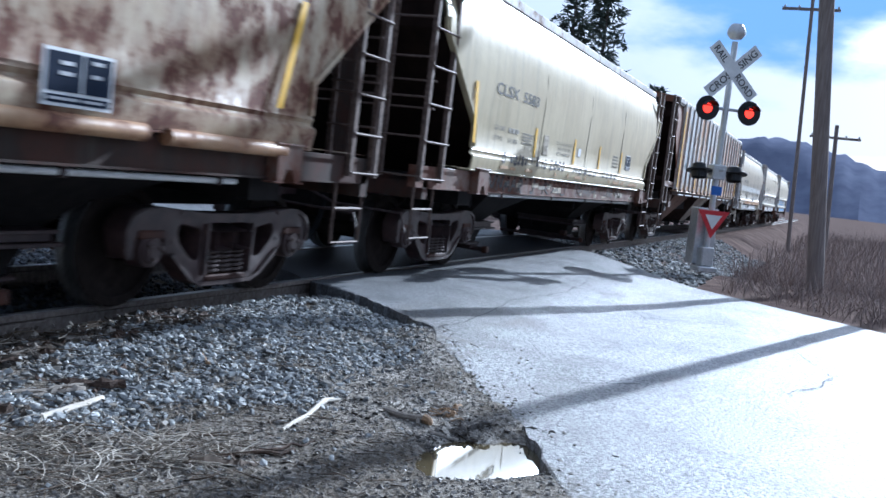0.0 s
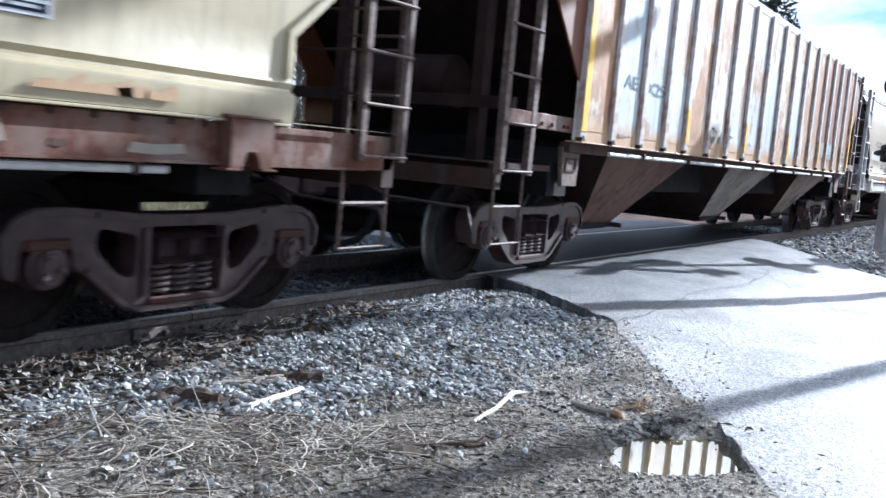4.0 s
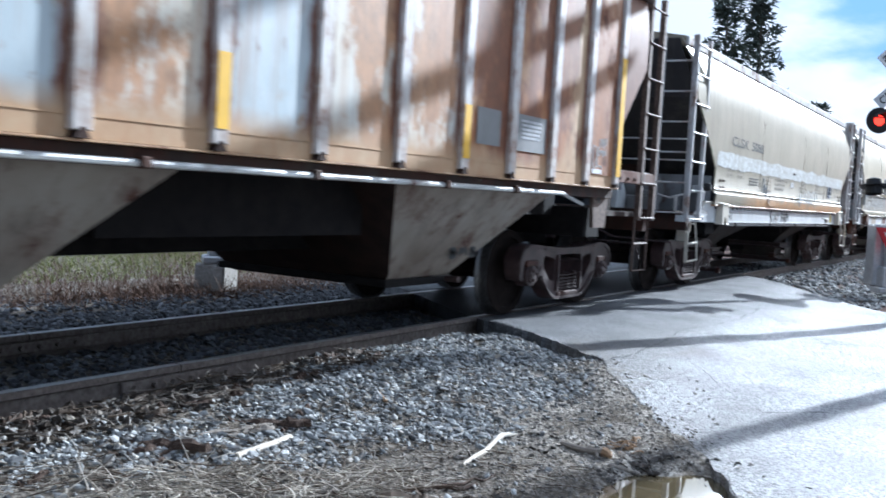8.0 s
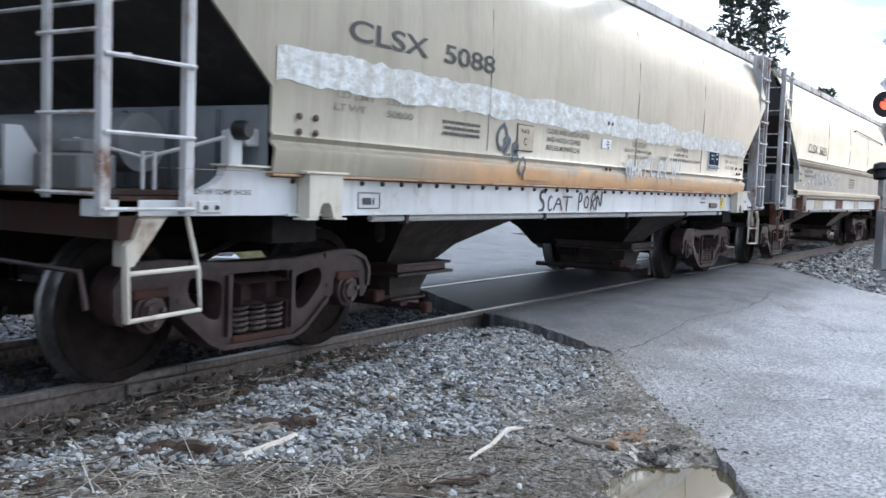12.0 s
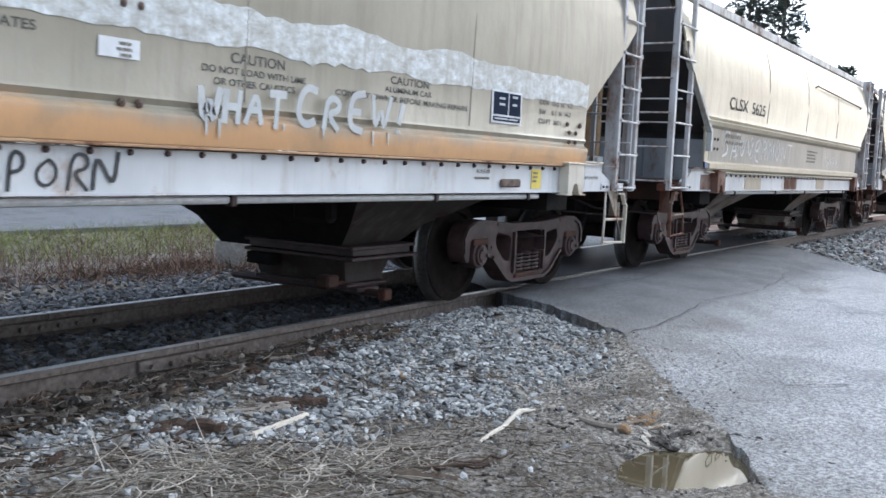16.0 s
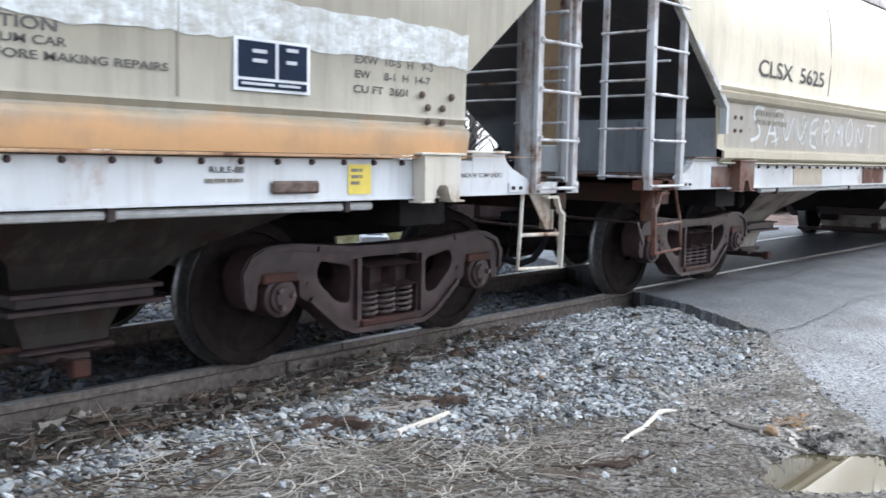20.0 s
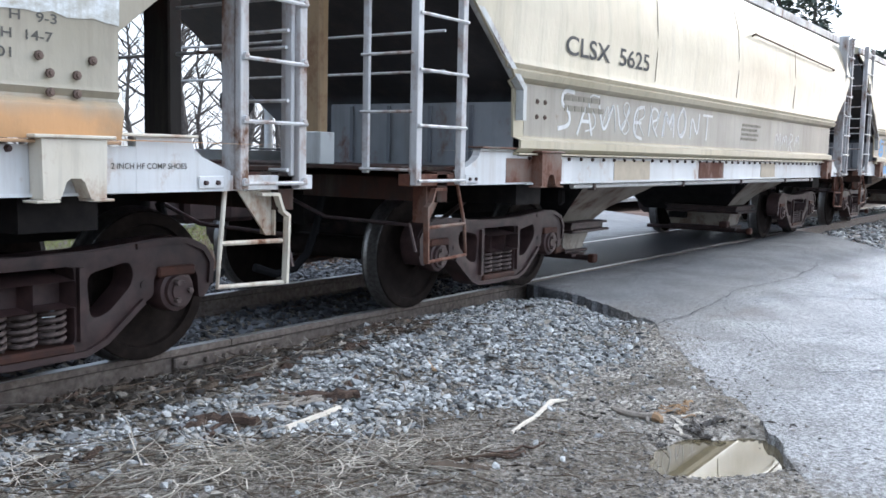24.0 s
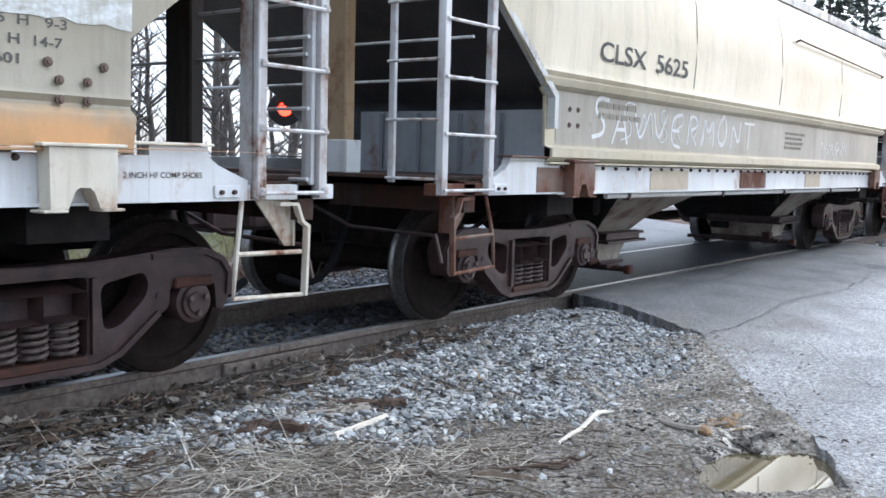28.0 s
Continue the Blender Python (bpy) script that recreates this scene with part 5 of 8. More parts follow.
CAR_D = smooth_hopper("tan_hopper_car", "tan hopper car with white overpaint band and orange foot", -2.33, M_TAN_ORANGE, M_SILL_WHITE, M_STEEL_GREY, end_material=M_END_SHADED, truck_x=4.70, FR=6.24, slide=-0.08)
CAR_E = smooth_hopper("tan_hopper_car", "tan hopper car with grey lower panel and white graffiti", 11.28, M_TAN, M_SILL_WHITE, M_STEEL_GREY, shape=LEDGE_SHAPE, FR=6.41, slide=-0.10)
CAR_F = smooth_hopper("tan_hopper_car", "pale tan covered hopper car coupled at the rear", 24.9, M_TAN, M_SILL_WHITE, M_STEEL_GREY, shape=LEDGE_SHAPE)


def side_y(z, shape=SMOOTH_SHAPE, proud=0.0245):
    return -half_width(shape, z) - proud


def seams(car, xs, z0, z1, shape=SMOOTH_SHAPE):
    """Upright weld seams on the near side."""
    zs = [z0 + (z1 - z0) * i / 5 for i in range(6)]
    for x in xs:
        bm = bmesh.new()
        rings = [[(x - 0.012, side_y(z, shape, 0.019), z), (x, side_y(z, shape, 0.026), z), (x + 0.012, side_y(z, shape, 0.019), z)] for z in zs]
        vs = [[bm.verts.new(p) for p in r] for r in rings]
        for a, b in zip(vs, vs[1:]):
            for k in range(2):
                bm.faces.new((a[k], a[k + 1], b[k + 1], b[k]))
        part("weld_seam", bm, M_SEAM, car)


def decal(car, name, x0, x1, z0, z1, material, y, label="", tilt=0.0):
    """A flat plate or sticker on the near side; tilt moves its top along the car."""
    return part(name, plate([(x0, z0), (x1, z0), (x1 + tilt, z1), (x0 + tilt, z1)], y - 0.004, y), material, car, label)


def data_panel(car, x0, x1, z0, z1, y):
    p = decal(car, "data_panel", x0, x1, z0, z1, M_WHITE, y, "white-framed navy data panel")
    w, h = x1 - x0, z1 - z0
    fields = [(0.05, 0.52, 0.26, 0.94), (0.57, 0.95, 0.26, 0.94), (0.05, 0.95, 0.06, 0.20)]
    for a, b, c, d in fields:
        decal(p, "panel_field", x0 + w * a, x0 + w * b, z0 + h * c, z0 + h * d, M_NAVY, y - 0.0045)
    for a, b, c, d in ((0.22, 0.40, 0.72, 0.79), (0.22, 0.40, 0.54, 0.61), (0.66, 0.82, 0.80, 0.87), (0.66, 0.80, 0.56, 0.63), (0.08, 0.5, 0.11, 0.16), (0.56, 0.85, 0.11, 0.16)):
        decal(p, "writing_bar", x0 + w * a, x0 + w * b, z0 + h * c, z0 + h * d, M_FADED_PALE, y - 0.009)


def writing_bars(car, x0, x1, z, h, rows, material, y, seed=1):
    """Lines of writing too small or faded to read, as short bars."""
    rnd = random.Random(seed)
    for r in range(rows):
        x, zz = x0 + rnd.uniform(0, 0.03), z - r * h * 1.9
        end = x1 - rnd.uniform(0, (x1 - x0) * 0.2)
        while x < end:
            w = rnd.uniform(1.5, 5) * h * 0.7
            part("writing_bar", boxes((x, min(x + w, end), y - 0.003, y, zz, zz + h)), material, car)
            x += w + h * 0.5


def bolt_group(car, spots, y, r=0.016):
    me = mesh_of("bolt", lathe([(0.0, -0.02), (r * 0.6, -0.02), (r * 0.7, -0.012), (r * 1.3, -0.01), (r * 1.3, 0.0), (0.0, 0.0)], 8), M_LADDER_RUST)
    for x, z in spots:
        o = new("bolt", me)
        o.parent = car
        o.matrix_basis = pose(x, y, z)


def dress_cars():
    Y = side_y(1.6)
    # the rusted car
    data_panel(CAR_A, 2.28, 2.78, 1.27, 1.56, side_y(1.35) - 0.012)
    decal(CAR_A, "yellow_stripe", 4.44, 4.52, 1.47, 2.25, M_YELLOW, side_y(2.25) - 0.006, "yellow reflective stripe", 0.21)
    part("side_tube", bars([(-5.0, -1.56, 1.19), (3.1, -1.56, 1.19)], [(3.3, -1.56, 1.18), (4.6, -1.56, 1.18)], r=0.055, n=10), M_TUBE_RUST, CAR_A, smooth=True)
    # the first tan car
    lettering(CAR_B, "CLSX  5583", -4.45, -2.8, 2.10, 0.13, M_INK, side_y(2.2))
    decal(CAR_B, "yellow_stripe", -5.06, -4.98, 1.50, 2.15, M_YELLOW, side_y(2.2) - 0.004, "yellow reflective stripe", -0.08)
    for x in (-2.72, -0.72, 0.90, 2.60):
        decal(CAR_B, "yellow_strip", x - 0.04, x + 0.04, 1.47, 1.84, M_YELLOW, Y - 0.004)
    lettering(CAR_B, "LD LMT", -4.35, -3.95, 1.70, 0.055, M_FADED, Y)
    lettering(CAR_B, "LT WT", -4.35, -4.02, 1.58, 0.055, M_FADED, Y)
    writing_bars(CAR_B, -3.85, -3.4, 1.70, 0.055, 1, M_FADED, Y, 3)
    lettering(CAR_B, "51300", -3.82, -3.45, 1.58, 0.055, M_FADED, Y)
    writing_bars(CAR_B, -3.3, -2.85, 1.72, 0.02, 4, M_FADED, Y, 4)
    decal(CAR_B, "plate_box", -2.35, -2.12, 1.52, 1.78, M_FADED, Y + 0.001)
    decal(CAR_B, "plate_field", -2.342, -2.128, 1.528, 1.772, M_TAN_PLAIN, Y - 0.002)
    lettering(CAR_B, "PLATE", -2.30, -2.17, 1.70, 0.035, M_FADED, Y - 0.012)
    lettering(CAR_B, "C", -2.26, -2.20, 1.57, 0.08, M_FADED, Y - 0.012)
    for k, line in enumerate(("CLOSE AND LATCH GATES", "AND HATCH COVERS", "BEFORE MOVING CAR")):
        lettering(CAR_B, line, (-1.72, -1.62, -1.66)[k], (-0.86, -0.92, -0.93)[k], 1.70 - 0.072 * k, 0.045, M_FADED, Y)
    decal(CAR_B, "sticker", -0.50, -0.33, 1.60, 1.72, M_WHITE, Y, "small white sticker")
    writing_bars(CAR_B, 1.9, 2.4, 1.72, 0.03, 4, M_FADED, Y, 6)
    data_panel(CAR_B, 3.00, 3.45, 1.55, 1.82, Y)
    for k, (chars, x0, x1, z0, w) in enumerate((("O", -4.05, -3.90, 1.335, 0.034), ("VOJ8V", -3.76, -3.04, 1.335, 0.034), ("+", -2.94, -2.81, 1.35, 0.02), ("8", -2.70, -2.56, 1.345, 0.032), ("1O", -2.47, -2.19, 1.345, 0.032), ("2OOO", -2.06, -1.24, 1.345, 0.034))):
        scrawl(CAR_B, chars, x0, x1, z0, z0 + 0.12, w, M_NAVY_FADED, -1.584, 3 + k)
    scrawl(CAR_B, "MO8CO CO8O", -0.78, 2.3, 1.345, 1.43, 0.026, M_NAVY_FADED, -1.584, 4)
    scrawl(CAR_B, "VN~AR J", -4.2, -2.3, 0.99, 1.17, 0.034, M_INK, -1.506, 5)
    scrawl(CAR_B, "R~J RM~ VR", -2.0, 2.6, 0.995, 1.13, 0.020, M_INK, -1.506, 6)
    rust = random.Random(17)
    for i in range(26):
        x, w, z = rust.uniform(-4.6, 4.2), rust.uniform(0.10, 0.45), rust.uniform(0.99, 1.08)
        h = rust.uniform(0.03, 0.10)
        part("worn_patch", plate([(x, z), (x + w * 0.5, z - 0.008), (x + w, z + 0.006), (x + w * 0.94, z + h), (x + w * 0.45, z + h * 0.8), (x + w * 0.08, z + h * 0.95)], -1.5045 - 0.0002 * (i % 6), -1.50), rust.choice((M_SEAM, M_TAN_PLAIN, M_SILL_BROWN)), CAR_B, "worn pale patch on the rusty sill")
    for i in range(20):
        x, w = rust.uniform(-4.6, 4.2), rust.uniform(0.06, 0.30)
        part("rust_patch", plate([(x, 1.262), (x + w, 1.262), (x + w * 0.92, 1.262 + rust.uniform(0.03, 0.08)), (x + w * 0.4, 1.30), (x + w * 0.06, 1.262 + rust.uniform(0.02, 0.07))], -1.5775 - 0.0002 * (i % 5), -1.574), M_STAIN, CAR_B, "orange rust patch on the lower ledge")
    seams(CAR_B, (-2.5, 0.0, 2.5), 1.46, 3.2)
    # the overpainted tan car
    hw = lambda z: half_width(SMOOTH_SHAPE, z)
    ragged_band(CAR_D, -5.06, 4.92, 1.735, 1.945, hw, M_WHITE_PAINT, 0.045)
    lettering(CAR_D, "CLSX  5088", -4.41, -2.56, 2.055, 0.135, M_INK, side_y(2.12))
    lettering(CAR_D, "LD LMT", -4.50, -4.1, 1.695, 0.045, M_FADED, Y)
    lettering(CAR_D, "LT WT", -4.52, -4.2, 1.615, 0.045, M_FADED, Y)
    lettering(CAR_D, "235200", -3.99, -3.64, 1.695, 0.045, M_FADED, Y)
    lettering(CAR_D, "50800", -3.97, -3.66, 1.615, 0.045, M_FADED, Y)
    writing_bars(CAR_D, -3.28, -2.72, 1.63, 0.022, 3, M_INK_SOFT, Y, 7)
    writing_bars(CAR_D, -2.0, -1.95, 1.6, 0.02, 1, M_FADED, Y, 8)
    decal(CAR_D, "plate_box", -2.12, -1.83, 1.485, 1.71, M_INK, Y + 0.001)
    decal(CAR_D, "plate_field", -2.11, -1.84, 1.495, 1.70, M_TAN_PLAIN, Y - 0.002)
    lettering(CAR_D, "PLATE", -2.06, -1.91, 1.635, 0.035, M_INK, Y - 0.008)
    lettering(CAR_D, "C", -2.01, -1.95, 1.535, 0.065, M_INK, Y - 0.008)
    for k, (chars, x0, x1, z0, z1) in enumerate((("O", -2.47, -2.21, 1.475, 1.70), ("2", -2.36, -2.17, 1.43, 1.60), ("8", -2.21, -2.05, 1.40, 1.55), ("O", -2.16, -1.97, 1.285, 1.43))):
        scrawl(CAR_D, chars, x0, x1, z0, z1, 0.022 if k == 3 else 0.034, M_SCRAWL, -1.584 if z1 < 1.5 else Y - 0.004 - 0.001 * k, 9 + k)
    for k, line in enumerate(("CLOSE AND LATCH GATES", "AND HATCH COVERS", "BEFORE MOVING CAR")):
        lettering(CAR_D, line, -1.56, (-0.64, -0.84, -0.85)[k], 1.665 - 0.072 * k, 0.045, M_INK_SOFT, Y)
    decal(CAR_D, "sticker", -0.33, -0.10, 1.60, 1.69, M_WHITE, Y, "small white sticker")
    writing_bars(CAR_D, -0.23, -0.14, 1.66, 0.014, 3, M_FADED, Y - 0.0045, 12)
    for chars, x0, x1, z, h in (("CAUTION", 0.49, 0.90, 1.655, 0.055), ("DO NOT LOAD WITH LIME", 0.29, 1.08, 1.595, 0.036), ("OR OTHER CAUSTICS", 0.37, 0.99, 1.535, 0.036),
                                ("CAUTION", 1.90, 2.34, 1.675, 0.05), ("ALUMINUM CAR", 1.84, 2.38, 1.62, 0.036), ("CONSULT OWNER BEFORE MAKING REPAIRS", 1.35, 2.85, 1.56, 0.036),
                                ("EXW  10-5  H   9-3", 3.99, 4.61, 1.695, 0.042), ("EW     8-1  H  14-7", 3.99, 4.59, 1.618, 0.042), ("CU FT  3601", 3.98, 4.40, 1.54, 0.042)):
        lettering(CAR_D, chars, x0, x1, z, h, M_INK_SOFT, Y)
    data_panel(CAR_D, 3.20, 3.67, 1.505, 1.755, Y)
    scrawl(CAR_D, "WHAT", 0.24, 0.90, 1.34, 1.52, 0.040, M_GRAFFITI, -1.583, 11)
    scrawl(CAR_D, "CREW!", 0.96, 2.12, 1.36, 1.58, 0.040, M_GRAFFITI, -1.583, 12)
    for x, z in ((0.29, 1.27), (0.38, 1.26), (0.86, 1.32), (1.20, 1.30), (1.68, 1.27), (1.84, 1.28)):
        part("paint_run", plate([(x - 0.004, z), (x + 0.004, z), (x + 0.010, 1.36), (x - 0.010, 1.36)], -1.5835, -1.58), M_GRAFFITI, CAR_D, "run of white spray paint")
    for k, (ch, x0, x1, z0, z1, w) in enumerate((("S", -1.60, -1.41, 0.985, 1.165, 0.030), ("C", -1.41, -1.29, 0.99, 1.125, 0.016), ("A", -1.28, -1.04, 0.98, 1.14, 0.016), ("T", -1.11, -0.86, 0.98, 1.12, 0.015),
                                               ("P", -0.75, -0.62, 0.985, 1.15, 0.015), ("O", -0.62, -0.46, 1.01, 1.13, 0.015), ("R", -0.46, -0.28, 0.985, 1.145, 0.016), ("N", -0.33, -0.13, 0.98, 1.155, 0.018))):
        scrawl(CAR_D, ch, x0, x1, z0, z1, w, M_INK, -1.506 - 0.0004 * k, 13 + k)
    lettering(CAR_D, "RULE-88", 3.09, 3.29, 1.115, 0.03, M_INK_SOFT, -1.504)
    writing_bars(CAR_D, 3.06, 3.32, 1.07, 0.018, 1, M_FADED, -1.503, 14)
    part("tag_holder", boxes((3.45, 3.76, -1.53, -1.50, 1.01, 1.075), bevel=0.012), M_LADDER_RUST, CAR_D)
    decal(CAR_D, "yellow_label", 3.98, 4.15, 1.0, 1.16, M_YELLOW_PALE, -1.503, "yellow inspection label")
    writing_bars(CAR_D, 3.97, 4.08, 1.12, 0.018, 3, M_FADED, -1.508, 15)
    lettering(CAR_D, "2 INCH HF COMP SHOES", 4.90, 5.34, 1.085, 0.028, M_INK_SOFT, -1.504)
    lettering(CAR_D, "2 INCH HF COMP SHOES", -5.7, -5.2, 1.085, 0.028, M_INK_SOFT, -1.504)
    part("drawn_box", boxes((-4.21, -3.97, -1.506, -1.503, 1.008, 1.014), (-4.21, -3.97, -1.506, -1.503, 1.108, 1.114), (-4.21, -4.204, -1.506, -1.503, 1.015, 1.107), (-3.976, -3.97, -1.506, -1.503, 1.015, 1.107)), M_INK, CAR_D, "box drawn in black marker")
    writing_bars(CAR_D, -4.17, -4.02, 1.035, 0.045, 1, M_INK, -1.503, 16)
    bolt_group(CAR_D, ((4.52, 1.56), (4.78, 1.56), (4.57, 1.49), (4.70, 1.49), (4.57, 1.41), (4.70, 1.41), (-4.85, 1.55), (-4.7, 1.55), (-4.85, 1.46), (-4.7, 1.46), (-0.2, 1.85), (-0.1, 1.85), (-0.2, 1.40), (-0.1, 1.40)), Y)
    part("orange_patch", plate([(-2.05, 1.25), (-1.55, 1.25), (-1.55, 1.33), (-2.05, 1.33)], -1.580, -1.575), M_ORANGE, CAR_D, "orange painted patch")
    seams(CAR_D, (-2.6, 0.6, 2.9), 1.46, 3.2)
    # brake gear on the front platform
    part("air_reservoir", tube(bmesh.new(), [(-5.45, -0.9, 1.36), (-5.45, 0.5, 1.36)], 0.17, 16), M_GREY_PATCH, CAR_D, "grey air reservoir", smooth=True)
    part("valve_post", boxes((-5.32, -5.22, -1.46, -1.38, 1.19, 1.44), (-5.15, -4.98, -1.42, -1.25, 1.36, 1.46), bevel=0.01), M_SILL_WHITE, CAR_D)
    part("valve", lathe([(0.0, -0.06), (0.04, -0.06), (0.055, -0.03), (0.055, 0.03), (0.03, 0.06), (0.0, 0.06)], 12), M_BLACK, CAR_D, smooth=True, at=pose(-5.27, -1.49, 1.44))
    part("valve_body", boxes((-5.95, -5.70, -1.0, -0.62, 1.07, 1.28), (-5.85, -5.75, -0.9, -0.7, 1.28, 1.36), bevel=0.015), M_GREY_PATCH, CAR_D)
    part("brake_pipe", bars([(-5.82, -0.8, 1.36), (-5.6, -1.1, 1.27), (-5.27, -1.46, 1.42)], [(-5.7, -1.2, 1.08), (-5.7, -1.2, 1.30), (-5.62, -1.2, 1.30), (-5.62, -1.2, 1.08)], r=0.012), M_PIPE, CAR_D)
    part("post_gusset", plate([(-6.1, 1.07), (-5.75, 1.07), (-6.0, 1.42), (-6.1, 1.42)], -0.60, -0.57), M_SILL_WHITE, CAR_D)
    # the grey-panelled tan car
    Z = side_y(1.55, LEDGE_SHAPE)
    for car in (CAR_E, CAR_F):
        part("lower_panel", boxes((-4.95, 4.95, Z - 0.002, Z + 0.03, 1.345, 1.745)), M_GREY_PANEL, car, "dirty grey lower side panel")
        bolt_group(car, ((-4.75, 1.62), (-4.62, 1.62), (-4.75, 1.50), (-4.62, 1.50)), Z)
        writing_bars(car, -4.3, -3.5, 1.66, 0.045, 2, M_FADED, Z - 0.004, 21)
        writing_bars(car, 0.4, 1.2, 1.62, 0.03, 4, M_FADED, Z - 0.004, 22)
        seams(car, (-2.5, 0.0, 2.5), 1.94, 3.2, LEDGE_SHAPE)
    scrawl(CAR_F, "8OA8SO8MO8", -4.6, 3.0, 1.36, 1.72, 0.09, M_BLUE_SPRAY, Z - 0.006, 41)
    decal(CAR_F, "blue_overpaint", -4.2, 4.0, 1.0, 1.16, M_BLUE_SPRAY, -1.503, "bright blue spray paint on the sill")
    lettering(CAR_E, "CLSX  5625", -4.40, -2.68, 2.02, 0.16, M_INK, side_y(2.1, LEDGE_SHAPE))
    scrawl(CAR_E, "SAVVERMONT", -4.4, -0.6, 1.40, 1.70, 0.03, M_GRAFFITI_THIN, Z - 0.004, 23)
    scrawl(CAR_E, "S~8RVNO", -3.9, -1.4, 1.42, 1.72, 0.012, M_GRAFFITI_THIN, Z - 0.0065, 25)
    scrawl(CAR_E, "M~R~", 1.9, 3.2, 1.36, 1.60, 0.018, M_GRAFFITI_THIN, Z - 0.004, 24)
    for x0, x1, mt in ((-3.26, -2.42, M_TAN_PLAIN), (-1.02, -0.19, M_SILL_RUST), (1.3, 1.95, M_TAN_PLAIN), (-5.2, -4.3, M_SILL_RUST)):
        decal(CAR_E, "sill_patch", x0, x1, 0.985, 1.17, mt, -1.502)
    part("grab_rail", bars([(0.53, -1.5, 2.70), (0.53, -1.58, 2.74), (4.7, -1.58, 2.66), (4.7, -1.5, 2.62)], r=0.014), M_LADDER_RUST, CAR_E)
    # the ribbed car: separate panels, stripes and patches
    panes = [mesh_of("side_panel", boxes((-0.342, 0.342, -0.03, 0.0, 1.312, 3.36), (-0.342, 0.342, -0.036, -0.0302, 1.412, 1.418)), mt) for mt in (M_PANEL_BLUE, M_PANEL_TAN, M_PANEL_RUST)]
    for a, b, kind in zip(RIBS, RIBS[1:], (1, 0, 0, 0, 1, 1, 0, 0, 0, 1, 0, 1, 1, 2, 2, 2, 2)):
        o = new("side_panel", panes[kind])
        o.parent = CAR_C
        o.matrix_basis = pose((a + b) / 2, -1.565, 0) @ Matrix.Diagonal(((b - a - 0.115) / 0.684, 1, 1, 1))
    yc = -1.601
    decal(CAR_C, "yellow_stripe", -6.86, -6.75, 1.40, 3.2, M_YELLOW, -1.638, "yellow reflective stripe")
    decal(CAR_C, "yellow_stripe", 6.74, 6.85, 1.42, 2.6, M_YELLOW, -1.638, "yellow reflective stripe")
    for k in (4, 7, 10, 13):
        decal(CAR_C, "yellow_strip", RIBS[k] - 0.045, RIBS[k] + 0.045, 1.425, 1.82, M_YELLOW, -1.6365)
    lettering(CAR_C, "NEW", -2.86, -2.66, 1.485, 0.085, M_FADED, yc)
    lettering(CAR_C, "-80", -2.57, -2.42, 1.49, 0.085, M_INK_BLUE, yc)
    for line in (((-2.90, 1.672), (-2.80, 1.668), (-2.72, 1.648), (-2.65, 1.640), (-2.62, 1.612)), ((-2.14, 1.665), (-2.10, 1.648), (-2.06, 1.615), (-1.98, 1.607), (-1.86, 1.600)), ((-1.02, 1.575), (-0.96, 1.55), (-0.94, 1.53))):
        part("torn_seam", strip(bmesh.new(), line, 0.011, yc - 0.003, yc), M_SILL_DARK, CAR_C, "dark torn seam in the panel")
    lettering(CAR_C, "AE", -5.86, -5.50, 1.88, 0.13, M_INK_BLUE, yc)
    lettering(CAR_C, "X25", -5.24, -4.70, 1.87, 0.13, M_INK_BLUE, yc)
    decal(CAR_C, "grey_patch", 3.95, 4.32, 1.55, 1.83, M_GREY_PATCH, yc, "grey painted patch")
    decal(CAR_C, "grey_patch", 4.60, 5.15, 1.54, 1.84, M_GREY_PATCH, yc, "grey patch with faded writing")
    writing_bars(CAR_C, 4.68, 5.05, 1.78, 0.018, 5, M_FADED_PALE, yc - 0.0045, 31)
    decal(CAR_C, "brown_panel", 6.12, 6.71, 1.42, 3.3, M_BROWN, yc, "brown rusty end panel")
    scrawl(CAR_C, "C8", 6.18, 6.36, 1.50, 1.70, 0.010, M_GRAFFITI, yc - 0.008, 33)
    scrawl(CAR_C, "S~JV", 6.34, 6.54, 1.69, 1.78, 0.009, M_GRAFFITI, yc - 0.008, 32)
    scrawl(CAR_C, "MN", 6.36, 6.54, 1.60, 1.67, 0.009, M_GRAFFITI, yc - 0.008, 36)
    scrawl(CAR_C, "V~", 6.20, 6.46, 1.475, 1.515, 0.009, M_GRAFFITI, yc - 0.008, 37)
    scrawl(CAR_C, "OON~", -5.88, -5.66, 1.40, 1.45, 0.009, M_GRAFFITI, yc - 0.008, 38)
    decal(CAR_C, "white_tag", 6.20, 6.43, 1.43, 1.475, M_WHITE, yc - 0.0045)
    scrawl(CAR_C, "8~8", 4.5, 5.0, 0.62, 0.70, 0.035, M_INK, -1.09, 34)
    part("brake_wheel", brake_wheel(), M_BLACK, CAR_C, "black spoked hand-brake wheel", at=pose(8.0, -0.45, 1.80))


def brake_wheel():
    bm = bmesh.new()
    n = 24
    tube(bm, [(0, 0.27 * math.cos(2 * math.pi * i / n), 0.27 * math.sin(2 * math.pi * i / n)) for i in range(n + 1)], 0.016, 6)
    for a in range(5):
        tube(bm, [(0, 0, 0), (0, 0.27 * math.cos(a * 1.2566), 0.27 * math.sin(a * 1.2566))], 0.012, 5)
    return bm


dress_cars()


# ---- ground, track and road ----
def smooth01(v):
    v = max(0.0, min(1.0, v))
    return v * v * (3 - 2 * v)


def road_left(y):
    """The road's left edge: x for a given y."""
    if y >= 0:
        return 7.90 + 0.86 * y
    return 7.90 + 0.38 * y if y > -1.6 else 7.29 + 1.55 * (y + 1.6)


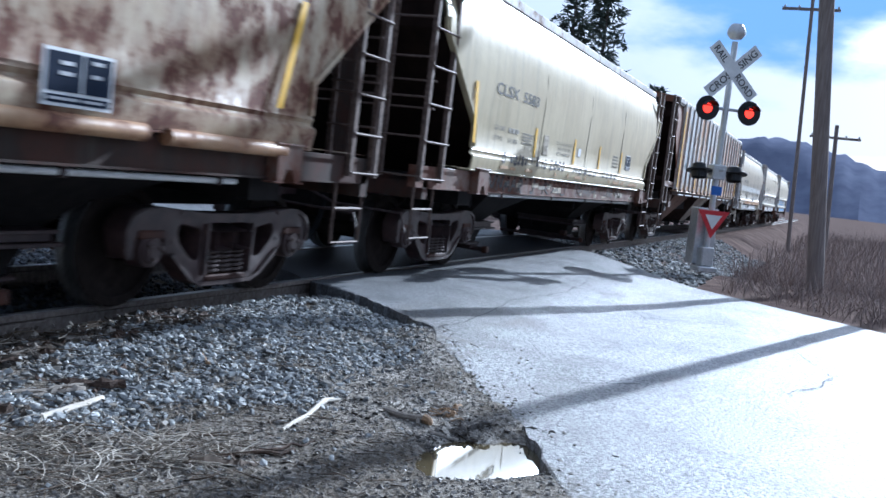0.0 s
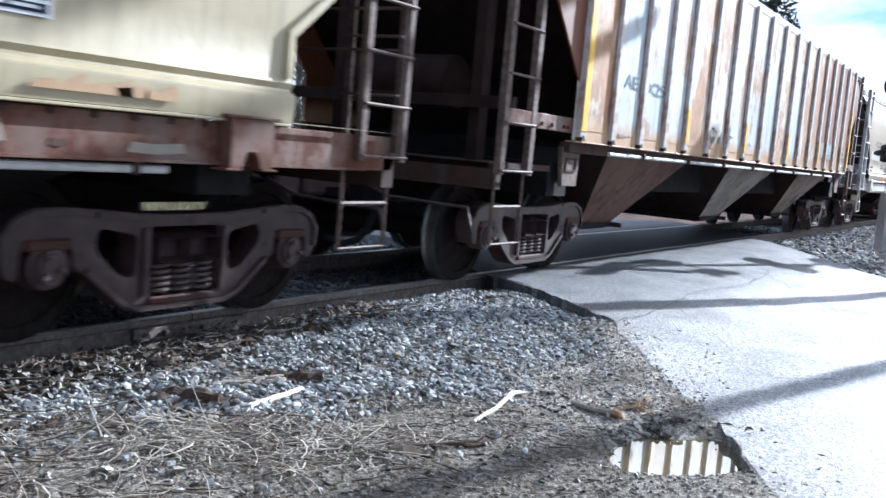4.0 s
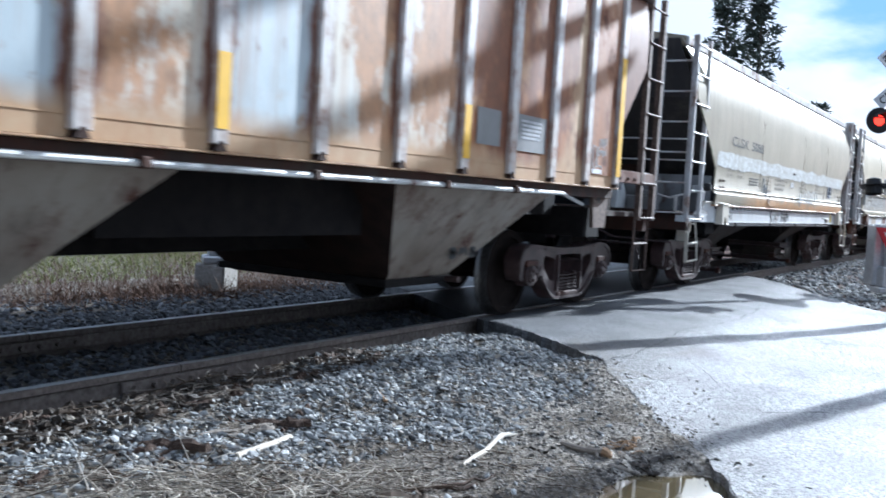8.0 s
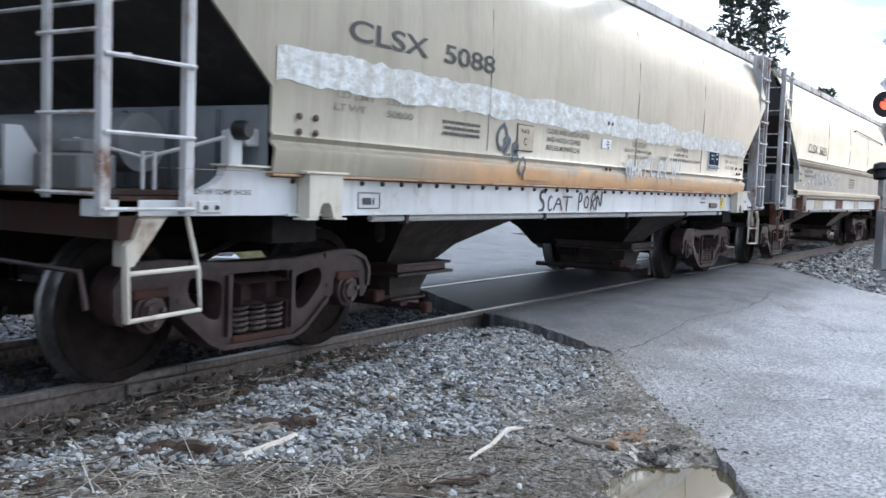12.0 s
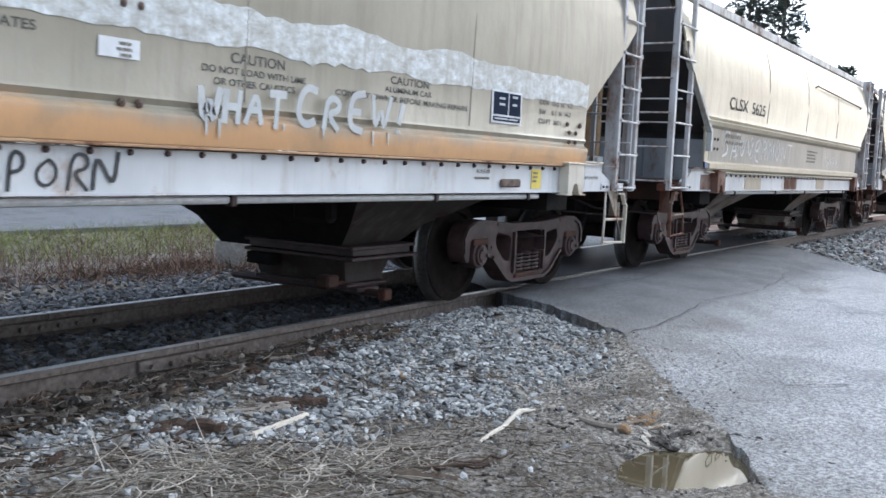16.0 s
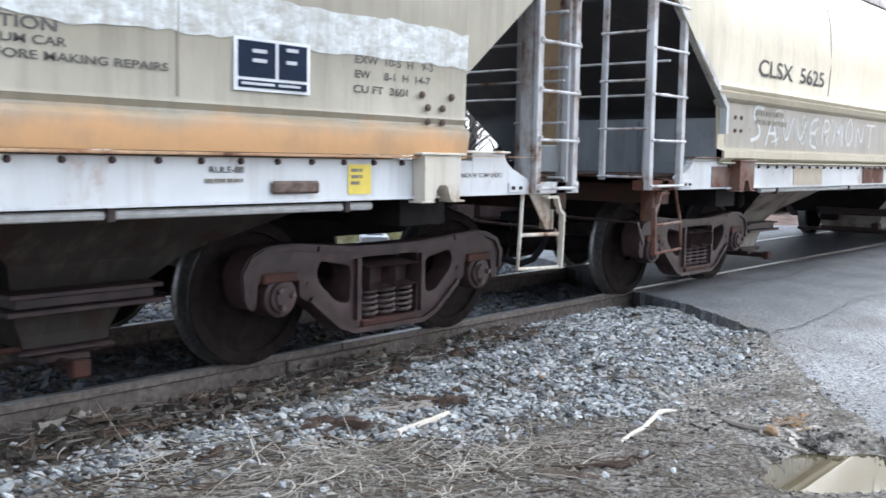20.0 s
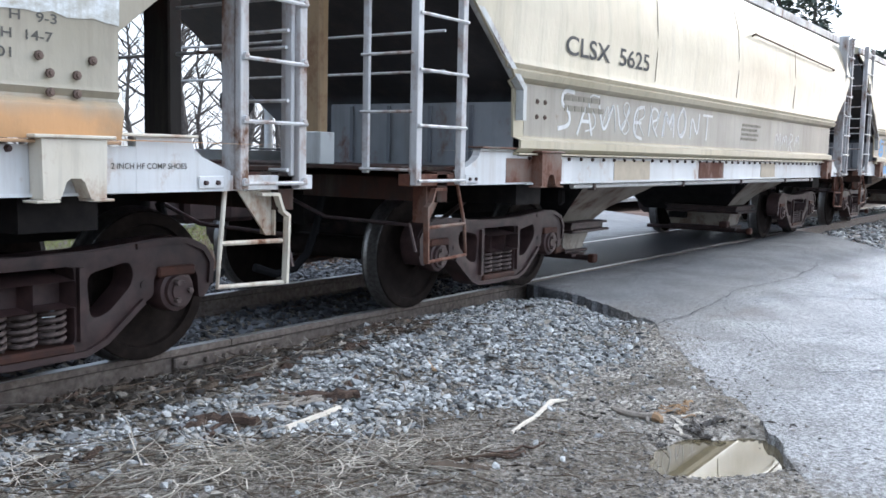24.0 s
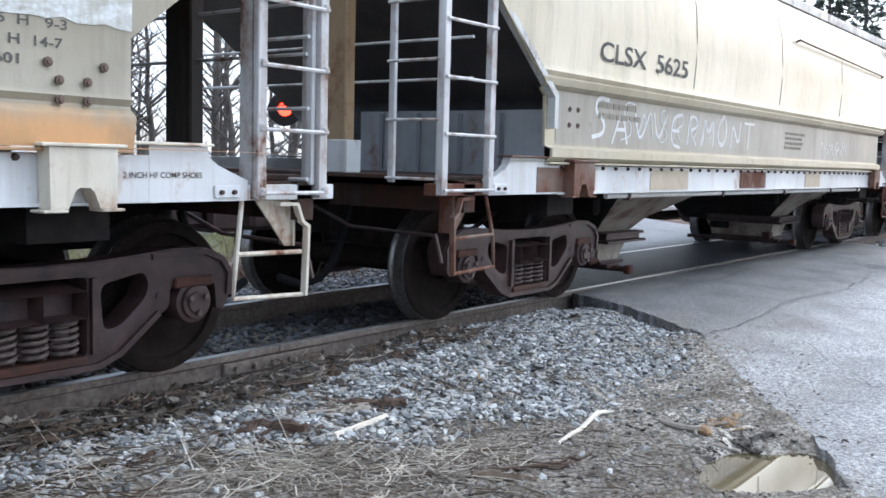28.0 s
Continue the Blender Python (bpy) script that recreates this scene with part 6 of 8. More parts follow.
def road_right(y):
    return 17.6 + 0.86 * y if y < 0 else 18.2 + 0.86 * y


def road_z(y):
    d = abs(y - MID) - 1.0
    return -0.006 - 0.20 * smooth01(d / 2.6) if d > 0 else -0.006


PX, PY = 4.68, -3.09     # the puddle's middle


def puddle_form(x, y):
    """Below 1 inside the puddle's hollow; its long side runs across the road's edge."""
    u, v = (x - PX) * 0.93 + (y - PY) * -0.37, (x - PX) * 0.37 + (y - PY) * 0.93
    return (u / 0.40) ** 2 + (v / 0.27) ** 2 + 0.5 * noise.noise(Vector((x * 4, y * 4, 9)))


def ground_z(x, y):
    """The lie of the land: a ballast bed along the track, a bank of gravel beside it, flat ground further off."""
    d = abs(y - MID)
    z = -0.165 if d < 1.0 else -0.15
    if d > 1.0:
        z = -0.13 - 0.11 * smooth01((d - 1.25) / 1.5)
    if y < -0.2:
        z += 0.07 * math.exp(-((x - 6.0) / 1.9) ** 2 - ((y + 0.75) / 0.45) ** 2)
    if y < -0.05 and x < 7.2:
        z += 0.05 * math.exp(-((y + 0.28) / 0.22) ** 2) * (0.7 + 0.6 * noise.noise(Vector((x * 3, y * 3, 8))))
    if y > 3.2:
        z -= 0.25 * smooth01((y - 3.2) / 4)
    if x > 19:
        z -= 0.45 * smooth01((x - 19) / 5) * smooth01((d - 1.6) / 1.5)
    z += 0.018 * noise.noise(Vector((x * 1.7, y * 1.7, 0))) + 0.012 * noise.noise(Vector((x * 6, y * 6, 3))) * (1 if d > 1.1 else 0.4)
    gap = x - road_left(y)
    if y < -1.1 and -1.0 < gap < 0.4:
        k = smooth01((gap + 1.0) / 0.9) * smooth01((-1.1 - y) / 0.6)
        z += (road_z(y) + 0.004 - z) * k * 0.92
    if road_left(y) + (0.16 if y > -1.3 else 0.22) < x < road_right(y) - 0.02 and y > -12:
        z = min(z, road_z(y) - 0.035)
    p = puddle_form(x, y)
    if p < 2.5:
        z = z - 0.085 * math.exp(-p * p * 0.55)
    return z


def spread(a, b, near, step, grow):
    """Grid lines that are close together between the near limits and thin out beyond."""
    lo, hi = near
    v = [lo + step * i for i in range(int((hi - lo) / step) + 1)]
    s, x = step, v[-1]
    while x < b:
        s *= grow
        x += s
        v.append(x)
    s, x = step, v[0]
    while x > a:
        s *= grow
        x -= s
        v.insert(0, x)
    return v


def build_ground():
    xs, ys = spread(-900, 1800, (1.2, 8.4), 0.032, 1.12), spread(-1200, 1500, (-4.4, 0.2), 0.032, 1.12)
    verts = [(x, y, ground_z(x, y) if abs(x) < 120 and abs(y) < 60 else -0.7) for y in ys for x in xs]
    n = len(xs)
    faces = [(j * n + i, j * n + i + 1, (j + 1) * n + i + 1, (j + 1) * n + i) for j in range(len(ys) - 1) for i in range(n - 1)]
    me = bpy.data.meshes.new("ground")
    me.from_pydata(verts, [], faces)
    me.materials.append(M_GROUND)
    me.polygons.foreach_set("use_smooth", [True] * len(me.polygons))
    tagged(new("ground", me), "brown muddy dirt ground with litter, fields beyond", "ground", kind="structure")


def build_road():
    bm = bmesh.new()
    ys = [-14 + 0.5 * i for i in range(16)] + [-6 + 0.04 * i for i in range(149)]
    ys = [y for y in ys if y < -0.075]

    def strip_road(ys, left, right, cols):
        rows = []
        for y in ys:
            l, r = left(y), right(y)
            k = smooth01((-1.2 - y) / 0.6)
            jag = (0.05 + 0.30 * k) * noise.noise(Vector((y * 1.9, 5, 0))) + (0.05 + 0.12 * k) * noise.noise(Vector((y * 6, 2, 0))) + 0.04 * noise.noise(Vector((y * 17, 2, 4)))
            if -3.6 < y < -2.6:
                jag += 0.13 * math.sin((y + 3.6) * math.pi)
            line = [l + jag + (r - l - jag) * (i / cols) ** 1.6 for i in range(cols + 1)]
            rows.append([bm.verts.new((x, y, road_z(y) + 0.012 * noise.noise(Vector((x, y, 0)) * 1.3) * (0 if i in (0, cols) else 1) + (0.004 if i else 0.0))) for i, x in enumerate(line)])
        for a, b in zip(rows, rows[1:]):
            for i in range(cols):
                bm.faces.new((a[i], a[i + 1], b[i + 1], b[i]))
        for line, d in (([r[0] for r in rows], 0), ([r[-1] for r in rows], 0), (rows[0], 0), (rows[-1], 0)):
            low = [bm.verts.new((v.co.x, v.co.y, v.co.z - 0.14)) for v in line]
            for i in range(len(line) - 1):
                bm.faces.new((line[i], line[i + 1], low[i + 1], low[i]))
    strip_road(sorted(set(ys + [-0.075])), road_left, road_right, 40)
    strip_road([0.075 + 0.1 * i for i in range(14)] + [1.43], road_left, road_right, 20)
    strip_road([1.58 + 0.25 * i for i in range(10)] + [4.2 + i for i in range(20)], road_left, road_right, 20)
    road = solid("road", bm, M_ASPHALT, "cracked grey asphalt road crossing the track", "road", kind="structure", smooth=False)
    # the broken lip of the asphalt round the puddle
    bm = bmesh.new()
    rings = []
    for i in range(61):
        a = 0.6 - 2.3 * i / 60
        j = 0.10 * noise.noise(Vector((i * 0.21, 3, 0))) + 0.05 * noise.noise(Vector((i * 0.9, 7, 0)))
        ring = []
        for k, dz in ((1.22 + j, -0.09), (1.26 + j, -0.045), (1.29 + j * 1.2, -0.016), (1.35 + j * 1.5, 0.004), (1.43 + j, -0.02)):
            u, v = 0.40 * k * math.cos(a), 0.27 * k * math.sin(a)
            x, y = PX + 0.93 * u + 0.37 * v, PY - 0.37 * u + 0.93 * v
            ring.append((x, y, road_z(y) + dz + 0.018 * noise.noise(Vector((x * 22, y * 22, 1)))))
        rings.append(ring)
    vs = [[bm.verts.new(p) for p in r] for r in rings]
    for p, q in zip(vs, vs[1:]):
        for k in range(4):
            bm.faces.new((p[k], p[k + 1], q[k + 1], q[k]))
    part("broken_edge", bm, M_MUD, road, "dark crumbling asphalt lip", smooth=True)
    rnd = random.Random(8)
    for line in (((6.6, -1.72), (7.65, -1.66), (9.35, -1.56), (11.4, -1.65), (13.2, -1.5)), ((12.6, -1.5), (10.7, -2.75), (8.9, -3.5)), ((9.6, -1.55), (10.7, -2.75), (11.3, -3.6)), ((7.0, -3.4), (6.6, -3.0), (7.9, -2.2), (8.5, -1.7)),
                 ((8.6, -0.5), (9.9, -0.62), (12.0, -0.5)), ((10.0, -4.35), (8.8, -4.7), (7.6, -4.4)), ((13.5, -0.3), (14.2, -1.6), (13.6, -3.2))):
        pts = []
        for (xa, ya), (xb, yb) in zip(line, line[1:]):
            for i in range(22):
                t = i / 22
                x, y = xa + (xb - xa) * t, ya + (yb - ya) * t
                pts.append((x + rnd.uniform(-0.008, 0.008), y + 0.09 * noise.noise(Vector((x * 1.6, y * 1.6, 6))) + 0.03 * noise.noise(Vector((x * 6, y * 6, 2)))))
        bm = bmesh.new()
        rows = [[bm.verts.new((x + dx, y + dy, road_z(y) + 0.014)) for dx, dy in ((-w, -w), (w, w))] for (x, y), w in ((p, rnd.uniform(0.002, 0.009)) for p in pts)]
        for a, b in zip(rows, rows[1:]):
            bm.faces.new((a[0], a[1], b[1], b[0]))
        part("crack", bm, M_CRACK, road, "dark crack in the asphalt")
    # a second road that runs along the far side
    bm = bmesh.new()
    box(bm, -80, 140, 11.4, 18.0, -0.52, -0.40)
    solid("road_2", bm, M_ASPHALT, "grey asphalt road running behind the track", "road", kind="structure")


def build_track():
    prof = [(-0.07, -0.17), (0.07, -0.17), (0.07, -0.155), (0.012, -0.135), (0.010, -0.05), (0.036, -0.038), (0.036, -0.004), (0.028, 0.0), (-0.028, 0.0), (-0.036, -0.004), (-0.036, -0.038), (-0.010, -0.05), (-0.012, -0.135), (-0.07, -0.155)]
    for y0, nm in ((0.0, "near"), (2 * MID, "far")):
        rail = thing("rail", "worn steel rail with rusty web on wooden ties", "rail", "rails of the track", kind="structure", at=pose(0, y0, 0))
        for a, b in ((-60, 4.2), (4.212, 130)):
            bm = bmesh.new()
            ring_loft(bm, [[(x, y, z) for y, z in prof] for x in (a, b)])
            part("rail_length", bm, M_RAIL, rail)
            part("worn_head", boxes((a, b, -0.0285, 0.0285, -0.002, 0.0022)), M_RAILTOP, rail, "shiny worn running surface")
        bar = boxes((3.75, 4.66, -0.045, -0.013, -0.13, -0.052), bevel=0.006)
        for i in range(6):
            x = 3.83 + 0.15 * i
            tube(bar, [(x, -0.075, -0.09), (x, -0.03, -0.09)], 0.018, 6)
        part("joint_bar", bar, M_RAIL, rail, "bolted rusty joint bar")
    tie = mesh_of("tie", boxes((-0.11, 0.11, -0.55, 2.05, -0.36, -0.172), bevel=0.012), M_TIE)
    for i in range(64):
        x = -6 + 0.53 * i
        if road_left(0) - 0.2 < x < road_right(0) + 0.4:
            continue
        o = new("tie", tie)
        o.matrix_basis = pose(x + random.uniform(-0.03, 0.03), random.uniform(-0.04, 0.04), random.uniform(-0.012, 0.004), 0, 0, random.uniform(-1, 1))
        tagged(o, "dark creosoted wooden tie sunk in ballast", "tie", "ties of the track")


ICO = [(0, 0, -1), (0.72, -0.53, -0.45), (-0.28, -0.85, -0.45), (-0.89, 0, -0.45), (-0.28, 0.85, -0.45), (0.72, 0.53, -0.45),
       (0.28, -0.85, 0.45), (-0.72, -0.53, 0.45), (-0.72, 0.53, 0.45), (0.28, 0.85, 0.45), (0.89, 0, 0.45), (0, 0, 1)]
ICO_F = [(0, 1, 2), (1, 0, 5), (0, 2, 3), (0, 3, 4), (0, 4, 5), (1, 5, 10), (2, 1, 6), (3, 2, 7), (4, 3, 8), (5, 4, 9), (1, 10, 6), (2, 6, 7), (3, 7, 8), (4, 8, 9), (5, 9, 10), (6, 10, 11), (7, 6, 11), (8, 7, 11), (9, 8, 11), (10, 9, 11)]


def stones(name, spots, material, label):
    """Angular stones, one joined heap: spots are (x, y, z, radius)."""
    rng = np.random.default_rng(len(spots))
    base, tri = np.array(ICO), np.array(ICO_F)
    n = len(spots)
    sp = np.array(spots)
    v = np.repeat(base[None], n, 0) * rng.uniform(0.75, 1.3, (n, 12, 1))
    for _ in range(4):
        d = rng.normal(size=(n, 1, 3))
        d /= np.linalg.norm(d, axis=2, keepdims=True)
        over = np.maximum(0, (v * d).sum(2, keepdims=True) - rng.uniform(0.25, 0.6, (n, 1, 1)))
        v -= over * d
    v *= rng.uniform(0.7, 1.5, (n, 1, 3)) * np.array([1.35, 1, 0.62])
    a = rng.uniform(0, 6.28, n)
    c, s = np.cos(a)[:, None], np.sin(a)[:, None]
    x, y = v[..., 0] * c - v[..., 1] * s, v[..., 0] * s + v[..., 1] * c
    b = rng.uniform(-0.7, 0.7, n)[:, None]
    z, x = v[..., 2] * np.cos(b) + x * np.sin(b), x * np.cos(b) - v[..., 2] * np.sin(b)
    v = np.stack([x, y, z], -1) * sp[:, None, 3:4] + sp[:, None, :3]
    f = (tri[None] + 12 * np.arange(n)[:, None, None]).reshape(-1, 3)
    me = bpy.data.meshes.new(name)
    me.from_pydata(v.reshape(-1, 3).tolist(), [], f.tolist())
    me.materials.append(material)
    return tagged(new(name, me), label, "gravel", kind="stuff")


def gravel_share(x, y):
    """How thickly crushed stone lies at a place beside the near rail."""
    if y > -0.12 or x > road_left(y) - 0.03:
        return 0.0
    inner = -0.66 + 0.54 * smooth01((x - 3.7) / 2.2) + 0.08 * math.sin(x * 3.1)
    outer = -1.02 - 0.75 * smooth01((x - 2.2) / 2.6) + 0.25 * smooth01((x - 5.6) / 1.5) - 0.10 * math.sin(x * 4.2)
    k = smooth01((inner + 0.10 - y) / 0.25) * smooth01((y - outer) / 0.5 + 0.5)
    return k * (0.62 + 0.75 * noise.noise(Vector((x * 2.5, y * 2.5, 4))) + 0.35 * noise.noise(Vector((x * 8, y * 8, 1))))


def build_gravel():
    rnd = random.Random(3)
    near, dark, right = [], [], []
    for _ in range(58000):
        x, y = rnd.uniform(0.7, 7.9), rnd.uniform(-2.6, -0.12)
        k = gravel_share(x, y)
        if rnd.random() < k * 1.1 + (0.05 * math.exp((y + 1.2) * 1.2) if x < road_left(y) - 0.1 else 0):
            r = 0.0075 + 0.017 * rnd.random() ** 2.2 + (0.012 if rnd.random() < 0.03 else 0)
            near.append((x, y, ground_z(x, y) + r * 0.3 + 0.014 * k * rnd.random(), r))
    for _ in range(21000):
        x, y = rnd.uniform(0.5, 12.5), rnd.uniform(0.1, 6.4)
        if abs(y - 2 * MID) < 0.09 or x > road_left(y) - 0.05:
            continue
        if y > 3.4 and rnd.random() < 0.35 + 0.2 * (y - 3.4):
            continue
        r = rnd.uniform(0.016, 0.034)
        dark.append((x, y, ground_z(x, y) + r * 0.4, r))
    for _ in range(9000):
        x = rnd.uniform(15.5, 34)
        y = rnd.uniform(-2.6, 1.4)
        if x < road_right(y) + 0.05 or abs(y) < 0.09 or abs(y - 2 * MID) < 0.09:
            continue
        r = rnd.uniform(0.022, 0.05)
        right.append((x, y, ground_z(x, y) + r * 0.4, r))
    grit = []
    for _ in range(26000):
        x, y = rnd.uniform(2.4, 7.6), rnd.uniform(-4.0, -1.2)
        over = x - road_left(y)
        if over < 0.1 or rnd.random() < 0.5 * math.exp(-over * 3.0):
            if over > 1.4 or puddle_form(x, y) < 1.1:
                continue
            r = 0.0028 + 0.009 * rnd.random() ** 3
            grit.append((x, y, max(ground_z(x, y), road_z(y) + 0.004 if over > 0.1 else -9) + r * 0.35, r))
    stones("gravel", near, M_STONE, "pale grey crushed stone beside the rail")
    stones("ballast", dark, M_STONE_DARK, "dark ballast stones between and behind the rails")
    stones("gravel", right, M_STONE, "grey crushed stone beyond the road crossing")
    mud = []
    for _ in range(2600):
        x, y = rnd.uniform(1.6, 5.7), rnd.gauss(-0.36, 0.14)
        if -0.75 < y < -0.09:
            r = rnd.choice((0.008, 0.012, 0.018, 0.026, 0.034)) * rnd.uniform(0.8, 1.3)
            mud.append((x, y, ground_z(x, y) + r * 0.15, r))
    for _ in range(350):
        x, y = rnd.uniform(2.4, 5.2), rnd.uniform(-3.2, -1.5)
        r = rnd.uniform(0.006, 0.02)
        if puddle_form(x, y) > 1.2 and x < road_left(y):
            mud.append((x, y, ground_z(x, y) + r * 0.1, r))
    for _ in range(70):
        a, k = rnd.uniform(0.9, 2.0), rnd.gauss(1.34, 0.10)
        u, v = 0.40 * k * math.cos(a), 0.27 * k * math.sin(a)
        x, y = PX + 0.93 * u + 0.37 * v, PY - 0.37 * u + 0.93 * v
        r = 0.004 + 0.010 * rnd.random() ** 2
        mud.append((x, y, max(ground_z(x, y), -0.262) + r * 0.2, r))
    stones("mud_clods", mud, M_MUD, "dark wet clods of mud and rotten bark")
    stones("grit", grit, M_GRIT, "small brown grit on dirt and asphalt")


build_ground()
build_road()
build_track()
build_gravel()


def wobble(a, b, n, amp, rnd):
    a, b = Vector(a), Vector(b)
    return [a.lerp(b, i / n) + Vector((rnd.uniform(-amp, amp), rnd.uniform(-amp, amp), rnd.uniform(-amp, amp) * 0.5)) * (0 if i in (0, n) else 1) for i in range(n + 1)]


def stick(name, a, b, r0, r1, material, label, seed=1, amp=0.012, fork=None):
    rnd = random.Random(seed)
    za, zb = ground_z(*a) + r0 * 0.9, ground_z(*b) + r1 * 0.9
    bm = tube(bmesh.new(), wobble((*a, za), (*b, zb), 6, amp, rnd), r0, 7, r1)
    if fork:
        m = Vector((*a, za)).lerp(Vector((*b, zb)), 0.86)
        tube(bm, [m, Vector((*fork, ground_z(*fork) + r1))], r1, 6, r1 * 0.5)
    return solid(name, bm, material, label, "stick", smooth=True)


def bent_stick(line, radii, knot, material, label):
    """A stick laid along a bent line, thicker where the radii say, with a short stub at its end."""
    pts = [Vector((x, y, ground_z(x, y) + r * 0.9)) for (x, y), r in zip(line, radii)]
    rings = []
    for i, (p, r) in enumerate(zip(pts, radii)):
        way = (pts[min(i + 1, len(pts) - 1)] - pts[max(i - 1, 0)]).normalized()
        side = way.cross(Vector((0, 0, 1))).normalized()
        up = side.cross(way)
        rings.append([tuple(p + side * r * math.cos(a * math.pi / 4) + up * r * math.sin(a * math.pi / 4)) for a in range(8)])
    bm = bmesh.new()
    ring_loft(bm, rings)
    tube(bm, [pts[-2], Vector((*knot, ground_z(*knot) + 0.012))], radii[-2] * 0.7, 6, radii[-2] * 0.35)
    return solid("stick", bm, material, label, "stick", smooth=True)


def blades(name, spots, material, label, category="grass"):
    """Thin curved stalks, one joined tangle: spots are (x, y, z, turn, lean, length, radius, curl)."""
    rng = np.random.default_rng(len(spots))
    sp = np.array(spots)
    n, seg = len(sp), 4
    t = np.linspace(0, 1, seg + 1)[None, :]
    turn = sp[:, 3:4] + sp[:, 7:8] * t * 1.2
    lean = sp[:, 4:5] - np.abs(sp[:, 7:8]) * t * 0.9
    step = sp[:, 5:6] / seg
    dx, dy, dz = np.cos(turn) * np.cos(lean) * step, np.sin(turn) * np.cos(lean) * step, np.sin(lean) * step
    px = sp[:, 0:1] + np.concatenate([np.zeros((n, 1)), np.cumsum(dx[:, 1:], 1)], 1)
    py = sp[:, 1:2] + np.concatenate([np.zeros((n, 1)), np.cumsum(dy[:, 1:], 1)], 1)
    pz = sp[:, 2:3] + np.concatenate([np.zeros((n, 1)), np.cumsum(dz[:, 1:], 1)], 1)
    pz = np.maximum(pz, sp[:, 2:3] + rng.uniform(0.0, 0.02, (n, 1)))
    r = sp[:, 6:7] * (1.0 - 0.6 * t)
    v = np.zeros((n, seg + 1, 3, 3))
    for k in range(3):
        a = k * 2.094 + 0.4
        v[:, :, k, 0] = px - np.sin(turn) * np.cos(a) * r
        v[:, :, k, 1] = py + np.cos(turn) * np.cos(a) * r
        v[:, :, k, 2] = pz + np.sin(a) * r
    idx = np.arange(n * (seg + 1) * 3).reshape(n, seg + 1, 3)
    f = []
    for s in range(seg):
        for k in range(3):
            f.append(np.stack([idx[:, s, k], idx[:, s, (k + 1) % 3], idx[:, s + 1, (k + 1) % 3], idx[:, s + 1, k]], -1))
    me = bpy.data.meshes.new(name)
    me.from_pydata(v.reshape(-1, 3).tolist(), [], np.concatenate(f).tolist())
    me.materials.append(material)
    return tagged(new(name, me), label, category, kind="stuff")


def bark_piece(x, y, turn, l, w, material, label, seed, name="bark"):
    """A curled strip of bark or split wood lying on the ground."""
    rnd = random.Random(seed)
    bm = bmesh.new()
    rings = []
    for i in range(12):
        t = i / 11 - 0.5
        ww = w * (1 - 1.5 * t * t) * rnd.uniform(0.8, 1.15)
        bend = rnd.uniform(-0.006, 0.006)
        rings.append([(l * t + rnd.uniform(-0.02, 0.02) * l, ww * c * rnd.uniform(0.7, 1.2) + bend, h * w * rnd.uniform(0.6, 1.3) + 0.012 * math.sin(5 * t)) for c, h in ((-0.5, 0.05), (-0.3, 0.32), (0.1, 0.45), (0.5, 0.2), (0.35, 0.02), (-0.2, 0.0))])
    ring_loft(bm, rings)
    solid(name, bm, material, label, "bark", smooth=False, at=pose(x, y, ground_z(x, y) + 0.005, rnd.uniform(-6, 6), rnd.uniform(-4, 4), turn))


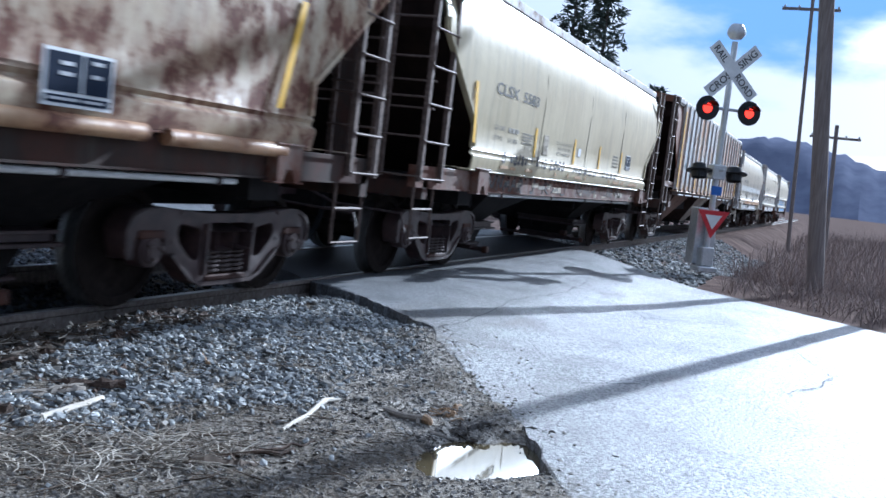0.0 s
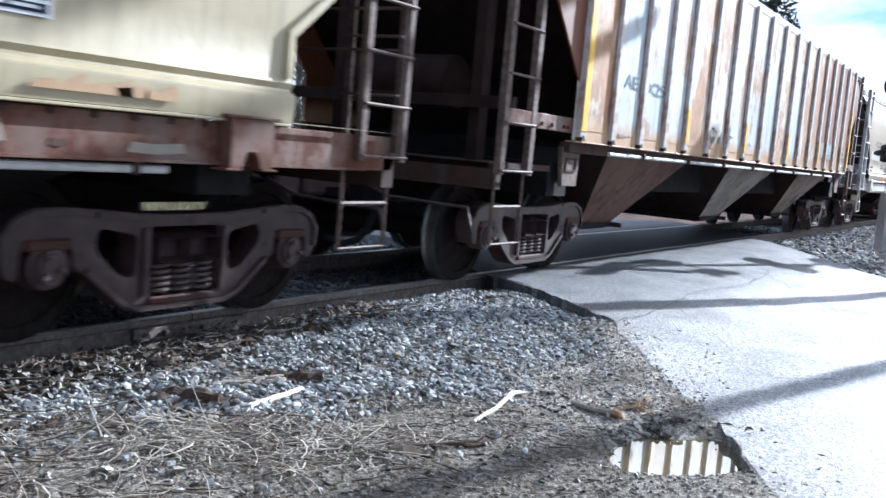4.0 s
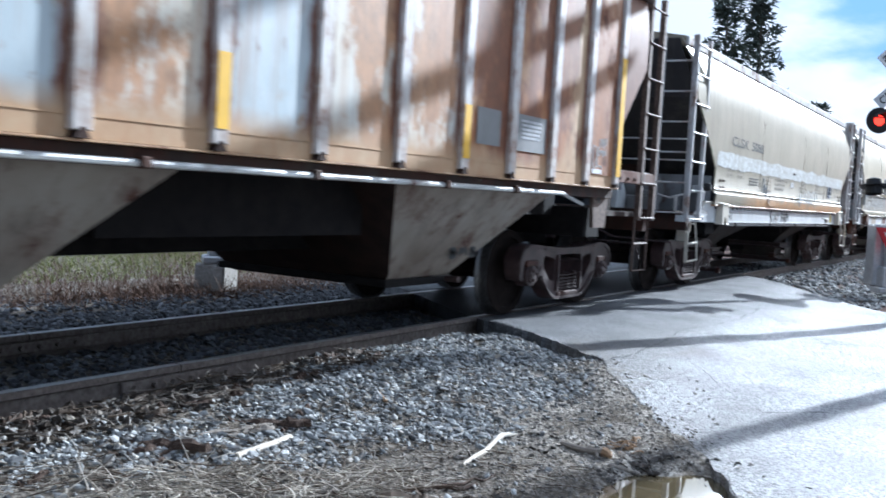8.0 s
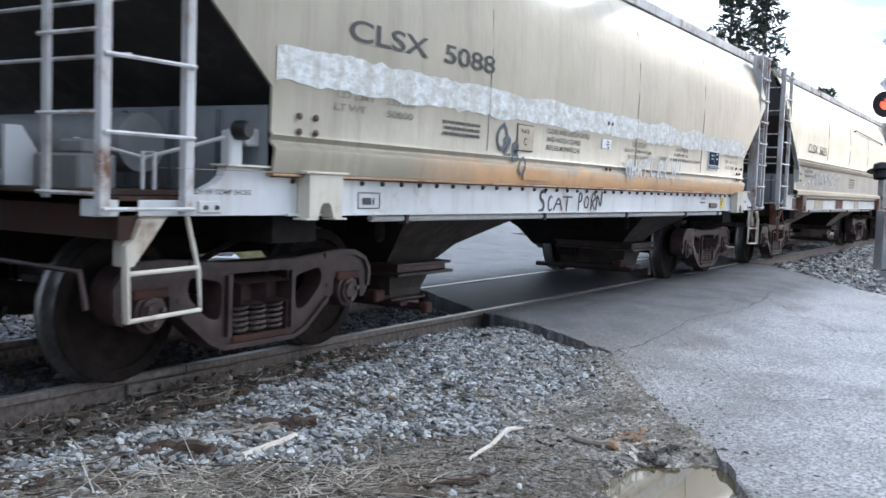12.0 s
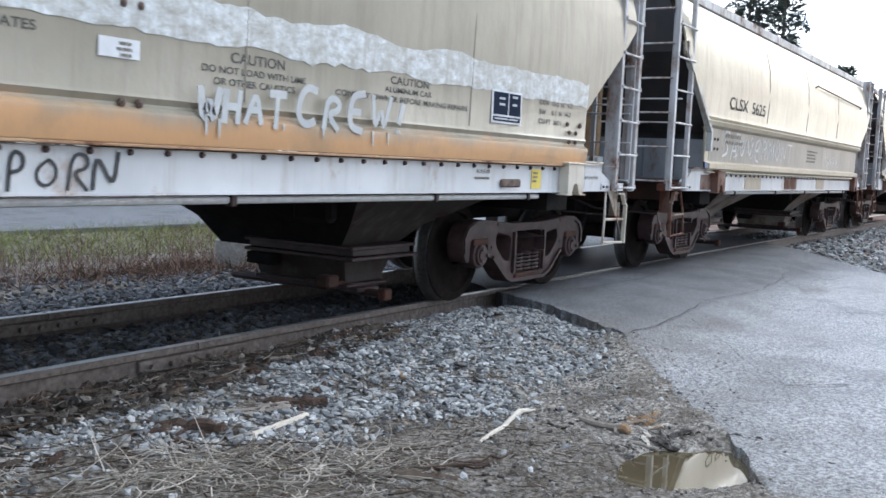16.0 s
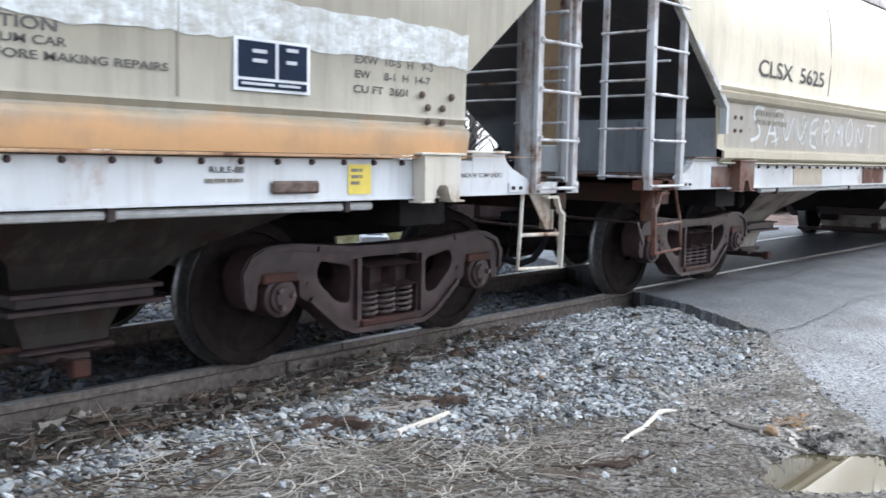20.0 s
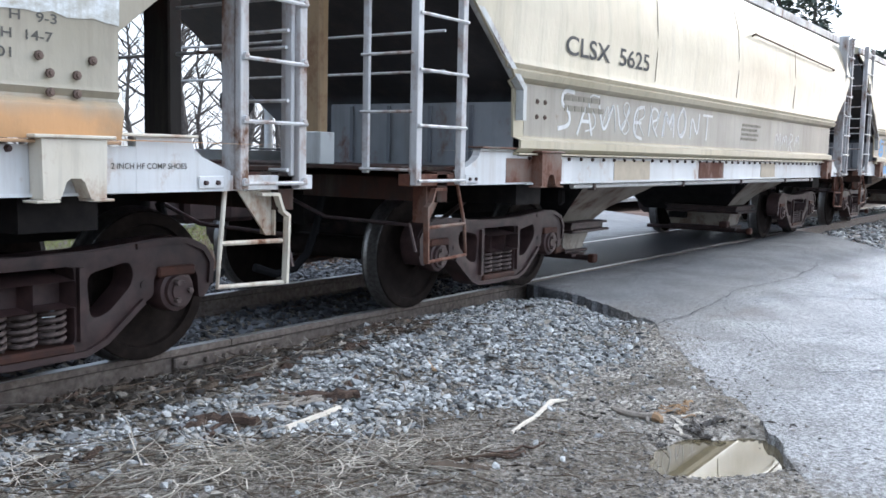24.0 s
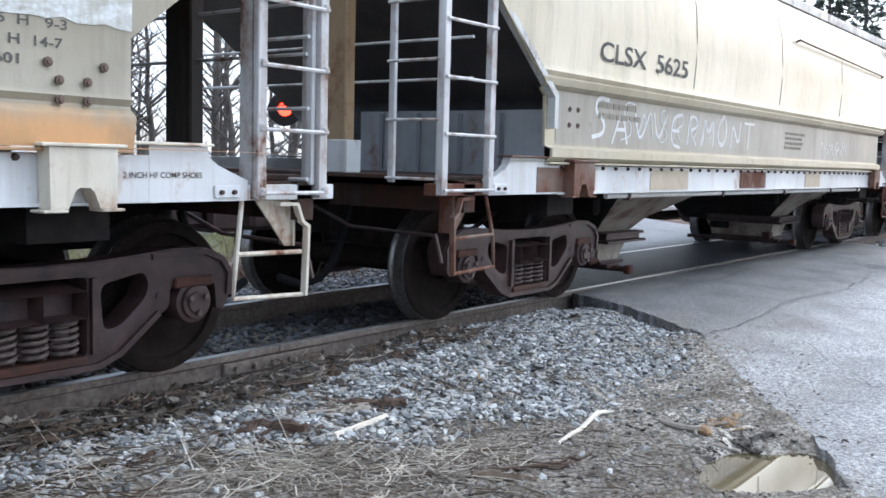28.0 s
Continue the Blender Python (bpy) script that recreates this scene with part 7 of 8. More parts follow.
def build_litter():
    stick("stick", (3.39, -1.29), (3.85, -1.235), 0.019, 0.017, M_PALE_WOOD, "short peeled white stick on the gravel", 1, 0.004)
    bent_stick([(4.25, -2.06), (4.42, -2.04), (4.58, -2.01), (4.74, -1.98), (4.89, -1.945), (4.99, -1.95)], (0.010, 0.012, 0.013, 0.014, 0.018, 0.010), (5.01, -1.985), M_PALE_WOOD, "bent peeled stick with a knobbed end on the dirt")
    branch = bent_stick([(5.02, -2.27), (4.98, -2.34), (4.95, -2.44), (4.92, -2.53), (4.90, -2.585)], (0.012, 0.017, 0.019, 0.021, 0.027), (4.84, -2.56), M_GREY_WOOD, "grey broken branch piece with a pale end")
    part("broken_end", tube(bmesh.new(), [(4.902, -2.575, ground_z(4.9, -2.58) + 0.026), (4.89, -2.61, ground_z(4.89, -2.61) + 0.024), (4.87, -2.625, ground_z(4.87, -2.62) + 0.014)], 0.029, 7, 0.012), M_CHIP, branch, "pale split end", smooth=True)
    stick("stick", (2.95, -1.42), (3.16, -1.36), 0.013, 0.009, M_PALE_WOOD, "short pale stick in the dry grass", 7, 0.004)
    stick("stick", (4.00, -2.28), (3.42, -1.96), 0.014, 0.007, M_BARK, "dark thin branch on the dirt", 8, 0.04)
    stick("stick", (3.75, -2.12), (4.20, -2.28), 0.010, 0.006, M_BARK, "dark thin branch on the dirt", 9, 0.03)
    stick("stick", (3.45, -0.98), (4.05, -1.06), 0.010, 0.007, M_GREY_WOOD, "thin grey twig on the gravel", 10, 0.02)
    stick("stick", (4.76, -2.66), (4.80, -2.82), 0.010, 0.012, M_GREY_WOOD, "splintered wood piece by the puddle", 12, 0.004)
    stick("stick", (4.72, -3.08), (4.66, -3.16), 0.007, 0.005, M_BARK, "dark twig lying in the puddle", 14, 0.004)
    bark_piece(3.92, -1.03, -50, 0.44, 0.085, M_BARK, "curled strip of brown bark on the gravel", 1)
    bark_piece(3.72, -1.06, -20, 0.30, 0.06, M_GREY_WOOD, "weathered strip of bark on the gravel", 2)
    bark_piece(3.21, -1.0, -74, 0.45, 0.09, M_BARK, "dark bark strip among dry grass", 3)
    bark_piece(3.05, -0.95, -30, 0.22, 0.06, M_BARK, "brown bark piece among gravel", 4)
    bark_piece(4.25, -1.0, 25, 0.22, 0.05, M_BARK, "brown split wood on the gravel", 5)
    bark_piece(4.88, -1.10, 48, 0.26, 0.04, M_CHIP, "orange wood splinter on the gravel", 6)
    chips = random.Random(4)
    for i in range(17):
        x, y = 5.20 + chips.gauss(0, 0.075), -2.63 + chips.gauss(0, 0.055)
        bark_piece(x, y, chips.gauss(-40, 45), chips.uniform(0.05, 0.15), chips.uniform(0.015, 0.03), M_GREY_WOOD if i % 4 == 3 else M_CHIP, "orange wood splinter beside the road", 200 + i)
    for x, y, a in ((4.93, -2.70, 70), (4.82, -2.74, 40), (5.08, -2.72, -60)):
        bark_piece(x, y, a, 0.12, 0.03, M_PALE_WOOD, "pale wood splinter by the puddle", int(x * 100))
    for x, y, a in ((4.92, -2.80, 30), (5.02, -2.86, -40), (4.86, -2.83, 80)):
        bark_piece(x, y, a, 0.16, 0.045, M_MUD, "wet black clod of rotten bark by the puddle", int(x * 90), "bark")
    for i, (x, y, a) in enumerate(((3.02, -1.12, 8), (3.2, -1.14, -12), (3.36, -1.2, 20), (3.12, -1.06, -4), (3.86, -1.1, 30), (3.98, -1.13, 5), (4.14, -1.04, 38), (2.3, -0.92, -10), (2.5, -0.98, 12))):
        bark_piece(x, y, a, 0.16 + 0.02 * (i % 4), 0.035 + 0.006 * (i % 3), (M_BARK, M_STRAW_DARK, M_TIE, M_BARK, M_TIE)[i % 5], "rotten brown branch piece on the gravel", 60 + i)
    bark_piece(3.58, -2.17, 140, 0.30, 0.07, M_STRAW_DARK, "dark rotten bark on the dirt", 9)
    rnd = random.Random(21)
    for i in range(135):
        x = rnd.uniform(1.6, 5.6)
        bark_piece(x, rnd.uniform(-0.58, -0.15), rnd.gauss(0, 32), rnd.uniform(0.06, 0.28), rnd.uniform(0.025, 0.075), rnd.choice((M_BARK, M_GREY_WOOD, M_STRAW_DARK, M_BARK, M_TIE, M_MUD)), "brown bark scrap lying along the rail", 30 + i)
    twigs, straw, tuft = [], [], []
    for i in range(260):
        x, y = rnd.uniform(1.6, 5.8), rnd.uniform(-0.62, -0.09)
        twigs.append((x, y, ground_z(x, y) + rnd.uniform(0.005, 0.04), rnd.gauss(0, 0.7), rnd.uniform(-0.1, 0.35), rnd.uniform(0.04, 0.22), rnd.uniform(0.003, 0.009), rnd.uniform(-0.6, 0.6)))
    for i in range(500):
        x, y = rnd.uniform(2.0, 4.6), rnd.uniform(-2.9, -0.5)
        if gravel_share(x, y) > 0.5 and rnd.random() < 0.8:
            continue
        twigs.append((x, y, ground_z(x, y) + rnd.uniform(0.004, 0.02), rnd.uniform(0, 6.28), rnd.uniform(-0.05, 0.2), rnd.uniform(0.05, 0.22), rnd.uniform(0.0015, 0.004), rnd.uniform(-0.8, 0.8)))
    centres = [(rnd.uniform(1.9, 3.7), rnd.uniform(-2.3, -0.7)) for _ in range(34)]
    for cx, cy, count in ((2.83, -1.40, 60), (2.96, -1.36, 70), (3.06, -1.45, 60), (3.22, -1.58, 40), (3.44, -1.76, 50), (3.36, -1.98, 40), (3.62, -1.82, 36), (3.84, -1.88, 26), (2.62, -1.28, 40)):
        for i in range(count):
            x, y = cx + rnd.gauss(0, 0.07), cy + rnd.gauss(0, 0.07)
            tuft.append((x, y, ground_z(x, y) + rnd.uniform(0, 0.02), rnd.uniform(0, 6.28), rnd.uniform(0.05, 0.75), rnd.uniform(0.12, 0.40), rnd.uniform(0.0020, 0.0050), rnd.uniform(-2.6, 2.6)))
    for cx, cy in centres:
        if cy > -0.75 - 0.62 * (cx - 2.0) + 0.25:
            continue
        way = rnd.uniform(0, 6.28)
        for i in range(rnd.randint(5, 20)):
            x, y = cx + rnd.gauss(0, 0.06), cy + rnd.gauss(0, 0.06)
            tuft.append((x, y, ground_z(x, y) + rnd.uniform(0, 0.02), rnd.gauss(way, 1.0), rnd.uniform(0.1, 1.4) * rnd.random(), rnd.uniform(0.08, 0.44), rnd.uniform(0.0012, 0.0045), rnd.uniform(-2.8, 2.8)))
        for i in range(10):
            x, y = cx + rnd.gauss(0, 0.12), cy + rnd.gauss(0, 0.12)
            twigs.append((x, y, ground_z(x, y) + rnd.uniform(0, 0.02), rnd.uniform(0, 6.28), rnd.uniform(0.0, 0.4), rnd.uniform(0.08, 0.3), rnd.uniform(0.002, 0.006), rnd.uniform(-1.2, 1.2)))
    for i in range(120):
        x, y = rnd.uniform(3.2, 6.2), rnd.uniform(-1.6, -0.5)
        twigs.append((x, y, ground_z(x, y) + rnd.uniform(0.015, 0.035), rnd.uniform(0, 6.28), rnd.uniform(-0.05, 0.2), rnd.uniform(0.05, 0.25), rnd.uniform(0.0015, 0.005), rnd.uniform(-0.8, 0.8)))
    for i in range(350):
        x, y = rnd.uniform(1.9, 4.6), rnd.uniform(-2.9, -0.6)
        if gravel_share(x, y) > 0.4 or (x > 3.9 and rnd.random() < 0.75):
            continue
        straw.append((x, y, ground_z(x, y) + rnd.uniform(0.0, 0.015), rnd.uniform(0, 6.28), rnd.uniform(0, 0.25), rnd.uniform(0.05, 0.2), rnd.uniform(0.0009, 0.002), rnd.uniform(-1, 1)))
    pale = [(rnd.uniform(1.7, 5.6), rnd.uniform(-0.6, -0.09)) for _ in range(150)]
    pale = [(x, y, ground_z(x, y) + rnd.uniform(0.015, 0.05), rnd.gauss(0, 0.8), rnd.uniform(-0.1, 0.4), rnd.uniform(0.05, 0.2), rnd.uniform(0.002, 0.006), rnd.uniform(-0.5, 0.5)) for x, y in pale]
    blades("pale_stalks", pale, M_GREY_WOOD, "grey broken stalks lying along the rail", "twigs")
    blades("twigs", twigs, M_STRAW_DARK, "dark twigs and dead stalks lying on the ground", "twigs")
    blades("dry_grass", tuft + straw, M_STRAW, "tangled bleached dry grass beside the gravel", "grass")
    weeds, green, brush = [], [], []
    for i in range(11000):
        x, y = rnd.uniform(0, 19), rnd.uniform(7.4, 11.6)
        if x > road_left(y) - 0.3:
            continue
        (green if rnd.random() < 0.85 else brush).append((x, y, ground_z(x, y), rnd.uniform(0, 6.28), rnd.uniform(0.5, 1.4), rnd.uniform(0.08, 0.30), rnd.uniform(0.003, 0.007), rnd.uniform(-0.7, 0.7)))
    for i in range(2600):
        x, y = rnd.gauss(8.9, 1.3), rnd.gauss(4.7, 0.55)
        if x < road_left(y) - 0.3 and y > 3.3:
            brush.append((x, y, ground_z(x, y), rnd.uniform(0, 6.28), rnd.uniform(0.3, 1.5), rnd.uniform(0.06, 0.30), rnd.uniform(0.003, 0.009), rnd.uniform(-1.4, 1.4)))
    for i in range(2400):
        x, y = rnd.uniform(-1.0, 6.4), rnd.uniform(4.6, 7.4)
        weeds.append((x, y, ground_z(x, y), rnd.uniform(0, 6.28), rnd.uniform(0.8, 1.6), rnd.uniform(0.2, 0.85) * (1.0 if x < 5 else 0.6), rnd.uniform(0.002, 0.006), rnd.uniform(-0.6, 0.6)))
    for i in range(2800):
        x, y = rnd.uniform(0, 15), rnd.gauss(6.7, 0.9)
        if x < road_left(y) - 0.3:
            brush.append((x, y, ground_z(x, y), rnd.uniform(0, 6.28), rnd.uniform(0.7, 1.6), rnd.uniform(0.10, 0.42) * (1.7 if x < 5 else 1.0), rnd.uniform(0.002, 0.006), rnd.uniform(-0.3, 0.3)))
    for i in range(17000):
        x, y = 19.5 + 60 * rnd.random() ** 1.3, rnd.uniform(-24, -2.8)
        k = 0.4 + 0.5 * (noise.noise(Vector((x * 0.3, y * 0.3, 0))) + 0.6)
        weeds.append((x, y, ground_z(x, y), rnd.uniform(0, 6.28), rnd.uniform(1.0, 1.6), k * rnd.uniform(0.4, 1.2), rnd.uniform(0.006, 0.014), rnd.uniform(-0.5, 0.5)))
    for i in range(3600):
        x, y = rnd.uniform(12.5, 21), rnd.uniform(-10, -3.0)
        if x > road_right(y) + 0.5:
            weeds.append((x, y, ground_z(x, y), rnd.uniform(0, 6.28), rnd.uniform(0.7, 1.6), rnd.uniform(0.15, 0.6), rnd.uniform(0.004, 0.009), rnd.uniform(-0.6, 0.6)))
    blades("weeds", weeds, M_BRUSH, "brown winter weeds and brush", "weeds")
    blades("brush", brush, M_BRUSH_RED, "red-brown dead brush behind the track", "brush")
    blades("green_grass", green, M_GREEN, "yellow-green winter grass behind the track", "grass")


build_litter()


def build_puddle():
    """A flat sheet of water with a smooth, uneven outline."""
    bm = bmesh.new()
    rings = [[], [], []]
    for i in range(96):
        a = 2 * math.pi * i / 96
        dx, dy, r = math.cos(a), math.sin(a), 0.05
        while puddle_form(PX + dx * r, PY + dy * r) < 1.9 and r < 0.8:
            r += 0.004
        r += 0.012 * noise.noise(Vector((dx * 6, dy * 6, 2)))
        for ring, k, z in zip(rings, (0.5, 0.97, 1.0), (-0.262, -0.262, -0.275)):
            ring.append((PX + dx * r * k, PY + dy * r * k, z))
    ring_loft(bm, rings, False)
    bm.verts.ensure_lookup_table()
    bm.faces.new(bm.verts[:96])
    solid("puddle", bm, M_WATER, "shallow muddy puddle at the road's broken edge", "puddle", kind="structure")


build_puddle()


# ---- crossing signals, poles ----
def signal_mast(name, x, y, z, turn, lit, label, buck=True, extra=True, lamp_z=2.92):
    s = thing(name, label, "crossing signal", "crossing signals", at=pose(x, y, z, 0, 0, turn))
    part("mast", tube(bmesh.new(), [(0, 0, 0.1), (0, 0, 4.15)], 0.055, 12), M_ALU, s, smooth=True)
    part("mast_base", boxes((-0.19, 0.19, -0.19, 0.19, 0, 0.10), (-0.12, 0.12, -0.12, 0.12, 0.1, 0.45), bevel=0.02), M_ALU, s)
    part("bell", lathe([(0.0, 4.20), (0.10, 4.20), (0.16, 4.28), (0.16, 4.36), (0.10, 4.46), (0.0, 4.47)], 16, "z"), M_ALU, s, smooth=True)
    part("lamp_arm", bars([(-0.42, 0, lamp_z + 0.03), (0.42, 0, lamp_z + 0.03)], r=0.03, n=8), M_ALU, s, smooth=True)
    for k, dx in enumerate((-0.40, 0.40)):
        disc = part("lamp_disc", lathe([(0.0, 0.0), (0.215, 0.0), (0.22, 0.008), (0.215, 0.016), (0.0, 0.016)], 28), M_BLACK, s, at=pose(dx, -0.12, lamp_z))
        part("lens", lathe([(0.0, -0.03), (0.075, -0.02), (0.09, 0.0), (0.0, 0.0)], 20), M_LENS_ON if k in lit else M_LENS_OFF, disc, "lit red lamp" if k in lit else "dark red lamp", smooth=True)
        bm = bmesh.new()
        ring_loft(bm, [[(r * math.cos(a), y0, r * math.sin(a)) for a in (radians(20 + 140 * i / 10) for i in range(11))] for r, y0 in ((0.125, 0.0), (0.13, -0.2), (0.12, -0.2), (0.115, 0.0))], False)
        part("hood", bm, M_BLACK, disc)
        part("lamp_housing", lathe([(0.0, 0.015), (0.13, 0.015), (0.11, 0.14), (0.0, 0.16)], 16), M_BLACK, disc, smooth=True)
    if buck:
        for ang, words in ((-45, "RAIL       ROAD"), (45, "CROS    SING")):
            b = part("crossbuck_blade", boxes((-0.61, 0.61, -0.012, 0.0, -0.115, 0.115)), M_WHITE, s, at=pose(0, -0.07 if ang > 0 else -0.09, 3.62, 0, -ang, 0))
            lettering(b, words, -0.55, 0.55, -0.065, 0.13, M_INK, -0.016, name="letter")
    if extra:
        part("second_lamp_arm", bars([(0.0, -0.3, 1.85), (0.0, 0.3, 1.85)], [(-0.34, 0.1, 1.82), (0.34, 0.1, 1.82)], r=0.025, n=8), M_ALU, s)
        for dx in (-0.34, 0.34):
            low = part("lamp_disc", lathe([(0.0, 0.0), (0.23, 0.0), (0.235, 0.012), (0.23, 0.024), (0.0, 0.024)], 24), M_BLACK, s, at=pose(dx, 0.0, 1.80, 78))
            part("lamp_housing", lathe([(0.0, 0.024), (0.14, 0.024), (0.12, 0.13), (0.05, 0.16), (0.0, 0.16)], 16), M_BLACK, low, smooth=True)
            part("hood", lathe([(0.13, -0.12), (0.135, -0.12), (0.135, 0.0), (0.13, 0.0)], 16, cap=False), M_BLACK, low)
        part("bracket", boxes((-0.13, 0.13, -0.12, 0.12, 1.68, 1.95), bevel=0.02), M_ALU, s)
        part("blue_plate", boxes((-0.10, 0.10, -0.10, -0.085, 1.40, 1.56)), M_BLUE, s, "small blue notice plate")
        tri = [(-0.30, 1.12), (0.30, 1.12), (0.0, 0.62)]
        y_sign = part("yield_sign", plate(tri, -0.12, -0.105), M_RED, s, "red and white triangular sign")
        part("sign_centre", plate([(-0.16, 1.04), (0.16, 1.04), (0.0, 0.78)], -0.126, -0.1205), M_WHITE, y_sign)
        part("control_box", boxes((-0.20, 0.20, 0.10, 0.42, 0.12, 1.15), bevel=0.015), M_ALU, s)
    return s


signal_mast("crossing_signal", 18.0, -2.42, -0.12, -58, (0, 1), "grey crossing signal mast with crossbuck, red lamps and yield sign")
signal_mast("crossing_signal", 9.08, 4.5, 0.08, -42, (0,), "crossing signal on a concrete base with one red lamp lit", True, False, 1.73)
solid("signal_base", boxes((-0.21, 0.21, -0.21, 0.21, -0.40, 0.08), bevel=0.025), M_CONCRETE, "square concrete base of a crossing signal", "concrete base", at=pose(9.08, 4.5, 0, 0, 0, 18))


def pole(x, y, top, lean, label, r=0.14):
    """A tapered timber pole that leans a little across the track, with a crossarm and insulators."""
    p = thing("utility_pole", label, "utility pole", "utility poles", at=pose(x, y, ground_z(x, y) - 0.3))
    part("shaft", tube(bmesh.new(), [(0, 0, 0), (0, lean * 0.5, top * 0.5), (0, lean, top)], r, 14, r * 0.8), M_POLE_WOOD, p, smooth=True)
    arm = part("crossarm", boxes((-0.05, 0.05, lean - 1.2, lean + 1.2, top - 0.7, top - 0.58)), M_POLE_WOOD, p)
    for dy in (-1.1, -0.5, 0.5, 1.1):
        part("insulator", lathe([(0.0, top - 0.58), (0.04, top - 0.57), (0.045, top - 0.50), (0.0, top - 0.46)], 8, "z"), M_FADED_PALE, arm, at=pose(0, lean + dy, 0))
    return p


pole(18.0, -4.38, 9.5, 0.95, "grey wooden utility pole beside the road", 0.145)
pole(18.6, -6.31, 9.5, 0.2, "grey wooden utility pole beside the field")
pole(52.0, -4.2, 6.6, 0.3, "distant wooden utility pole with a crossarm", 0.12)
pole(45.0, -2.75, 11.5, 0.5, "slender distant utility pole beside the track", 0.09)


# unseen post and arms, added to cast slanting shadow bands on the cars
def arm_post():
    p = thing("arm_post", "unseen post with two long arms, added to cast shadow bands", "post", at=pose(12.6, -7.6, -0.4))
    part("shaft", tube(bmesh.new(), [(0, 0, 0), (0, 0, 7.6)], 0.15, 12, 0.12), M_POLE_WOOD, p, smooth=True)
    for z, l in ((6.7, 1.0), (7.3, 1.25)):
        part("arm", tube(bmesh.new(), [(0, 0, z), (5.3 * l, 4.67 * l, z)], 0.10, 10), M_POLE_WOOD, p, smooth=True)


arm_post()


# ---- the far side and the distance ----
def bare_tree(x, y, h, seed, label="bare grey winter tree behind the track"):
    rnd = random.Random(seed)
    t = thing("bare_tree", label, "tree", "bare trees behind the track", at=pose(x, y, ground_z(x, y) - 0.1))
    bm = bmesh.new()
    trunk = wobble((0, 0, 0), (rnd.uniform(-0.5, 0.5), rnd.uniform(-0.4, 0.4), h), 7, 0.12, rnd)
    tube(bm, trunk, h * 0.014 + 0.02, 7, 0.015)
    part("trunk", bm, M_BRANCH, t, smooth=True)
    bm = bmesh.new()
    for i in range(26):
        k = rnd.uniform(0.18, 0.98)
        f = k * 7
        a = trunk[min(6, int(f))].lerp(trunk[min(7, int(f) + 1)], f - int(f))
        d = rnd.uniform(0, 6.28)
        l = h * rnd.uniform(0.12, 0.30) * (1.15 - k * 0.7)
        b = a + Vector((math.cos(d) * l, math.sin(d) * l, l * rnd.uniform(0.5, 1.2)))
        limb = wobble(a, b, 4, l * 0.07, rnd)
        tube(bm, limb, h * 0.005, 4, 0.006, False)
        for j in range(5):
            p = limb[rnd.randint(1, 4)]
            q = p + Vector((rnd.uniform(-1, 1), rnd.uniform(-1, 1), rnd.uniform(0.2, 1.3))) * l * 0.35
            tube(bm, wobble(p, q, 2, l * 0.03, rnd), 0.009, 3, 0.004, False)
    part("branchwork", bm, M_BRANCH, t)


def pine(x, y, h, w, seed):
    rnd = random.Random(seed)
    t = thing("pine_tree", "tall dark green pine behind the train", "tree", "pines", at=pose(x, y, ground_z(x, y)))
    part("trunk", tube(bmesh.new(), [(0, 0, 0), (0, 0, h)], 0.22, 8, 0.04), M_BRANCH, t)
    bm = bmesh.new()
    for i in range(300):
        k = rnd.random() ** 0.8
        z = h * (0.18 + 0.82 * k)
        rad = w * (1.05 - k) ** 0.8 * rnd.uniform(0.25, 1.0) * (0.7 + 0.3 * math.sin(z * 3.0 + seed))
        a = rnd.uniform(0, 6.28)
        c = Vector((math.cos(a) * rad, math.sin(a) * rad, z - 0.1 * rad))
        for j in range(9):
            d = Vector((math.cos(a) + rnd.uniform(-0.9, 0.9), math.sin(a) + rnd.uniform(-0.9, 0.9), rnd.uniform(-0.7, 0.6))).normalized() * rnd.uniform(0.25, 0.6)
            s = d.cross(Vector((rnd.uniform(-1, 1), rnd.uniform(-1, 1), 1))).normalized() * rnd.uniform(0.06, 0.14)
            o = c + Vector((rnd.uniform(-0.3, 0.3), rnd.uniform(-0.3, 0.3), rnd.uniform(-0.2, 0.2)))
            bm.faces.new([bm.verts.new(p) for p in (o - s, o + d * 0.6 - s * 0.8, o + d, o + s)])
    part("needles", bm, M_NEEDLE, t)


rnd_t = random.Random(11)
for i in range(24):
    bare_tree(4 + i * 1.25 + rnd_t.uniform(-0.8, 0.8), rnd_t.uniform(20, 32), rnd_t.uniform(8, 13), i)
for i in range(40):
    bare_tree(8 + i * 0.75 + rnd_t.uniform(-0.6, 0.6), rnd_t.uniform(18.5, 24), rnd_t.uniform(6, 10), 50 + i)
pine(57.5, 9.8, 16, 2.6, 1)
pine(60.0, 12.5, 17, 2.8, 2)
pine(59.5, 6.6, 8.4, 1.3, 3)
pine(66.0, 10.5, 10, 1.8, 4)


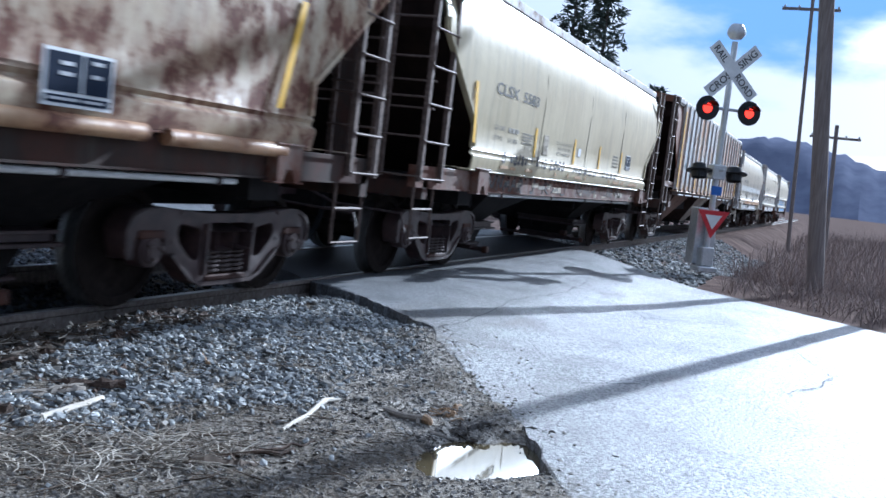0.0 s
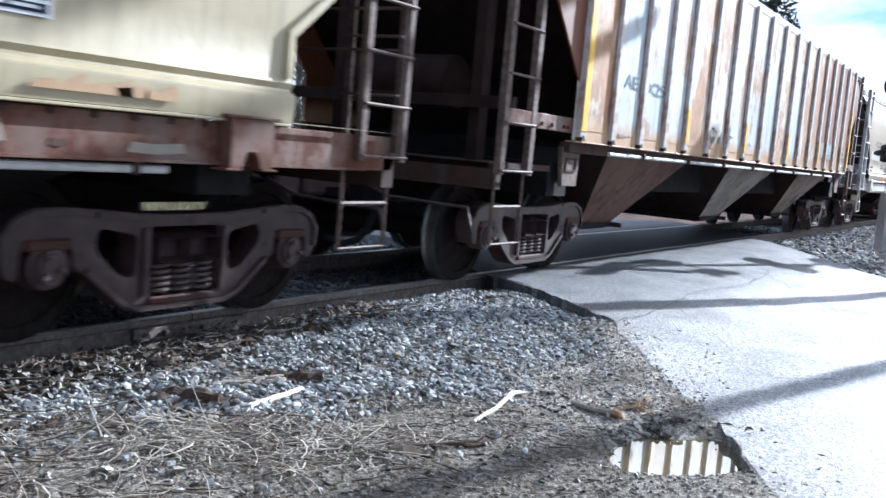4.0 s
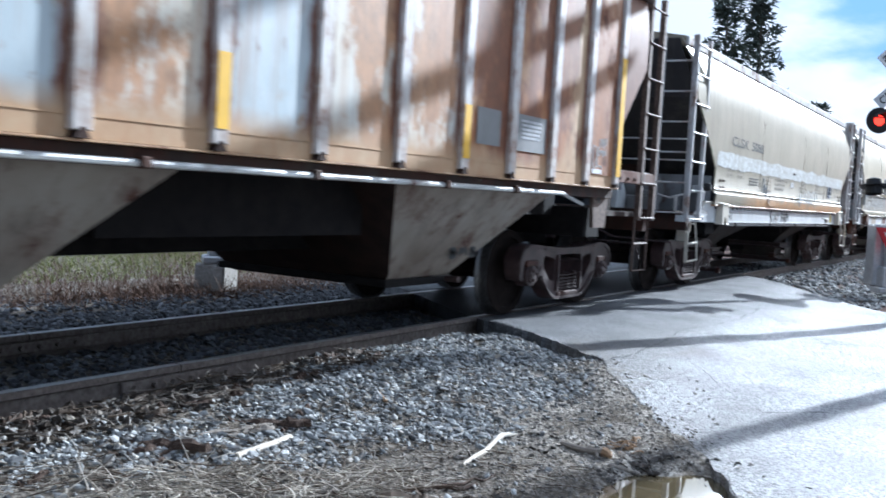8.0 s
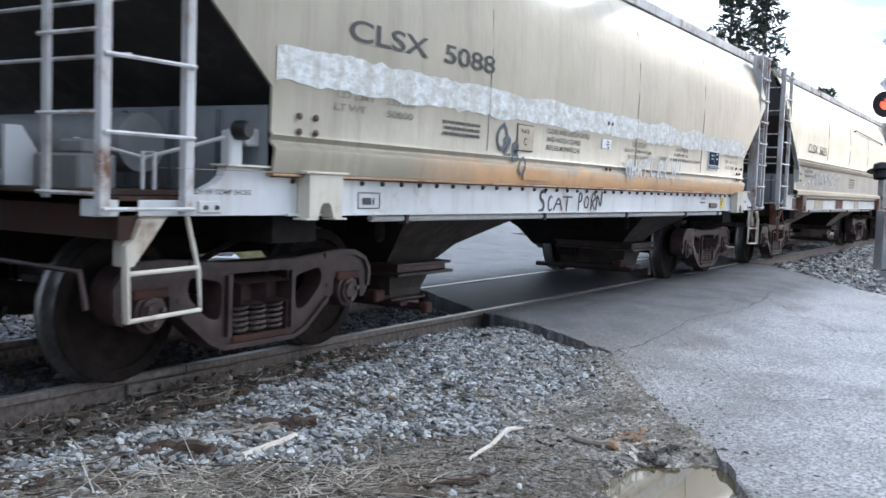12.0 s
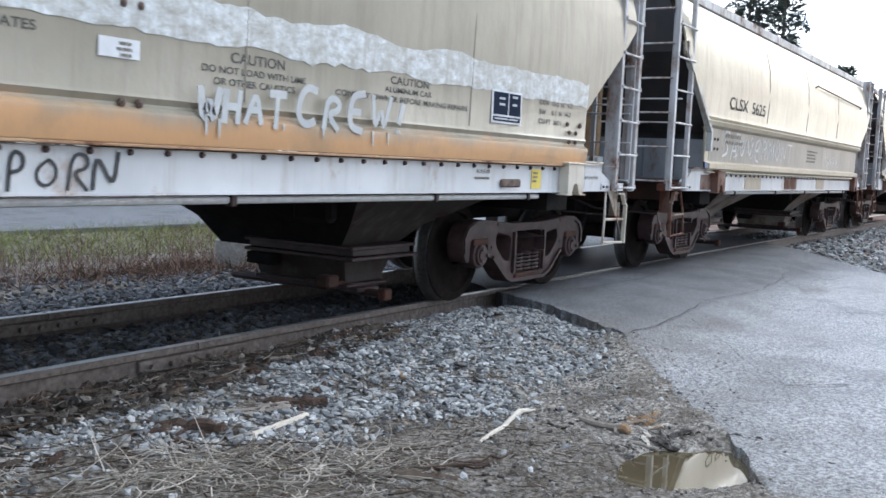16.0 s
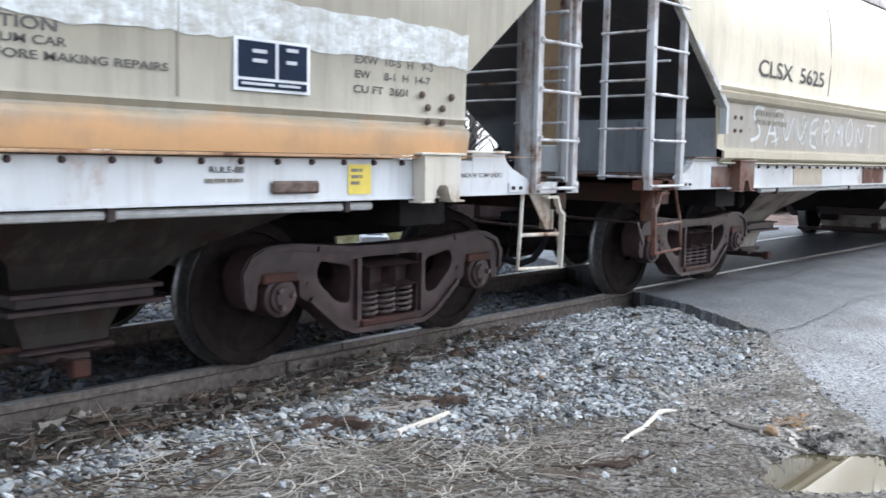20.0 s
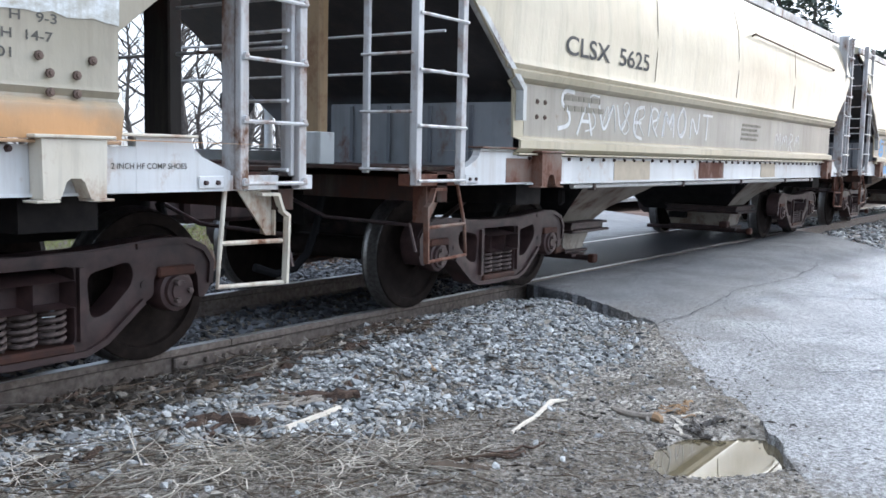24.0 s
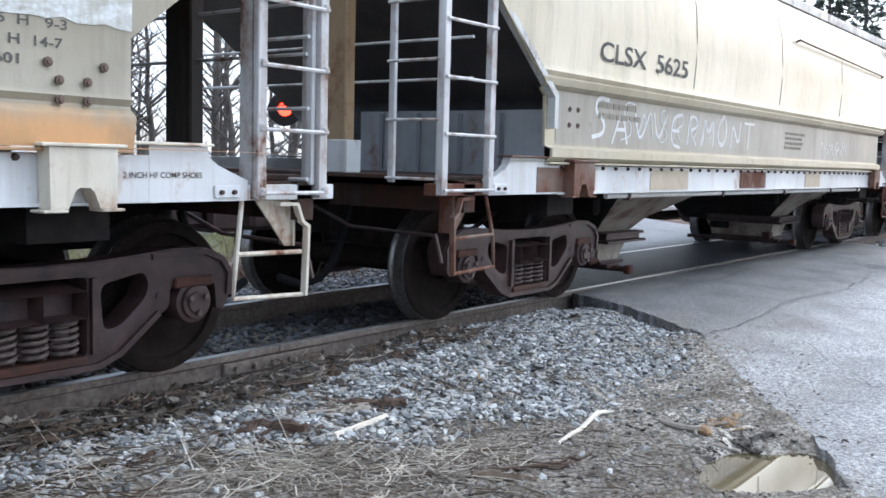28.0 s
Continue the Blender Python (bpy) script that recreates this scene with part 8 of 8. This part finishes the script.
def build_hills():
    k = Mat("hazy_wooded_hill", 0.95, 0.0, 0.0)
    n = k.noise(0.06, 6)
    # blue distance haze is mixed into the hill's own colour
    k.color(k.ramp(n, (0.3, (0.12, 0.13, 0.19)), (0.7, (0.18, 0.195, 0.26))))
    bm = bmesh.new()
    rows = []
    for j in range(9):
        row = []
        for i in range(240):
            y = -500 + i * 4.1
            h = 8 + 27 * smooth01((y + 260) / 330) + 6 * noise.noise(Vector((y * 0.012, 0, 0)))
            f = math.sin(j / 8 * math.pi)
            row.append(bm.verts.new((620 + j * 45 + 40 * noise.noise(Vector((y * 0.01, j, 0))), y, h * 1.5 * f - 1 + 3.0 * noise.noise(Vector((y * 0.1, j * 2, 0))) + 3.0 * noise.noise(Vector((y * 0.37, j * 3, 0))))))
        rows.append(row)
    for a, b in zip(rows, rows[1:]):
        for i in range(239):
            bm.faces.new((a[i], a[i + 1], b[i + 1], b[i]))
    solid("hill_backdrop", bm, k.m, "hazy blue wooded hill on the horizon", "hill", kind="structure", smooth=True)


build_hills()


# ---- the cloud that drifts before the sun ----
def build_cloud():
    m = bpy.data.materials.new("thick_cloud")
    m.use_nodes = True
    n, l = m.node_tree.nodes, m.node_tree.links
    n.clear()
    out, mix, tr, tl = n.new("ShaderNodeOutputMaterial"), n.new("ShaderNodeMixShader"), n.new("ShaderNodeBsdfTransparent"), n.new("ShaderNodeBsdfTranslucent")
    tl.inputs["Color"].default_value = (0.9, 0.9, 0.9, 1)
    co, gr, ns, mr = n.new("ShaderNodeTexCoord"), n.new("ShaderNodeVectorMath"), n.new("ShaderNodeTexNoise"), n.new("ShaderNodeMapRange")
    gr.operation = "LENGTH"
    ns.inputs["Scale"].default_value, ns.inputs["Detail"].default_value = 0.02, 4
    l.new(co.outputs["Object"], gr.inputs[0])
    l.new(co.outputs["Object"], ns.inputs["Vector"])
    ad = n.new("ShaderNodeMath")
    ad.operation = "MULTIPLY_ADD"
    ad.inputs[1].default_value = 40.0
    l.new(ns.outputs["Fac"], ad.inputs[0])
    l.new(gr.outputs["Value"], ad.inputs[2])
    mr.inputs["From Min"].default_value, mr.inputs["From Max"].default_value = 75, 140
    mr.inputs["To Min"].default_value, mr.inputs["To Max"].default_value = 0.985, 0.0
    l.new(ad.outputs[0], mr.inputs["Value"])
    l.new(mr.outputs["Result"], mix.inputs["Fac"])
    l.new(tr.outputs[0], mix.inputs[1])
    l.new(tl.outputs[0], mix.inputs[2])
    l.new(mix.outputs[0], out.inputs["Surface"])
    bm = bmesh.new()
    rnd = random.Random(9)
    rings = []
    for j in range(9):
        r = 4 + 126 * j / 8
        rings.append([(r * math.cos(a), r * math.sin(a), 14 * (1 - (r / 130) ** 2) + rnd.uniform(-1.5, 1.5)) for a in (2 * math.pi * i / 36 for i in range(36))])
    ring_loft(bm, rings, False)
    bm.faces.new(bm.verts[:36])
    return solid("cloud", bm, m, "thick grey cloud drifting before the sun", "cloud", kind="structure", smooth=True)


CLOUD = build_cloud()
CLOUD_AT = SUN * 450
CLOUD_WAY = Vector((-math.sin(SUN_AZ), math.cos(SUN_AZ), 0)) * 270


def advance(t):
    for (t0, s0), (t1, s1) in zip(TRAIN, TRAIN[1:]):
        if t0 <= t <= t1:
            return s0 + (s1 - s0) * (t - t0) / (t1 - t0)
    return TRAIN[-1][1]


def motions():
    """The train rolls in from the right, slows down and stops; its wheels turn with it; a cloud drifts before the sun."""
    for car, cx in CARS:
        walk(car, [(t, pose(cx + s, MID, 0)) for t, s in TRAIN])
    keys = [i * 0.1 for i in range(0, 125)] + [12.5 + 0.3 * i for i in range(0, 52)] + [28.0]
    for ax, x in WHEELSETS:
        walk(ax, [(t, pose(x, 0, R_WHEEL, 0, math.degrees(advance(t) / R_WHEEL))) for t in keys])
    walk(CLOUD, [(t, pose(*(CLOUD_AT + CLOUD_WAY * k))) for t, k in ((0, -1.0), (7.5, -0.62), (8.6, -0.50), (10.6, 0.0), (28, 0.12))])


motions()
